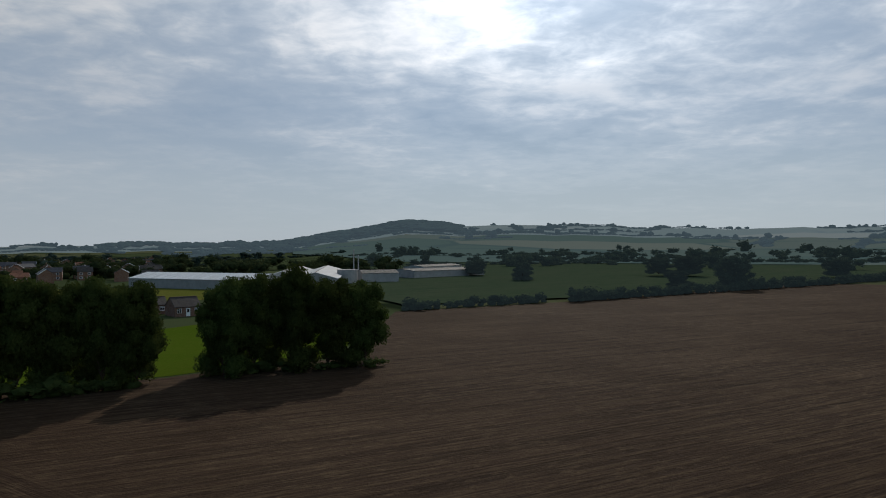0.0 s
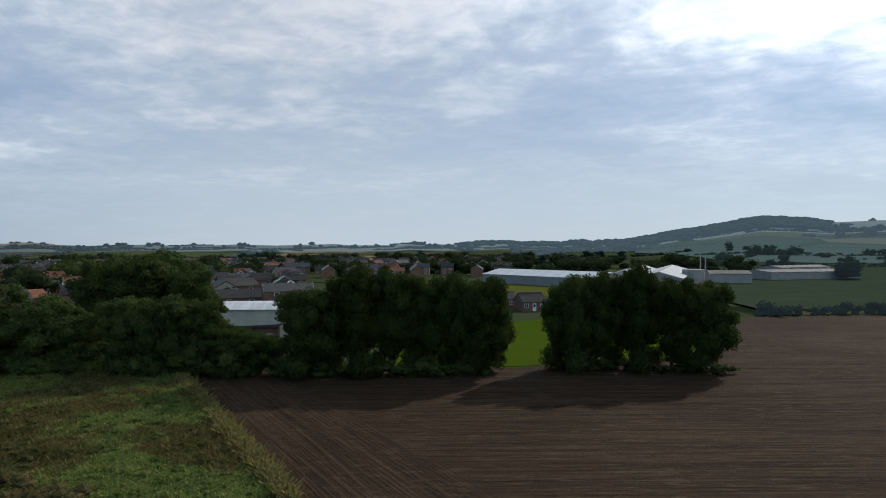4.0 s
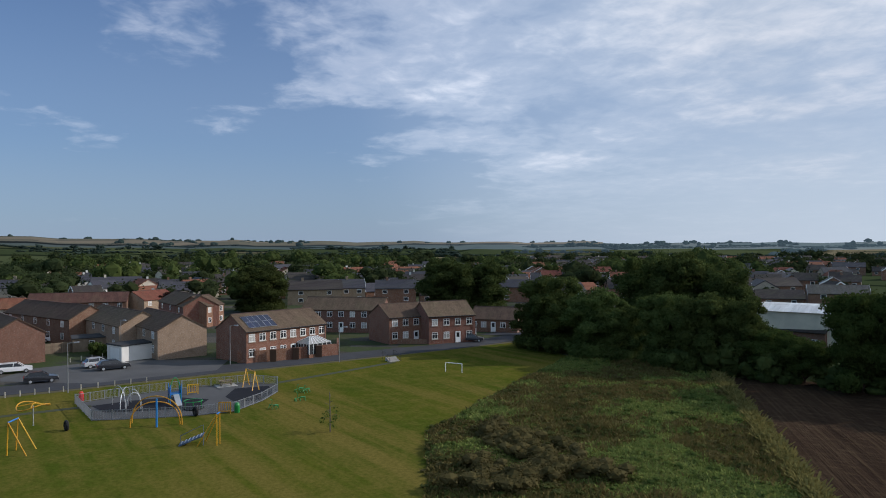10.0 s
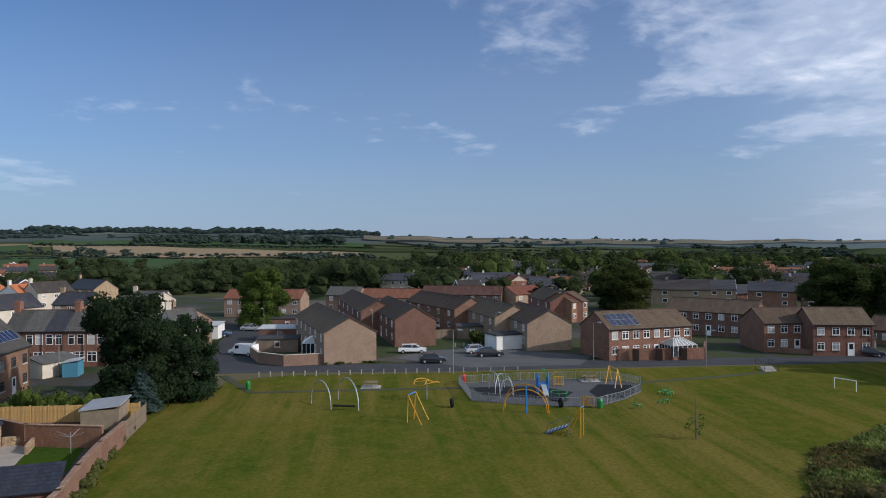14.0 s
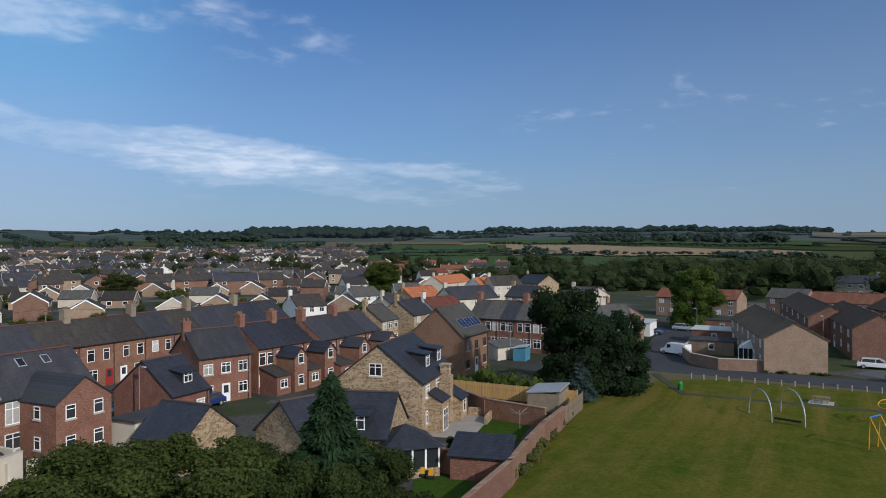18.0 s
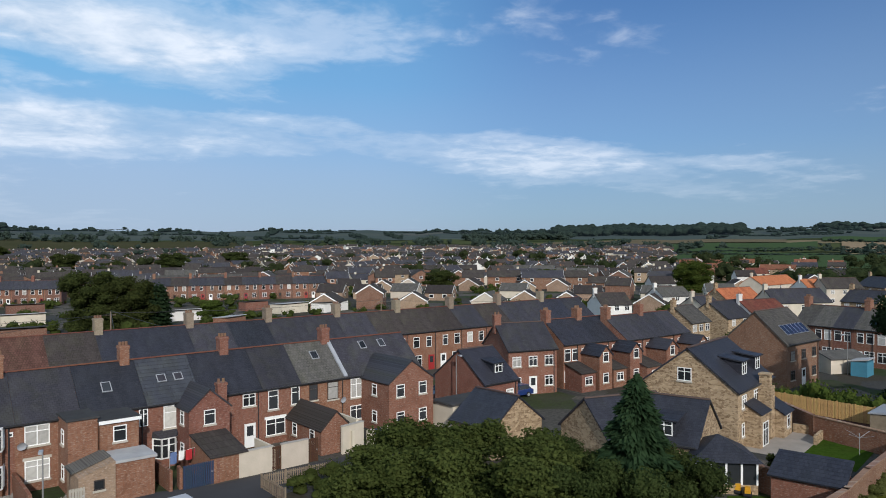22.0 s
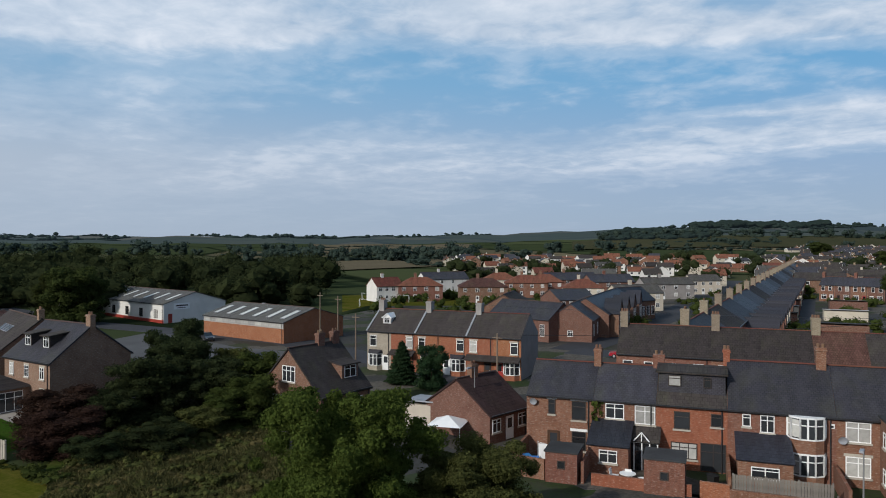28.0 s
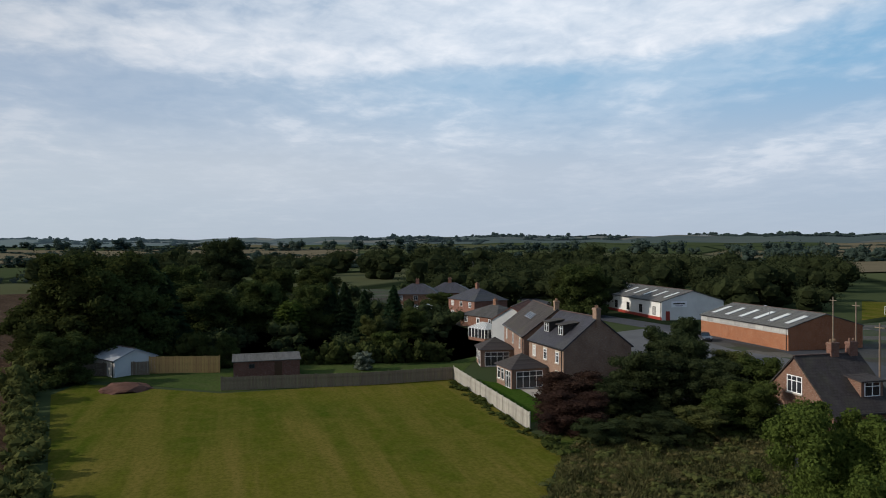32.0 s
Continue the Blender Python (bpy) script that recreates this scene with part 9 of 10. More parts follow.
for a, b, h in (((-89.5, -6.1), (-86.7, -4.6), 2.4), ((-86.1, -5.1), (-90.1, -4.2), 2.2), ((-83.8, -4.4), (-84.4, -2.8), 2.3), ((-88.0, -4.4), (-86.0, -3.0), 2.1)):
    part("arch", hoop(a, b, h, 0.045), STEEL, SPIDER)
TOWER = thing("slide_tower", pose(*(-87.9, 0.6), 0, 0, 0, 10), "blue climbing tower with a metal slide", "slide", PLAY)
for x in (-0.6, 0.6):
    for y in (-0.6, 0.6):
        part("post", bar([(x, y, 0), (x, y, 2.3)], 0.06), BLUE, TOWER)
part("platform", Shape().box(-0.65, -0.65, 1.1, 0.65, 0.65, 1.2), BLUE, TOWER)
for y in (-0.63, 0.63):
    part("side_panel", Shape().box(-0.6, y - 0.02, 1.2, 0.6, y + 0.02, 1.9), BLUE, TOWER)
part("hoop", hoop((0.2, -0.6), (0.2, 0.6), 3.0, 0.05), GREEN, TOWER)
part("slide", Shape().slab([(0.7, -0.3, 1.15), (2.8, -0.3, 0.25), (2.8, 0.3, 0.25), (0.7, 0.3, 1.15)], 0.06), STEEL, TOWER)
part("ladder", bar([(-0.7, -0.3, 0), (-0.7, -0.3, 1.2), (-0.7, 0.3, 1.2), (-0.7, 0.3, 0)], 0.04, 6), GREEN, TOWER)
for at, turn in (((-92.1, 2.7), 5), ((-80.1, 5.6), -15)):
    g = thing("play_panel", pose(*at, 0, 0, 0, 90 + turn), "yellow barred play panel", "play panel", PLAY)
    part("panel_frame", Shape().box(-0.65, -0.05, 0.2, -0.55, 0.05, 1.3).box(0.55, -0.05, 0.2, 0.65, 0.05, 1.3).box(-0.55, -0.05, 1.2, 0.55, 0.05, 1.3).box(-0.55, -0.05, 0.25, 0.55, 0.05, 0.35), YELLOW, g)
    for k in range(5):
        part("bar", Shape().box(-0.03, -0.03, 0.35, 0.03, 0.03, 1.2), YELLOW, g, at=pose(-0.4 + 0.2 * k, 0, 0))
    for x in (-0.6, 0.6):
        part("post", Shape().box(x - 0.05, -0.04, -0.05, x + 0.05, 0.04, 0.2), YELLOW, g)
ROUND = thing("roundabout", pose(*(-83.8, 2.5), 0), "green playground roundabout with rails", "roundabout", PLAY)
part("deck", Shape().tube([(0, 0, 0.08), (0, 0, 0.18)], 1.1, 20), BLACK, ROUND)
part("ring", Shape().tube([(1.0 * math.cos(a), 1.0 * math.sin(a), 0.95) for a in (2 * math.pi * k / 20 for k in range(21))], 0.04, 6), GREEN, ROUND)
for k in range(6):
    a = k * math.pi / 3
    part("upright", bar([(math.cos(a), math.sin(a), 0.15), (math.cos(a), math.sin(a), 0.95)], 0.03, 6), GREEN, ROUND)
TODDLER = thing("toddler_swing", pose(0, 0, 0), "yellow-green A-frame swing on rubber surface", "swing", PLAY)
for f, t in (((-94.2, 8.8), (-95.8, 9.4)), ((-95.7, 9.8), (-95.8, 9.4)), ((-91.4, 9.7), (-92.9, 10.2)), ((-91.8, 10.6), (-92.9, 10.2))):
    part("leg", bar([(*f, 0), (*t, 2.2)], 0.06), YELLOW, TODDLER)
part("crossbar", bar([(*(-95.8, 9.4), 2.2), (*(-92.9, 10.2), 2.2)], 0.06), YELLOW, TODDLER)
for at, h in (((-78.5, -9.5), 0.55), ((-80.0, 2.6), 0.55)):
    ty = thing("tyre_seat", pose(*at, h, 90, 0, 20), "black rubber tyre of a play ride", "tyre", PLAY)
    part("tyre", Shape().tube([(0.38 * math.cos(a), 0.38 * math.sin(a), 0) for a in (2 * math.pi * k / 16 for k in range(17))], 0.17, 8), BLACK, ty)
for at in ((-80.5, 10.9), (-83.4, 14.3), (-87.9, 15.8), (-88.7, 15.1)):
    fi = thing("exercise_bench", pose(*at, 0, 0, 0, at[1] * 20), "low green outdoor exercise machine", "exercise machine", "green exercise machines on the grass")
    part("frame", bar([(-0.7, 0, 0.4), (0.7, 0, 0.4)], 0.035, 6), GREEN, fi)
    for x in (-0.6, 0, 0.6):
        part("leg", bar([(x, -0.25, 0), (x, 0, 0.45), (x, 0.25, 0)], 0.04, 6), GREEN, fi)
    part("handle", bar([(0.3, 0, 0.4), (0.3, 0, 1.0), (0.3, 0.3, 1.05)], 0.04, 6), GREEN, fi)
    part("seat", Shape().box(-0.6, -0.2, 0.44, -0.1, 0.2, 0.5), GREEN, fi)

# safety surface, paths and the railing round it
OVAL = [(-91.9, -10.2), (-82.1, -7.6), (-81.1, -3.6), (-80.2, 2.8), (-80.7, 6.7), (-84.8, 10.1), (-89.5, 12.6), (-94.4, 13.2), (-97.4, 10.1), (-96.8, 3.4), (-94.7, -4.2)]
sheet("playground_surface", OVAL, 0.05, PALE_ASPHALT, "grey tarmac of the enclosed playground", "playground")
sheet("rubber_patch", [(-89.6, -8.3), (-85.5, -6.6), (-84.6, -1.8), (-84.5, 3.0), (-88.4, 4.4), (-91.4, 0.3), (-90.9, -4.8)], 0.058, RUBBER, "dark rubber safety surface", "playground")
sheet("rubber_patch_swing", [(-85.6, 7.1), (-85.5, 9.9), (-89.9, 12.2), (-94.0, 12.0), (-93.8, 7.8), (-89.0, 6.3)], 0.058, RUBBER, "dark rubber safety surface by the swing", "playground")


def railing(name, pts, high, label, mat=RAILING_STEEL, every=1.8, group=""):
    ob = thing(name, pose(0, 0, 0), label, "railing", group)
    for (xa, ya), (xb, yb) in zip(pts[:-1], pts[1:]):
        m, L = frame_of((xa, ya), (xb, yb))
        k = max(1, round(L / every))
        w = round(L / k, 2)

        def make():
            s = Shape().box(-w / 2, -0.02, high - 0.05, w / 2, 0.02, high).box(-w / 2, -0.02, 0.12, w / 2, 0.02, 0.17)
            n = int(w / 0.15)
            for i in range(n):
                x = -w / 2 + w * (i + 0.5) / n
                s.box(x - 0.012, -0.01, 0.17, x + 0.012, 0.01, high - 0.05)
            return s.mesh("rail_panel", mat)
        for i in range(k):
            part("rail_panel", shared(("rail", w, high, mat.name), make), mat, ob, at=m @ pose(-L / 2 + L * (i + 0.5) / k, 0, 0))
            part("post", shared(("rpost", high, mat.name), lambda: Shape().box(-0.04, -0.04, -0.1, 0.04, 0.04, high + 0.05).mesh("post", mat)), mat, ob, at=m @ pose(-L / 2 + L * i / k, 0, 0))
    return ob


railing("playground_railing", OVAL + OVAL[:1], 1.1, "grey steel bow-top railing round the playground")

# other things on the grass
GOAL_A, GOAL_B = (-95.0, 37.2), (-92.9, 38.9)
GM, GL = frame_of(GOAL_A, GOAL_B)
goal(GM, GL, 1.35, 0, WHITE, "white metal football goal on the park grass")
SAPLING = thing("young_tree", pose(*(-68.3, 14.6), 0), "young staked tree with sparse leaves", "tree")
TS = bar([(0, 0, 0), (0.03, 0, 1.8), (0, 0, 3.9)], 0.04, 6)
for k in range(9):
    a, z = k * 2.4, 0.7 + 0.28 * k
    TS.tube([(0, 0, z), (0.45 * math.cos(a), 0.45 * math.sin(a), z + 0.16), ((0.95 - 0.06 * k) * math.cos(a), (0.95 - 0.06 * k) * math.sin(a), z + 0.2)], 0.016, 4)
part("trunk", TS, PALE_BARK, SAPLING)
part("stake", Shape().box(0.15, -0.04, 0, 0.23, 0.04, 2.4), TIMBER, SAPLING)
LV = leaf_cloud(np.random.default_rng(8), [(0.7 * math.cos(k * 2.4), 0.7 * math.sin(k * 2.4), 0.85 + 0.2 * k) for k in range(7)], [0.36] * 7, 150, 0.15)
part("crown", mesh_of("crown", LV[0], LV[1], BRIGHT_LEAF), BRIGHT_LEAF, SAPLING)
for at, mat, label in (((-85.3, -36.3), GREEN, "green litter bin beside the path"), ((-93.3, -9.7), RED, "red litter bin by the playground"), ((-80.1, 6.9), GREEN, "green litter bin by the railing")):
    b = thing("litter_bin", pose(*at, 0), label, "bin")
    part("body", Shape().tube([(0, 0, 0), (0, 0, 0.05), (0, 0, 0.85)], 0.26, 10, 0.30), mat, b)
    part("hood", Shape().tube([(0, 0, 0.85), (0, 0, 1.0), (0, 0, 1.12)], 0.31, 10, 0.16), mat, b)
for at in ((-88.7, -21.2), (-96.3, 6.9)):
    b = thing("picnic_bench", pose(*at, 0, 0, 0, 100), "dark picnic bench on a paved pad", "bench")
    part("pad", Shape().box(-1.3, -1.0, 0.02, 1.3, 1.0, 0.06), CONCRETE, b)
    part("tabletop", Shape().box(-0.9, -0.35, 0.72, 0.9, 0.35, 0.77), TIMBER, b)
    for y in (-0.7, 0.7):
        part("seat", Shape().box(-0.9, y - 0.14, 0.43, 0.9, y + 0.14, 0.48), TIMBER, b)
    for x in (-0.65, 0.65):
        part("leg", Shape().box(x - 0.04, -0.7, 0.38, x + 0.04, 0.7, 0.43).box(x - 0.04, -0.3, 0.06, x + 0.04, -0.2, 0.72).box(x - 0.04, 0.2, 0.06, x + 0.04, 0.3, 0.72), TIMBER, b)
post_mesh = Shape().box(-0.06, -0.06, -0.1, 0.06, 0.06, 0.75).box(-0.065, -0.065, 0.60, 0.065, 0.065, 0.68).mesh("bollard", PALE_TIMBER)
for a, b, n in (((-93.7, -38.3), (-100.1, -12.4), 17), ((-100.1, -12.4), (-103.2, -0.9), 6), ((-125.7, -14.6), (-132.6, -5.9), 6)):
    for i in range(n):
        t = i / n
        tagged(new("bollard", post_mesh), "short wooden bollard along the verge", "bollard", "wooden bollards along the park road").matrix_basis = pose(a[0] + (b[0] - a[0]) * t, a[1] + (b[1] - a[1]) * t, 0)


def lamp_post(at, high, turn, label="tall grey street lamp on a steel column", mat=DULL_STEEL):
    ob = thing("street_lamp", pose(*at, 0, 0, 0, turn), label, "street lamp", "street lamps")
    part("column", Shape().tube([(0, 0, -0.1), (0, 0, 1.2), (0, 0, high)], 0.08, 8, 0.045), mat, ob)
    part("arm", bar([(0, 0, high - 0.05), (0.4, 0, high + 0.08), (0.8, 0, high + 0.08)], 0.035, 6), mat, ob)
    part("lantern", Shape().box(0.7, -0.12, high, 1.3, 0.12, high + 0.14), LEAD, ob)
    return ob


for at, h, t in (((-99.2, -11.8), 6.2, 90), ((-113.8, 8.8), 6.0, 60), ((-109.2, 24.9), 5.5, 60), ((-149.3, -64.0), 6, 0), ((-133.3, -53.4), 6, 0), ((-132.3, -31.3), 6, 0), ((-129.6, -7.5), 6, 40), ((-128.9, 39.6), 5.5, 60), ((4.9, -50.4), 5.4, 90), ((36.7, -54.8), 6.5, 90),
                 ((-32.9, -70.2), 6.0, 90), ((-90.5, -66.1), 5.5, 0), ((103.4, -85.7), 7, 0), ((169.5, -79.4), 8, 0), ((271.2, -92.0), 9, 0), ((334.4, -104.1), 9, 0)):
    lamp_post(at, h, t)


def telegraph_pole(at, high, turn=0):
    ob = thing("telegraph_pole", pose(*at, 0, 0, 0, turn), "brown wooden telegraph pole with crossbar", "pole", "telegraph poles")
    part("pole", Shape().tube([(0, 0, -0.1), (0, 0, high)], 0.13, 8, 0.09), TIMBER, ob)
    part("crossbar", Shape().box(-0.7, -0.05, high - 0.6, 0.7, 0.05, high - 0.5), TIMBER, ob)
    return ob


for at, h in (((70.6, -74.6), 8), ((44.2, -70.8), 7.5), ((2.3, -115.3), 8.5), ((-39.7, -115.0), 9), ((96.5, -92.4), 9), ((60.4, -91.9), 9), ((87.3, -87.8), 9)):
    telegraph_pole(at, h)



def cable(p, q, sag=0.5):
    """An overhead line hanging between two points."""
    p, q = Vector(p), Vector(q)
    s = Shape().tube([tuple((q - p) * k / 8 + Vector((0, 0, -4 * sag * (k / 8) * (1 - k / 8)))) for k in range(9)], 0.028, 5)
    ob = thing("overhead_cable", pose(*p), "thin black overhead cable strung between poles", "cable", "overhead cables")
    part("line", s, GUTTER, ob)


POLE_A, POLE_B, POLE_C, POLE_D = (44.2, -70.8), (2.3, -115.3), (-39.7, -115.0), (60.4, -91.9)
cable((*POLE_B, 8.3), (*POLE_C, 8.8))
cable((*POLE_B, 8.0), (*POLE_D, 8.6))
cable((*POLE_A, 7.3), (*POLE_B, 8.2), 0.8)
cable((*POLE_C, 8.7), (*(-95.4, -118.3), 7.5), 0.7)
for k, at in enumerate(((1.0, -91.3), (-11.8, -92.9), (-25.6, -97.3), (-47.2, -94.7))):
    cable((*(POLE_B if k < 2 else POLE_C), 8.6), (*at, 5.8), 0.3)

# steps with handrails down to the grass
STEPS = thing("park_steps", pose(*(-106.7, 33.0), 0, 0, 0, 12), "short flight of concrete steps with dark handrails", "steps")
for k in range(4):
    part("step", Shape().box(-0.35 + 0.35 * k - 0.7, -0.9, -0.05, 0.0 + 0.35 * k - 0.7, 0.9, 0.62 - 0.15 * k), CONCRETE, STEPS)
for y in (-1.0, 1.0):
    part("handrail", bar([(-1.9, y, 0), (-1.9, y, 1.5), (-1.0, y, 1.5), (0.6, y, 1.0), (0.6, y, 0)], 0.04, 6), GUTTER, STEPS)
    part("midrail", bar([(-1.9, y, 0.9), (-1.0, y, 0.95), (0.6, y, 0.5)], 0.03, 6), GUTTER, STEPS)


# ---- parked vehicles, the nose towards +x ----
def car(at, turn, mat, label, L=4.3, H=1.48, van=False):
    """A car with cabin, glass, wheels, lamps and bumpers."""
    ob = thing("van" if van else "car", pose(*at, 0.05, 0, 0, turn), label, "van" if van else "car", "parked vehicles")
    h, w = L / 2, 0.88
    prof = [(-h, 0.35), (-h, 0.85), (-h + 0.25, 0.98), (h - 1.15, 0.95), (h - 0.1, 0.78), (h, 0.55), (h, 0.35)]
    if van:
        prof = [(-h, 0.35), (-h, H), (h - 1.4, H), (h - 0.75, 1.05), (h - 0.1, 0.9), (h, 0.6), (h, 0.35)]
    n = len(prof)
    body = Shape().add([(x, -w * (1 if z < 0.9 else 0.95), z) for x, z in prof] + [(x, w * (1 if z < 0.9 else 0.95), z) for x, z in prof],
                       [tuple(range(n)), tuple(range(2 * n - 1, n - 1, -1))] + [(i, i + n, (i + 1) % n + n, (i + 1) % n) for i in range(n)])
    part("body", body, mat, ob)
    if van:
        for y in (-w * 0.955, w * 0.955):
            part("window", Shape().box(h - 2.1, y - 0.01, 1.05, h - 1.35, y + 0.01, H - 0.2), PANE, ob)
        part("windscreen", Shape().slab([(h - 1.36, -0.75, H - 0.06), (h - 0.80, -0.75, 1.1), (h - 0.80, 0.75, 1.1), (h - 1.36, 0.75, H - 0.06)], -0.02), PANE, ob)
    else:
        c = [(-h + 0.2, 0.96), (-h + 0.7, H - 0.04), (h - 2.0, H), (h - 1.1, 0.95)]
        cab = Shape().add([(x, -0.80 if z < 1.1 else -0.64, z) for x, z in c] + [(x, 0.80 if z < 1.1 else 0.64, z) for x, z in c],
                          [(0, 1, 2, 3), (7, 6, 5, 4), (0, 4, 5, 1), (1, 5, 6, 2), (2, 6, 7, 3), (3, 7, 4, 0)])
        part("glasshouse", cab, PANE, ob)
        part("roof", Shape().slab([(-h + 0.62, -0.66, H - 0.02), (h - 1.95, -0.66, H + 0.03), (h - 1.95, 0.66, H + 0.03), (-h + 0.62, 0.66, H - 0.02)], 0.06), mat, ob)
        for x in (-0.1, -h + 0.55, h - 1.55):
            for s in (-1, 1):
                part("pillar", Shape().tube([(x + (0.45 if x > 0.3 else 0.0), s * 0.80, 0.95), (x - (0.3 if x > 0.3 else -0.1), s * 0.655, H)], 0.035, 5), mat, ob)
    for x in (-h + 0.8, h - 0.8):
        for s in (-1, 1):
            wh = part("wheel", shared("tyre_m", lambda: Shape().tube([(0, -0.1, 0), (0, 0.1, 0)], 0.31, 16).mesh("tyre", BLACK)), BLACK, ob, at=pose(x, s * 0.82, 0.31))
            part("rim", shared("rim_m", lambda: Shape().tube([(0, -0.108, 0), (0, 0.108, 0)], 0.19, 12).mesh("rim", STEEL)), STEEL, wh)
    for s in (-1, 1):
        part("headlight", Shape().box(h - 0.06, s * 0.62 - 0.17, 0.6, h + 0.015, s * 0.62 + 0.17, 0.74), CURTAIN, ob)
        part("tail_light", Shape().box(-h - 0.015, s * 0.68 - 0.1, 0.65, -h + 0.05, s * 0.68 + 0.1, 0.9), RED, ob)
    part("bumper", Shape().box(h - 0.05, -0.85, 0.3, h + 0.05, 0.85, 0.48), GUTTER, ob)
    part("number_plate", Shape().box(-h - 0.02, -0.26, 0.5, -h - 0.005, 0.26, 0.62), YELLOW, ob)
    return ob


def paint(name, col):
    m = plain(name, col, 0.28, 5.0, 1.0, 0.05, 0)
    m.node_tree.nodes["Principled BSDF"].inputs["Coat Weight"].default_value = 0.6
    return m


CAR_WHITE, CAR_BLACK, CAR_SILVER, CAR_BLUE, CAR_RED = paint("white_car_paint", (0.72, 0.72, 0.72)), paint("black_car_paint", (0.02, 0.02, 0.024)), paint("silver_car_paint", (0.42, 0.43, 0.45)), paint("blue_car_paint", (0.015, 0.035, 0.12)), paint("red_car_paint", (0.35, 0.02, 0.02))
for at, turn, mat, label, big in (((-118.1, -21.0), 98, CAR_WHITE, "white estate car parked by the verge", 4.7), ((-108.3, -16.1), 100, CAR_BLACK, "black hatchback parked beside the road", 4.1), ((-115.7, -7.8), 105, CAR_BLACK, "dark saloon car parked in the court", 4.5),
                                  ((-118.9, -10.0), 110, CAR_SILVER, "grey car parked in the court", 4.3), ((-135.3, -63.5), 95, CAR_BLUE, "blue car on a driveway", 4.3), ((-145.4, -61.1), 90, CAR_SILVER, "silver car parked on the bend", 4.3), ((-149.1, -59.7), 60, CAR_BLUE, "dark blue car parked on the bend", 4.3),
                                  ((-123.2, 53.5), 60, CAR_BLACK, "black pickup parked beside the park", 4.8), ((-150.5, 30.7), 80, CAR_BLACK, "dark car behind the houses", 4.3), ((-125.0, 50.4), 60, CAR_WHITE, "white car in front of houses", 4.2), ((-33.8, -76.5), 20, CAR_BLACK, "black car beside the brick coach house", 4.2),
                                  ((-41.8, -72.8), 10, CAR_BLUE, "car under a blue cover", 4.2), ((113.7, -80.1), 160, CAR_BLACK, "black car outside the works", 4.3), ((43.3, -106.7), 20, CAR_RED, "red car parked in the street", 4.2), ((55.1, -189.4), 100, CAR_WHITE, "white car in the long street", 4.2),
                                  ((408.7, -103.5), 70, CAR_WHITE, "white car on the main road", 4.3), ((438.0, -122.1), 70, CAR_SILVER, "grey car on the main road", 4.3), ((-154.1, -20.4), 60, CAR_WHITE, "white car between the houses", 4.3)):
    car(at, turn, mat, label, big)
car((-112.4, -48.6), 255, CAR_WHITE, "white van parked on the bend", 4.9, 1.9, True)
car((-152.7, 34.7), 80, CAR_BLACK, "dark van parked behind the houses", 5.0, 2.0, True)
car((-2.6, -47.3), 200, CAR_SILVER, "silver van parked in the back lane", 5.0, 2.0, True)
for at, turn in (((6.3, -44.5), 195),):
    car(at, turn, CAR_BLACK, "dark car parked in the back lane", 4.2)

# ---- yards and garages of the estate ----
WG = thing("garage", frame_of((-122.6, -7.0), (-126.4, -0.8))[0], "long white rendered garage with a flat roof", "garage")
WL = frame_of((-122.6, -7.0), (-126.4, -0.8))[1]
part("wall", Shape().box(-WL / 2, 0, -0.1, WL / 2, 4.5, 2.5), WHITE_RENDER, WG)
part("roof", Shape().box(-WL / 2 - 0.15, -0.15, 2.504, WL / 2 + 0.15, 4.6, 2.72), FELT, WG)
part("garage_door", Shape().box(-WL / 2 - 0.03, 0.8, 0.05, -WL / 2 - 0.003, 3.4, 2.1), DOOR_WHITE, WG)
wall_run("curved_yard_wall", [(-118.1, -48.6), (-110.7, -46.6), (-105.0, -42.9), (-102.5, -37.9), (-105.0, -32.4)], 1.7, 0.25, PINK_BRICK, "curved buff brick yard wall with white coping", coping=RENDER)
wall_run("brick_garden_wall", [(-114.9, 10.1), (-114.0, 12.7), (-114.7, 17.6), (-116.8, 26.3), (-124.4, 28.1)], 1.9, 0.25, RED_BRICK, "red brick garden wall facing the park")
for at in ((-113.7, 15.3), (-114.5, 19.0), (-115.4, 22.9)):
    gt = thing("garden_gate", pose(*at, 0, 0, 0, 76), "dark timber gate in the garden wall", "gate")
    part("boards", Shape().box(-0.5, -0.2, 0.02, 0.5, 0.2, 1.95), DOOR_BROWN, gt)
wall_run("front_garden_wall", [(-126.4, 38.8), (-123.3, 45.5)], 0.9, 0.25, BROWN_BRICK, "low dark brick front garden wall")
fence("front_garden_fence", [(-124.7, 46.3), (-125.6, 50.9)], 1.1, "yellow-brown front garden fence", NEW_TIMBER)
PORCH2 = thing("porch", pose(*(-127.9, 55.2), 0, 0, 0, 80), "white glazed front porch", "porch")
part("wall", Shape().box(-1.2, -0.9, 0, 1.2, 0.9, 2.3), UPVC, PORCH2)
part("pane", Shape().box(-0.9, -0.93, 1.0, 0.9, -0.905, 2.1), PANE, PORCH2)
part("roof", Shape().slab([(-1.4, -1.1, 2.3), (1.4, -1.1, 2.3), (1.4, 0.9, 2.8), (-1.4, 0.9, 2.8)], 0.12), BROWN_TILE, PORCH2)
SM, SLEN = frame_of((-117.2, 9.2), (-124.6, 23.2))
solar_array(SOLAR_HOUSE, SLEN, 8.6, 5.0, 7.4, "front", -SLEN / 2 + 3.6, 0.45, 5, 2)
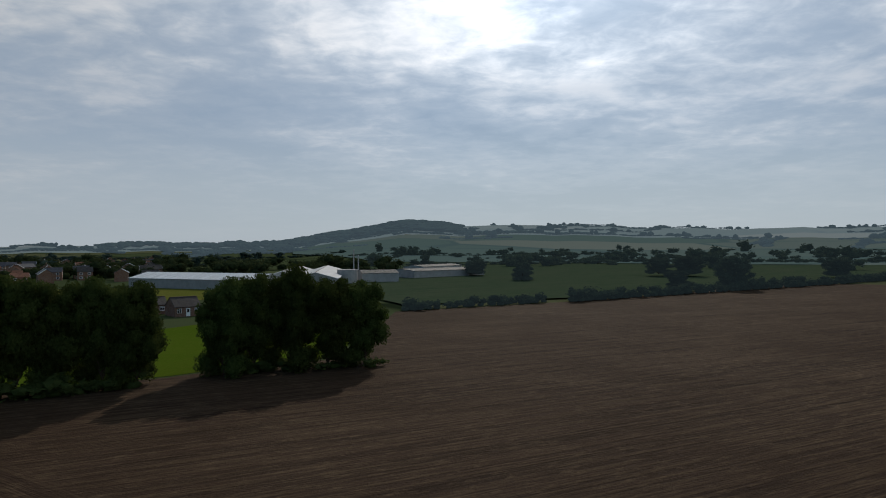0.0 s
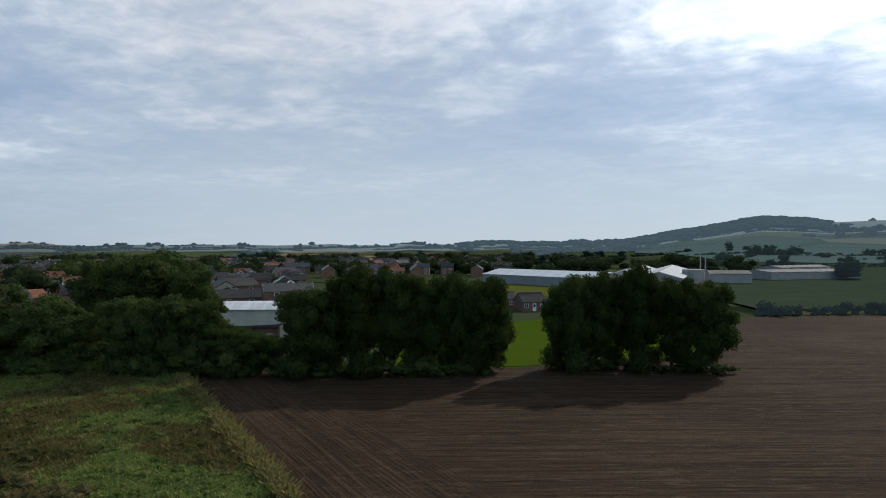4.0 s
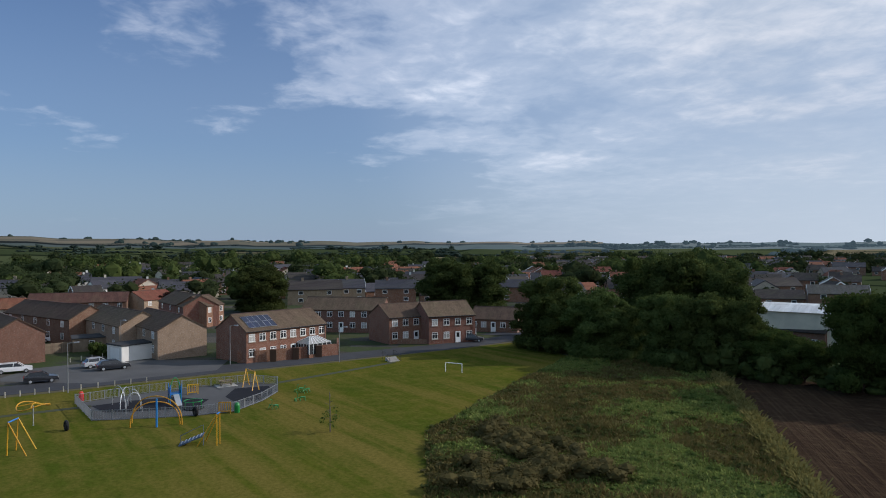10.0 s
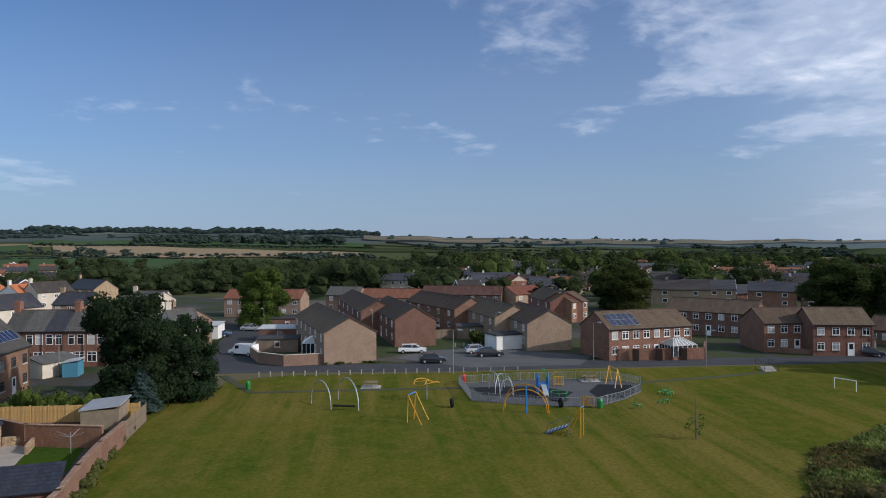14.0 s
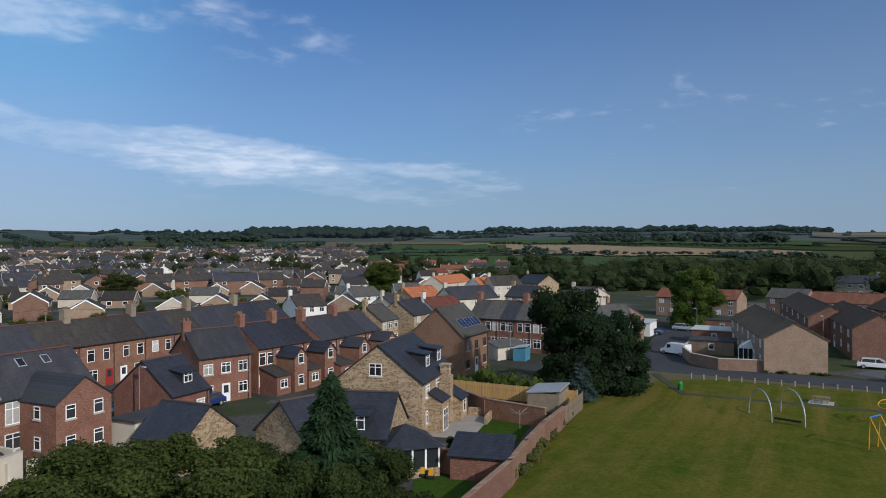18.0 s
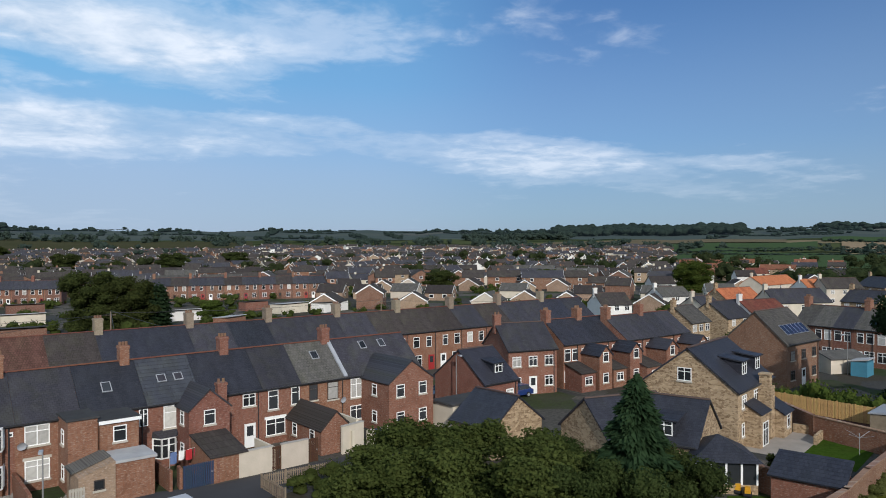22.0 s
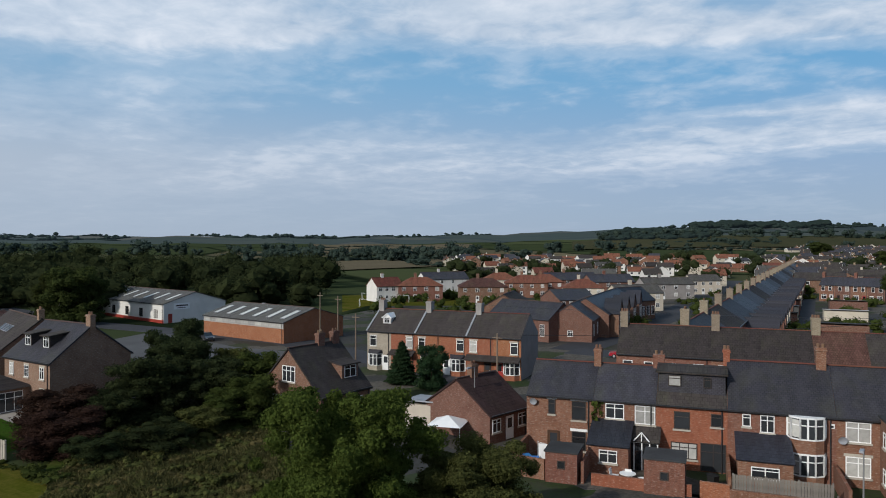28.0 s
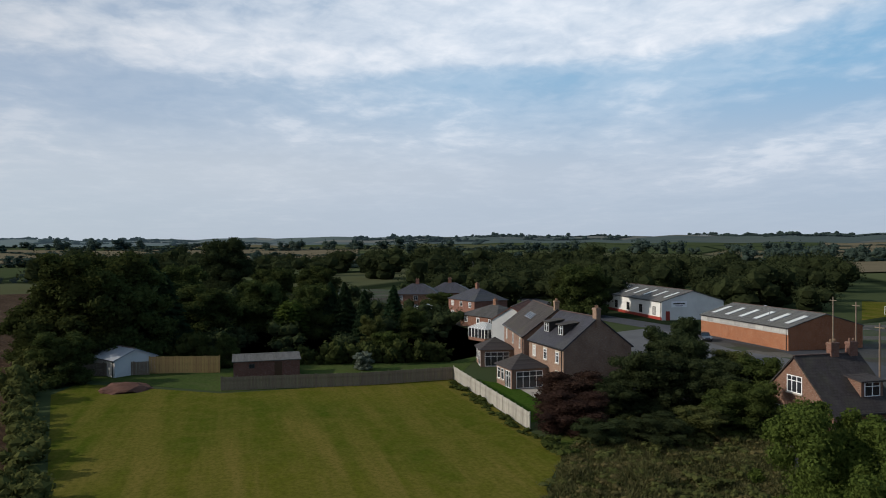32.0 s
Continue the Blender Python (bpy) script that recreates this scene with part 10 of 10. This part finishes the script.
for at, w, d, h, wall, roof in (((-131.6, -49.1), 8, 4, 2.4, BROWN_BRICK, PALE_FELT), ((-117.9, -44.5), 7, 3, 2.2, TIMBER, FELT), ((-150.7, -54.5), 8, 5, 2.4, BROWN_BRICK, FELT), ((-188.6, -73.8), 14, 3, 2.5, BROWN_BRICK, BROWN_TILE), ((-165.4, -21.8), 6, 3, 2.4, WHITE_RENDER, PALE_FELT),
                                ((-139.5, -12.9), 6, 3, 2.3, TIMBER, FELT), ((-158.3, 37.6), 5, 3, 2.3, WHITE_RENDER, PALE_FELT), ((-168.8, 35.5), 6, 3, 2.3, TIMBER, FELT)):
    yard_shed(at, 100, w, d, h, wall, roof, "flat-roofed shed in an estate yard")
fence("yard_fence", [(-136.5, -20.4), (-139.5, -14.0)], 1.8, "brown timber yard fence", TIMBER)
clumps("estate_hedge", hedge_line((-134.5, -12.4), (-129.7, -9.1), 0.8, 1.8, 2.0, 51, 0.2) + hedge_line((-105.0, -31.5), (-108.2, -24.6), 0.8, 1.0, 0.6, 52, 0.2), LEAF, "low clipped hedges by the houses", 120)
house((-122.4, -67.0), (-120.1, -61.1), 8, 4.9, 7.0, PINK_BRICK, GREY_TILE, "house with pale gable beside the estate road", front=3, back=3, stacks=(-0.4,))
yard_shed((-133.8, -64.6), 100, 4, 5, 2.6, WHITE_RENDER, PALE_FELT, "white garage beside the estate road")
house((-168.9, -100.6), (-166.4, -92.9), 8, 4.9, 7.0, RENDER, GREY_TILE, "pale house with a grey roof at the wood's edge", front=3, back=3)
house((-279.8, -61.3), (-278.4, -47.7), 9, 5, 7.5, ASHLAR, SLATE, "grey stone house among trees", front=4, back=4, stacks=(-0.4, 0.4), detail=False)

# ---- tall grass and weeds of the uncut field ----
ROUGH_EDGE = [(-77.1, 70.4), (-32.1, 39.1), (-2, -6), (-20, 2), (-48.2, 17.4), (-63.6, 22.8), (-74.9, 33.5), (-100.5, 61.0), (-94.9, 71.6)]


def inside(pts, poly):
    x, y = pts[:, 0], pts[:, 1]
    hit = np.zeros(len(pts), bool)
    for (xa, ya), (xb, yb) in zip(poly, poly[1:] + poly[:1]):
        cross = ((ya > y) != (yb > y)) & (x < (xb - xa) * (y - ya) / (yb - ya + 1e-9) + xa)
        hit ^= cross
    return hit


def edge_distance(pts, poly):
    """How far each point lies from the outline."""
    best = np.full(len(pts), 1e9)
    for a, b in zip(poly, poly[1:] + poly[:1]):
        a, b = np.array(a), np.array(b)
        t = np.clip(((pts - a) @ (b - a)) / ((b - a) @ (b - a)), 0, 1)
        best = np.minimum(best, np.linalg.norm(pts - a - t[:, None] * (b - a), axis=1))
    return best


def growth(pts, poly, high):
    """The height of the matted growth: hummocks that sink towards the outline."""
    lump = np.array([noise.noise(Vector((x / 5.5, y / 5.5, 2.5))) + 0.6 * noise.noise(Vector((x / 1.9, y / 1.9, 6.1))) + 0.3 * noise.noise(Vector((x / 0.8, y / 0.8, 3.3))) for x, y in pts])
    return high * np.clip(edge_distance(pts, poly) / 0.9, 0, 1) ** 0.7 * np.clip(0.62 + 0.75 * lump, 0.12, 1.7)


def matted(name, poly, step, high, mat, label):
    """A hummocky mat of grass over an outline on the ground."""
    xs, ys = [p[0] for p in poly], [p[1] for p in poly]
    nx, ny = int((max(xs) - min(xs)) / step) + 2, int((max(ys) - min(ys)) / step) + 2
    gx, gy = np.meshgrid(min(xs) + np.arange(nx) * step, min(ys) + np.arange(ny) * step, indexing="ij")
    pts = np.stack([gx.ravel(), gy.ravel()], 1)
    hit = inside(pts, poly)
    z = np.where(hit, growth(pts, poly, high), -0.05)
    f = [(i * ny + j, (i + 1) * ny + j, (i + 1) * ny + j + 1, i * ny + j + 1) for i in range(nx - 1) for j in range(ny - 1)]
    f = [q for q in f if all(hit[k] for k in q)]
    used = sorted({k for q in f for k in q})
    where = {k: n for n, k in enumerate(used)}
    me = mesh_of(name, np.concatenate([pts, z[:, None]], 1)[used].tolist(), [tuple(where[k] for k in q) for q in f], mat)
    return smooth(tagged(new(name, me), label, "grass field", kind="structure"))


def blades(name, pts, base_z, high, wide, mat, label, seed):
    """Bent blades and tufts of grass."""
    rng = np.random.default_rng(seed)
    n = len(pts)
    a = rng.random(n) * math.pi
    d = np.stack([np.cos(a), np.sin(a), np.zeros(n)], 1) * (wide * (0.6 + rng.random(n)) / 2)[:, None]
    h = high * (0.4 + 0.9 * rng.random(n))
    lean = rng.normal(size=(n, 3)) * 0.55 * h[:, None]
    lean[:, 2] = h
    base = np.concatenate([pts, (np.zeros(n) + base_z)[:, None] - 0.04], 1)
    quad = np.stack([base - d, base + d, base + d * 0.5 + lean, base - d * 0.5 + lean], 1).reshape(-1, 3)
    me = bpy.data.meshes.new(name)
    me.from_pydata(quad.tolist(), [], np.arange(4 * n).reshape(-1, 4).tolist())
    me.materials.append(mat)
    return tagged(new(name, me), label, "grass", kind="stuff")


def weed_clumps(name, spots, poly, high, leaf, label, leaves, seed, wide=(0.7, 1.9), tall=(0.4, 0.9)):
    rng = random.Random(seed)
    z = growth(spots, poly, high)
    return clumps(name, [(x, y, h * 0.7 - 0.1, rng.uniform(*wide), rng.uniform(*tall)) for (x, y), h in zip(spots, z)], leaf, label, leaves, seed)


def strewn(rng, poly, count, away=0.0):
    xs, ys = [p[0] for p in poly], [p[1] for p in poly]
    pts = np.stack([rng.uniform(min(xs), max(xs), count), rng.uniform(min(ys), max(ys), count)], 1)
    return pts[inside(pts, poly) & (np.hypot(pts[:, 0], pts[:, 1]) > away)]


def patches(pts, size, seed):
    return np.array([noise.noise(Vector((x / size, y / size, seed))) + 0.6 * noise.noise(Vector((x * 3.3 / size, y * 3.3 / size, seed + 6))) for x, y in pts])


grng = np.random.default_rng(77)
DULL_BLADES = foliage("dull_grass_blades", (0.070, 0.074, 0.022), (0.150, 0.122, 0.044), 0.8)
MAT_GRASS = lawn("matted_grass", (0.070, 0.096, 0.022), (0.106, 0.112, 0.030), (0.150, 0.122, 0.044), patch=0.14)
matted("rough_grass", ROUGH_EDGE, 0.55, 0.55, MAT_GRASS, "hummocky mat of uncut grass and weeds")
spots = strewn(grng, ROUGH_EDGE, 260000, 40)
patchy = patches(spots, 9, 1.5) + grng.normal(size=len(spots)) * 0.15
z = growth(spots, ROUGH_EDGE, 0.55)
for name, pick, high, wide, mat, label, seed in (("tall_grass", patchy < 0.10, 0.20, 0.16, TALL_GRASS, "uncut green grass", 5), ("seeding_grass", patchy >= 0.10, 0.34, 0.15, DULL_BLADES, "tall seeding grass and weeds", 6)):
    blades(name, spots[pick], z[pick], high, wide, mat, label, seed)
DOCK_LEAF = foliage("brown_dock_leaves", (0.052, 0.048, 0.018), (0.105, 0.086, 0.036))
GREEN_WEED = foliage("green_weed_leaves", (0.048, 0.070, 0.018), (0.090, 0.110, 0.028))
for name, low, top, n, leaf, label, seed in (("docks", 0.15, 0.5, 300, DOCK_LEAF, "browning docks and thistles among the grass", 9), ("brambles", 0.35, 9.0, 280, OLIVE_LEAF, "clumps of brambles and tall weeds", 11), ("nettles", -9.0, -0.05, 220, GREEN_WEED, "low green nettles among the grass", 13)):
    here = spots[(patchy > low) & (patchy <= top)]
    weed_clumps(name, here[::max(1, len(here) // n)], ROUGH_EDGE, 0.55, leaf, label, 170, seed, (0.6, 1.5), (0.3, 0.7))
clumps("bramble_patch", [(x, y, -0.1, 2.2 + w * 0.3, 1.0 + h * 0.4) for x, y, z, w, h in hedge_line((-61.5, 29.2), (-47.5, 29.5), 0.5, 3, 2, 61, 2.6) + hedge_line((-51.1, 23.0), (-45.6, 25.0), 0.5, 3, 2, 62, 2.4)], DOCK_LEAF, "dense browning bramble thicket", 420, 10)
strip = []
for p, q in (((-77.1, 70.4), (-32.1, 39.1)),):
    k = grng.random(9000)
    strip = np.stack([p[0] + (q[0] - p[0]) * k + grng.normal(size=9000) * 0.35, p[1] + (q[1] - p[1]) * k + grng.normal(size=9000) * 0.35], 1)
blades("field_margin_grass", strip, 0.0, 0.75, 0.2, foliage("dry_grass_blades", (0.11, 0.10, 0.03), (0.20, 0.17, 0.06), 0.8), "dry yellowish grass along the plough's edge", 7)

PLOT = [(56.3, -25.8), (64.6, -35.8), (58.7, -48.5), (41.3, -37.9), (33.1, -28.8), (39.7, -16.0)]
matted("rank_grass", PLOT, 0.5, 0.6, lawn("rank_grass_mat", (0.030, 0.036, 0.012), (0.046, 0.046, 0.016), (0.066, 0.054, 0.024), patch=0.16), "hummocky rank grass beside the mown field")
spots = strewn(grng, PLOT, 90000)
blades("dead_stems", spots, growth(spots, PLOT, 0.6), 0.30, 0.10, foliage("olive_grass_blades", (0.034, 0.040, 0.014), (0.078, 0.068, 0.028), 0.8), "rank grass and dead stems", 12)
weed_clumps("plot_weeds", spots[::260], PLOT, 0.6, OLIVE_LEAF, "olive weeds and low scrub", 140, 15, (0.7, 1.8), (0.4, 1.0))
weed_clumps("plot_docks", spots[30::330], PLOT, 0.6, DOCK_LEAF, "browning docks in the rank grass", 140, 16, (0.7, 1.6), (0.4, 0.9))

# ---- sheds, hall and town beyond the field ----
WORKS = "long pale sheds of the works"
for a, b, w, e, r, wall, roof in (((-141.6, 338.9), (-74.3, 305.4), 22, 4.4, 6.9, GREY_RENDER, WHITE_SHEET), ((-72.7, 319.7), (-86.8, 427.0), 18, 4.6, 7.4, CONCRETE, PALE_FELT), ((-54.6, 301.7), (-69.0, 422.9), 20, 4.6, 7.4, GREY_RENDER, PALE_FELT),
                                  ((-42.7, 360.5), (-24.7, 366.3), 14, 5, 6.5, CONCRETE, CORRUGATED), ((-24.0, 403.5), (17.0, 440.0), 24, 4.6, 5.6, GREY_RENDER, CORRUGATED), ((-20.0, 470.2), (6.5, 510.5), 16, 5, 6, CONCRETE, CORRUGATED)):
    house(a, b, w, e, r, wall, roof, "long low industrial shed with a pale roof", name="works_shed", category="industrial shed", group=WORKS, floors=1, front=0, back=0, doors=0, detail=False)
TANK = thing("storage_tank", pose(*(-47.1, 347.5), 0), "round grey storage tank", "tank")
part("shell", Shape().tube([(0, 0, 0), (0, 0, 6.5), (0, 0, 7.2)], 5.0, 20), CONCRETE, TANK)
for x, h in ((626, 17), (634, 14)):
    st = thing("chimney_stack", pose(*bearing(-math.degrees(math.atan2(x - 784, 1250)), 380), 0), "thin pale works chimney", "chimney")
    part("flue", Shape().tube([(0, 0, 0), (0, 0, h)], 0.35, 10, 0.3), CONCRETE, st)
house((-72.6, 187.6), (-67.2, 191.9), 8, 2.7, 5.0, BROWN_BRICK, BROWN_TILE, "dark brick bungalow beyond the tree belt", floors=1, front=3, back=3, detail=False)
house((-85.0, 193.0), (-78.0, 197.5), 8, 2.7, 4.6, BROWN_BRICK, BROWN_TILE, "dark low building beyond the tree belt", floors=1, front=3, back=3, detail=False)
HALL = thing("hall", frame_of((-99.4, 102.1), (-88.3, 108.7))[0], "sports hall with a white curved roof", "hall")
HL = frame_of((-99.4, 102.1), (-88.3, 108.7))[1]
part("wall", Shape().box(-HL / 2, -6, -0.1, HL / 2, 6, 6.6), RENDER, HALL)
arc = [(-6.5 + 13 * k / 12, 6.6 + 1.1 * math.sin(math.pi * k / 12)) for k in range(13)]
part("roof", Shape().add([(-HL / 2 - 0.4, y, z) for y, z in arc] + [(HL / 2 + 0.4, y, z) for y, z in arc], [tuple(range(13))[::-1], tuple(range(13, 26))] + [(k, k + 1, k + 14, k + 13) for k in range(12)] + [(12, 0, 13, 25)]), WHITE_SHEET, HALL)
house((-98.9, 101.3), (-88.5, 106.1), 10, 3.4, 5.0, BROWN_BRICK, BROWN_TILE, "low dark brick building beside the hall", floors=1, front=4, back=4, detail=False)
yard_shed((-94.7, 107.5), 40, 4, 4, 3.0, RENDER, PALE_FELT, "cream walled annexe in sunlight")


# far houses: a few kinds, built once and then copied
def far_kind(k, L, W, e, r, wall, roof, trim):
    ob = thing("estate_house", pose(0, 0, -50), "small estate house, part of the wide estate", "house", "houses of the far estates")
    part("wall", gable_wall(L, W, e, r, -2.0), wall, ob)
    part("roof", gable_roof(L, W, e, r, 0.3, 0.2, 0.2), roof, ob)
    if trim:
        y, low, top = W / 2 + 0.3, e - 0.2, r + 0.12
        for x in (-L / 2 - 0.24, L / 2 + 0.2):
            face = [(-y, low - 0.35), (0, top - 0.35), (y, low - 0.35), (y, low), (0, top), (-y, low)]
            v = [(x, a, b) for a, b in face] + [(x + 0.04, a, b) for a, b in face]
            part("bargeboard", Shape().add(v, [(0, 5, 4, 1), (1, 4, 3, 2), (7, 10, 11, 6), (8, 9, 10, 7)] + [(k, (k + 1) % 6, (k + 1) % 6 + 6, k + 6) for k in range(6)]), UPVC, ob, "white bargeboard")
    frame_mesh = shared("farwin", lambda: Shape().box(-0.75, -0.06, 0, 0.75, 0, 1.2).mesh("window", UPVC))
    pane_mesh = shared("farpane", lambda: Shape().box(-0.62, -0.075, 0.12, 0.62, -0.062, 1.08).mesh("pane", PANE))
    spots = [("front", -L * 0.25, 0.9), ("front", L * 0.25, 0.9), ("end", 0, 0.9), ("start", 0, 0.9)]
    if e > 4:
        spots = [("front", -L * 0.25, 3.3), ("front", L * 0.25, 3.3), ("end", 0, 3.3), ("start", 0, 3.3)]
    for side, u, z in spots[:3 if k % 2 else 2]:
        w = part("window", frame_mesh, UPVC, ob, at=side_pose(side, L, W, u, z))
        part("pane", pane_mesh, PANE, w)
    return ob


KINDS = [far_kind(0, 8, 7.5, 4.8, 7.0, BROWN_BRICK, BROWN_TILE, True), far_kind(1, 9, 8, 2.6, 4.9, BUFF_BRICK, BROWN_TILE, True), far_kind(2, 15, 8, 4.8, 7.0, BROWN_BRICK, GREY_TILE, True),
         far_kind(3, 9, 8, 2.7, 5.0, RENDER, GREY_TILE, True), far_kind(4, 8, 7.5, 4.8, 7.2, WHITE_RENDER, BROWN_TILE, False), far_kind(5, 18, 8, 4.9, 7.2, BROWN_BRICK, BROWN_TILE, False),
         far_kind(6, 9, 8, 4.8, 7.2, RENDER, RED_TILE, False), far_kind(7, 12, 8, 4.8, 7.2, ASHLAR, SLATE, False)]
TAKEN = []


def estate(a0, a1, d0, d1, step, kinds, turn, seed, skip=0.12):
    """Rows of houses between two bearings and two distances."""
    rng = random.Random(seed)
    d = d0
    row = 0
    while d < d1:
        a = a0 + rng.uniform(0, 1)
        while a < a1:
            gap = math.degrees(rng.uniform(0.9, 1.25) * step / d)
            if rng.random() > skip:
                x, y = bearing(a, d + rng.uniform(-6, 6))
                if all((x - p) ** 2 + (y - q) ** 2 > 150 for p, q in TAKEN):
                    TAKEN.append((x, y))
                    copy_thing(KINDS[rng.choice(kinds)], pose(x, y, land(x, y), 0, 0, a + turn + (90 if row % 3 == 1 else 0) + rng.uniform(-9, 9) + (180 if rng.random() < 0.3 else 0)))
            a += gap
        d += rng.uniform(0.9, 1.15) * (26 + d * 0.035)
        row += 1


estate(139, 170, 205, 285, 11, (1, 1, 0, 3, 1), 82, 7, 0.10)
estate(141, 188, 285, 420, 15, (0, 0, 1, 1, 2, 2, 2, 5, 5, 3), 0, 1, 0.06)
estate(128, 142, 250, 400, 20, (0, 1, 3, 4, 6), 15, 2, 0.15)
estate(191, 214, 330, 480, 22, (0, 4, 6, 6, 2), 10, 3, 0.2)
estate(62, 100, 240, 400, 22, (0, 6, 7, 0, 7, 2, 0), 20, 4, 0.45)
estate(39, 62, 220, 400, 22, (0, 7, 6, 0, 2), 15, 5, 0.4)
for k in KINDS:
    for o in (*k.children_recursive, k):
        bpy.data.objects.remove(o)



def far_mass(name, zones, label, seed):
    """Houses too far off to pick apart, joined: walls, roofs, pale boards and dark windows."""
    rng = random.Random(seed)
    mats = [BROWN_BRICK, BUFF_BRICK, RENDER, WHITE_RENDER, RED_BRICK, BROWN_TILE, GREY_TILE, SLATE, RED_TILE, UPVC, PANE]
    V, F, M = [], [], []

    def put(m, verts, faces, mat):
        n = len(V)
        V.extend(m @ Vector(v) for v in verts)
        F.extend(tuple(i + n for i in f) for f in faces)
        M.extend([mat] * len(faces))

    def box(m, x0, y0, z0, x1, y1, z1, mat):
        put(m, [(x, y, z) for z in (z0, z1) for x, y in ((x0, y0), (x1, y0), (x1, y1), (x0, y1))],
            [(0, 3, 2, 1), (4, 5, 6, 7), (0, 1, 5, 4), (1, 2, 6, 5), (2, 3, 7, 6), (3, 0, 4, 7)], mat)
    for a0, a1, d0, d1, step, walls, roofs, trims, skip in zones:
        d, row = d0, 0
        while d < d1:
            a = a0 + rng.uniform(0, 1)
            block = rng.choice((0, 90, 0, 25))
            while a < a1:
                x, y = bearing(a, d + rng.uniform(-5, 5))
                L, low = rng.choice((8, 9, 9, 13, 17)), rng.random() < 0.35
                a += math.degrees((step + L * 0.5) / d)
                if rng.random() < skip or any((x - p) ** 2 + (y - q) ** 2 < 110 for p, q in TAKEN):
                    continue
                TAKEN.append((x, y))
                m = pose(x, y, land(x, y), 0, 0, a + block + rng.uniform(-6, 6))
                W, e = rng.uniform(7, 8.2), (2.6 if low else 4.9)
                r = e + rng.uniform(2.1, 2.6)
                wall, roof = rng.choice(walls), rng.choice(roofs)
                h, w = L / 2, W / 2
                put(m, [(-h, -w, -2), (h, -w, -2), (h, w, -2), (-h, w, -2), (-h, -w, e), (h, -w, e), (h, w, e), (-h, w, e), (-h, 0, r), (h, 0, r)],
                    [(0, 1, 5, 4), (2, 3, 7, 6), (1, 2, 6, 9, 5), (3, 0, 4, 8, 7)], wall)
                k, drop = h + 0.2, (r - e) / w * 0.35
                for s in (-1, 1):
                    q = [(-k, s * (w + 0.35), e - drop), (k, s * (w + 0.35), e - drop), (k, 0, r), (-k, 0, r)]
                    put(m, q + [(u, v, z + 0.18) for u, v, z in q], [(4, 5, 6, 7), (0, 1, 5, 4), (1, 2, 6, 5), (0, 4, 7, 3)] if s < 0 else [(7, 6, 5, 4), (4, 5, 1, 0), (5, 6, 2, 1), (3, 7, 4, 0)], roof)
                    if rng.random() < trims:
                        for u in (-k - 0.05, k + 0.01):
                            put(m, [(u, s * (w + 0.35), e - drop - 0.1), (u + 0.04, s * (w + 0.35), e - drop - 0.1), (u + 0.04, 0, r - 0.1), (u, 0, r - 0.1)] + [(u, s * (w + 0.35), e - drop + 0.22), (u + 0.04, s * (w + 0.35), e - drop + 0.22), (u + 0.04, 0, r + 0.22), (u, 0, r + 0.22)],
                                [(0, 1, 5, 4), (1, 2, 6, 5), (3, 0, 4, 7), (4, 5, 6, 7)], 9)
                for z in ((0.9,) if low else (0.9, 3.2)):
                    for u in (-L * 0.26, L * 0.26):
                        box(m, u - 0.75, -w - 0.05, z, u + 0.75, -w, z + 1.2, 9)
                        box(m, u - 0.62, -w - 0.07, z + 0.12, u + 0.62, -w - 0.052, z + 1.08, 10)
                    box(m, h, -0.6, z, h + 0.05, 0.6, z + 1.2, 9)
                    box(m, h + 0.052, -0.5, z + 0.12, h + 0.07, 0.5, z + 1.08, 10)
                if rng.random() < 0.6:
                    box(m, -h * 0.5, -0.35, r - 0.3, -h * 0.5 + 0.8, 0.35, r + 1.0, wall)
            d += rng.uniform(0.9, 1.15) * (17 + d * 0.022)
            row += 1
    me = bpy.data.meshes.new(name)
    me.from_pydata(V, [], F)
    for m in mats:
        me.materials.append(m)
    me.polygons.foreach_set("material_index", M)
    return tagged(new(name, me), label, "houses", kind="stuff")


far_mass("far_estate_houses", [(138, 172, 300, 960, 6, (0, 0, 0, 4, 1, 2, 3), (5, 5, 5, 7, 7), 0.6, 0.07), (172, 190, 300, 900, 7, (0, 0, 4, 1, 2), (5, 5, 7), 0.55, 0.10), (189, 216, 420, 640, 12, (0, 3, 2, 4), (5, 8, 8, 7), 0.3, 0.3),
                               (126, 141, 330, 560, 12, (0, 1, 3, 2), (5, 8, 8, 7), 0.3, 0.3), (62, 98, 235, 560, 8, (4, 2, 0, 1, 3), (8, 5, 5, 7, 7), 0.2, 0.28), (39, 62, 235, 720, 9, (0, 4, 0, 2), (5, 5, 8, 7, 7), 0.2, 0.28), (22, 39, 430, 760, 12, (0, 0, 4), (5, 5, 8, 7, 7), 0.2, 0.35)],
         "rows of small houses with white gable boards on wide far estates", 77)

# playing field with goals beyond the terrace by the main road
sheet("school_playing_field", [(132.6, -135.0), (139.9, -152.9), (110.6, -174.6), (127.0, -200.6), (176.6, -179.8)], 0.05, MOWN, "green playing field with goals", "lawn")
for at in ((137.5, -150.5), (140.5, -168.5), (153.9, -169.2)):
    goal(pose(*at, 0, 0, 0, 200), 5.5, 2.2, 1.2, WHITE, "white football goal on the playing field")
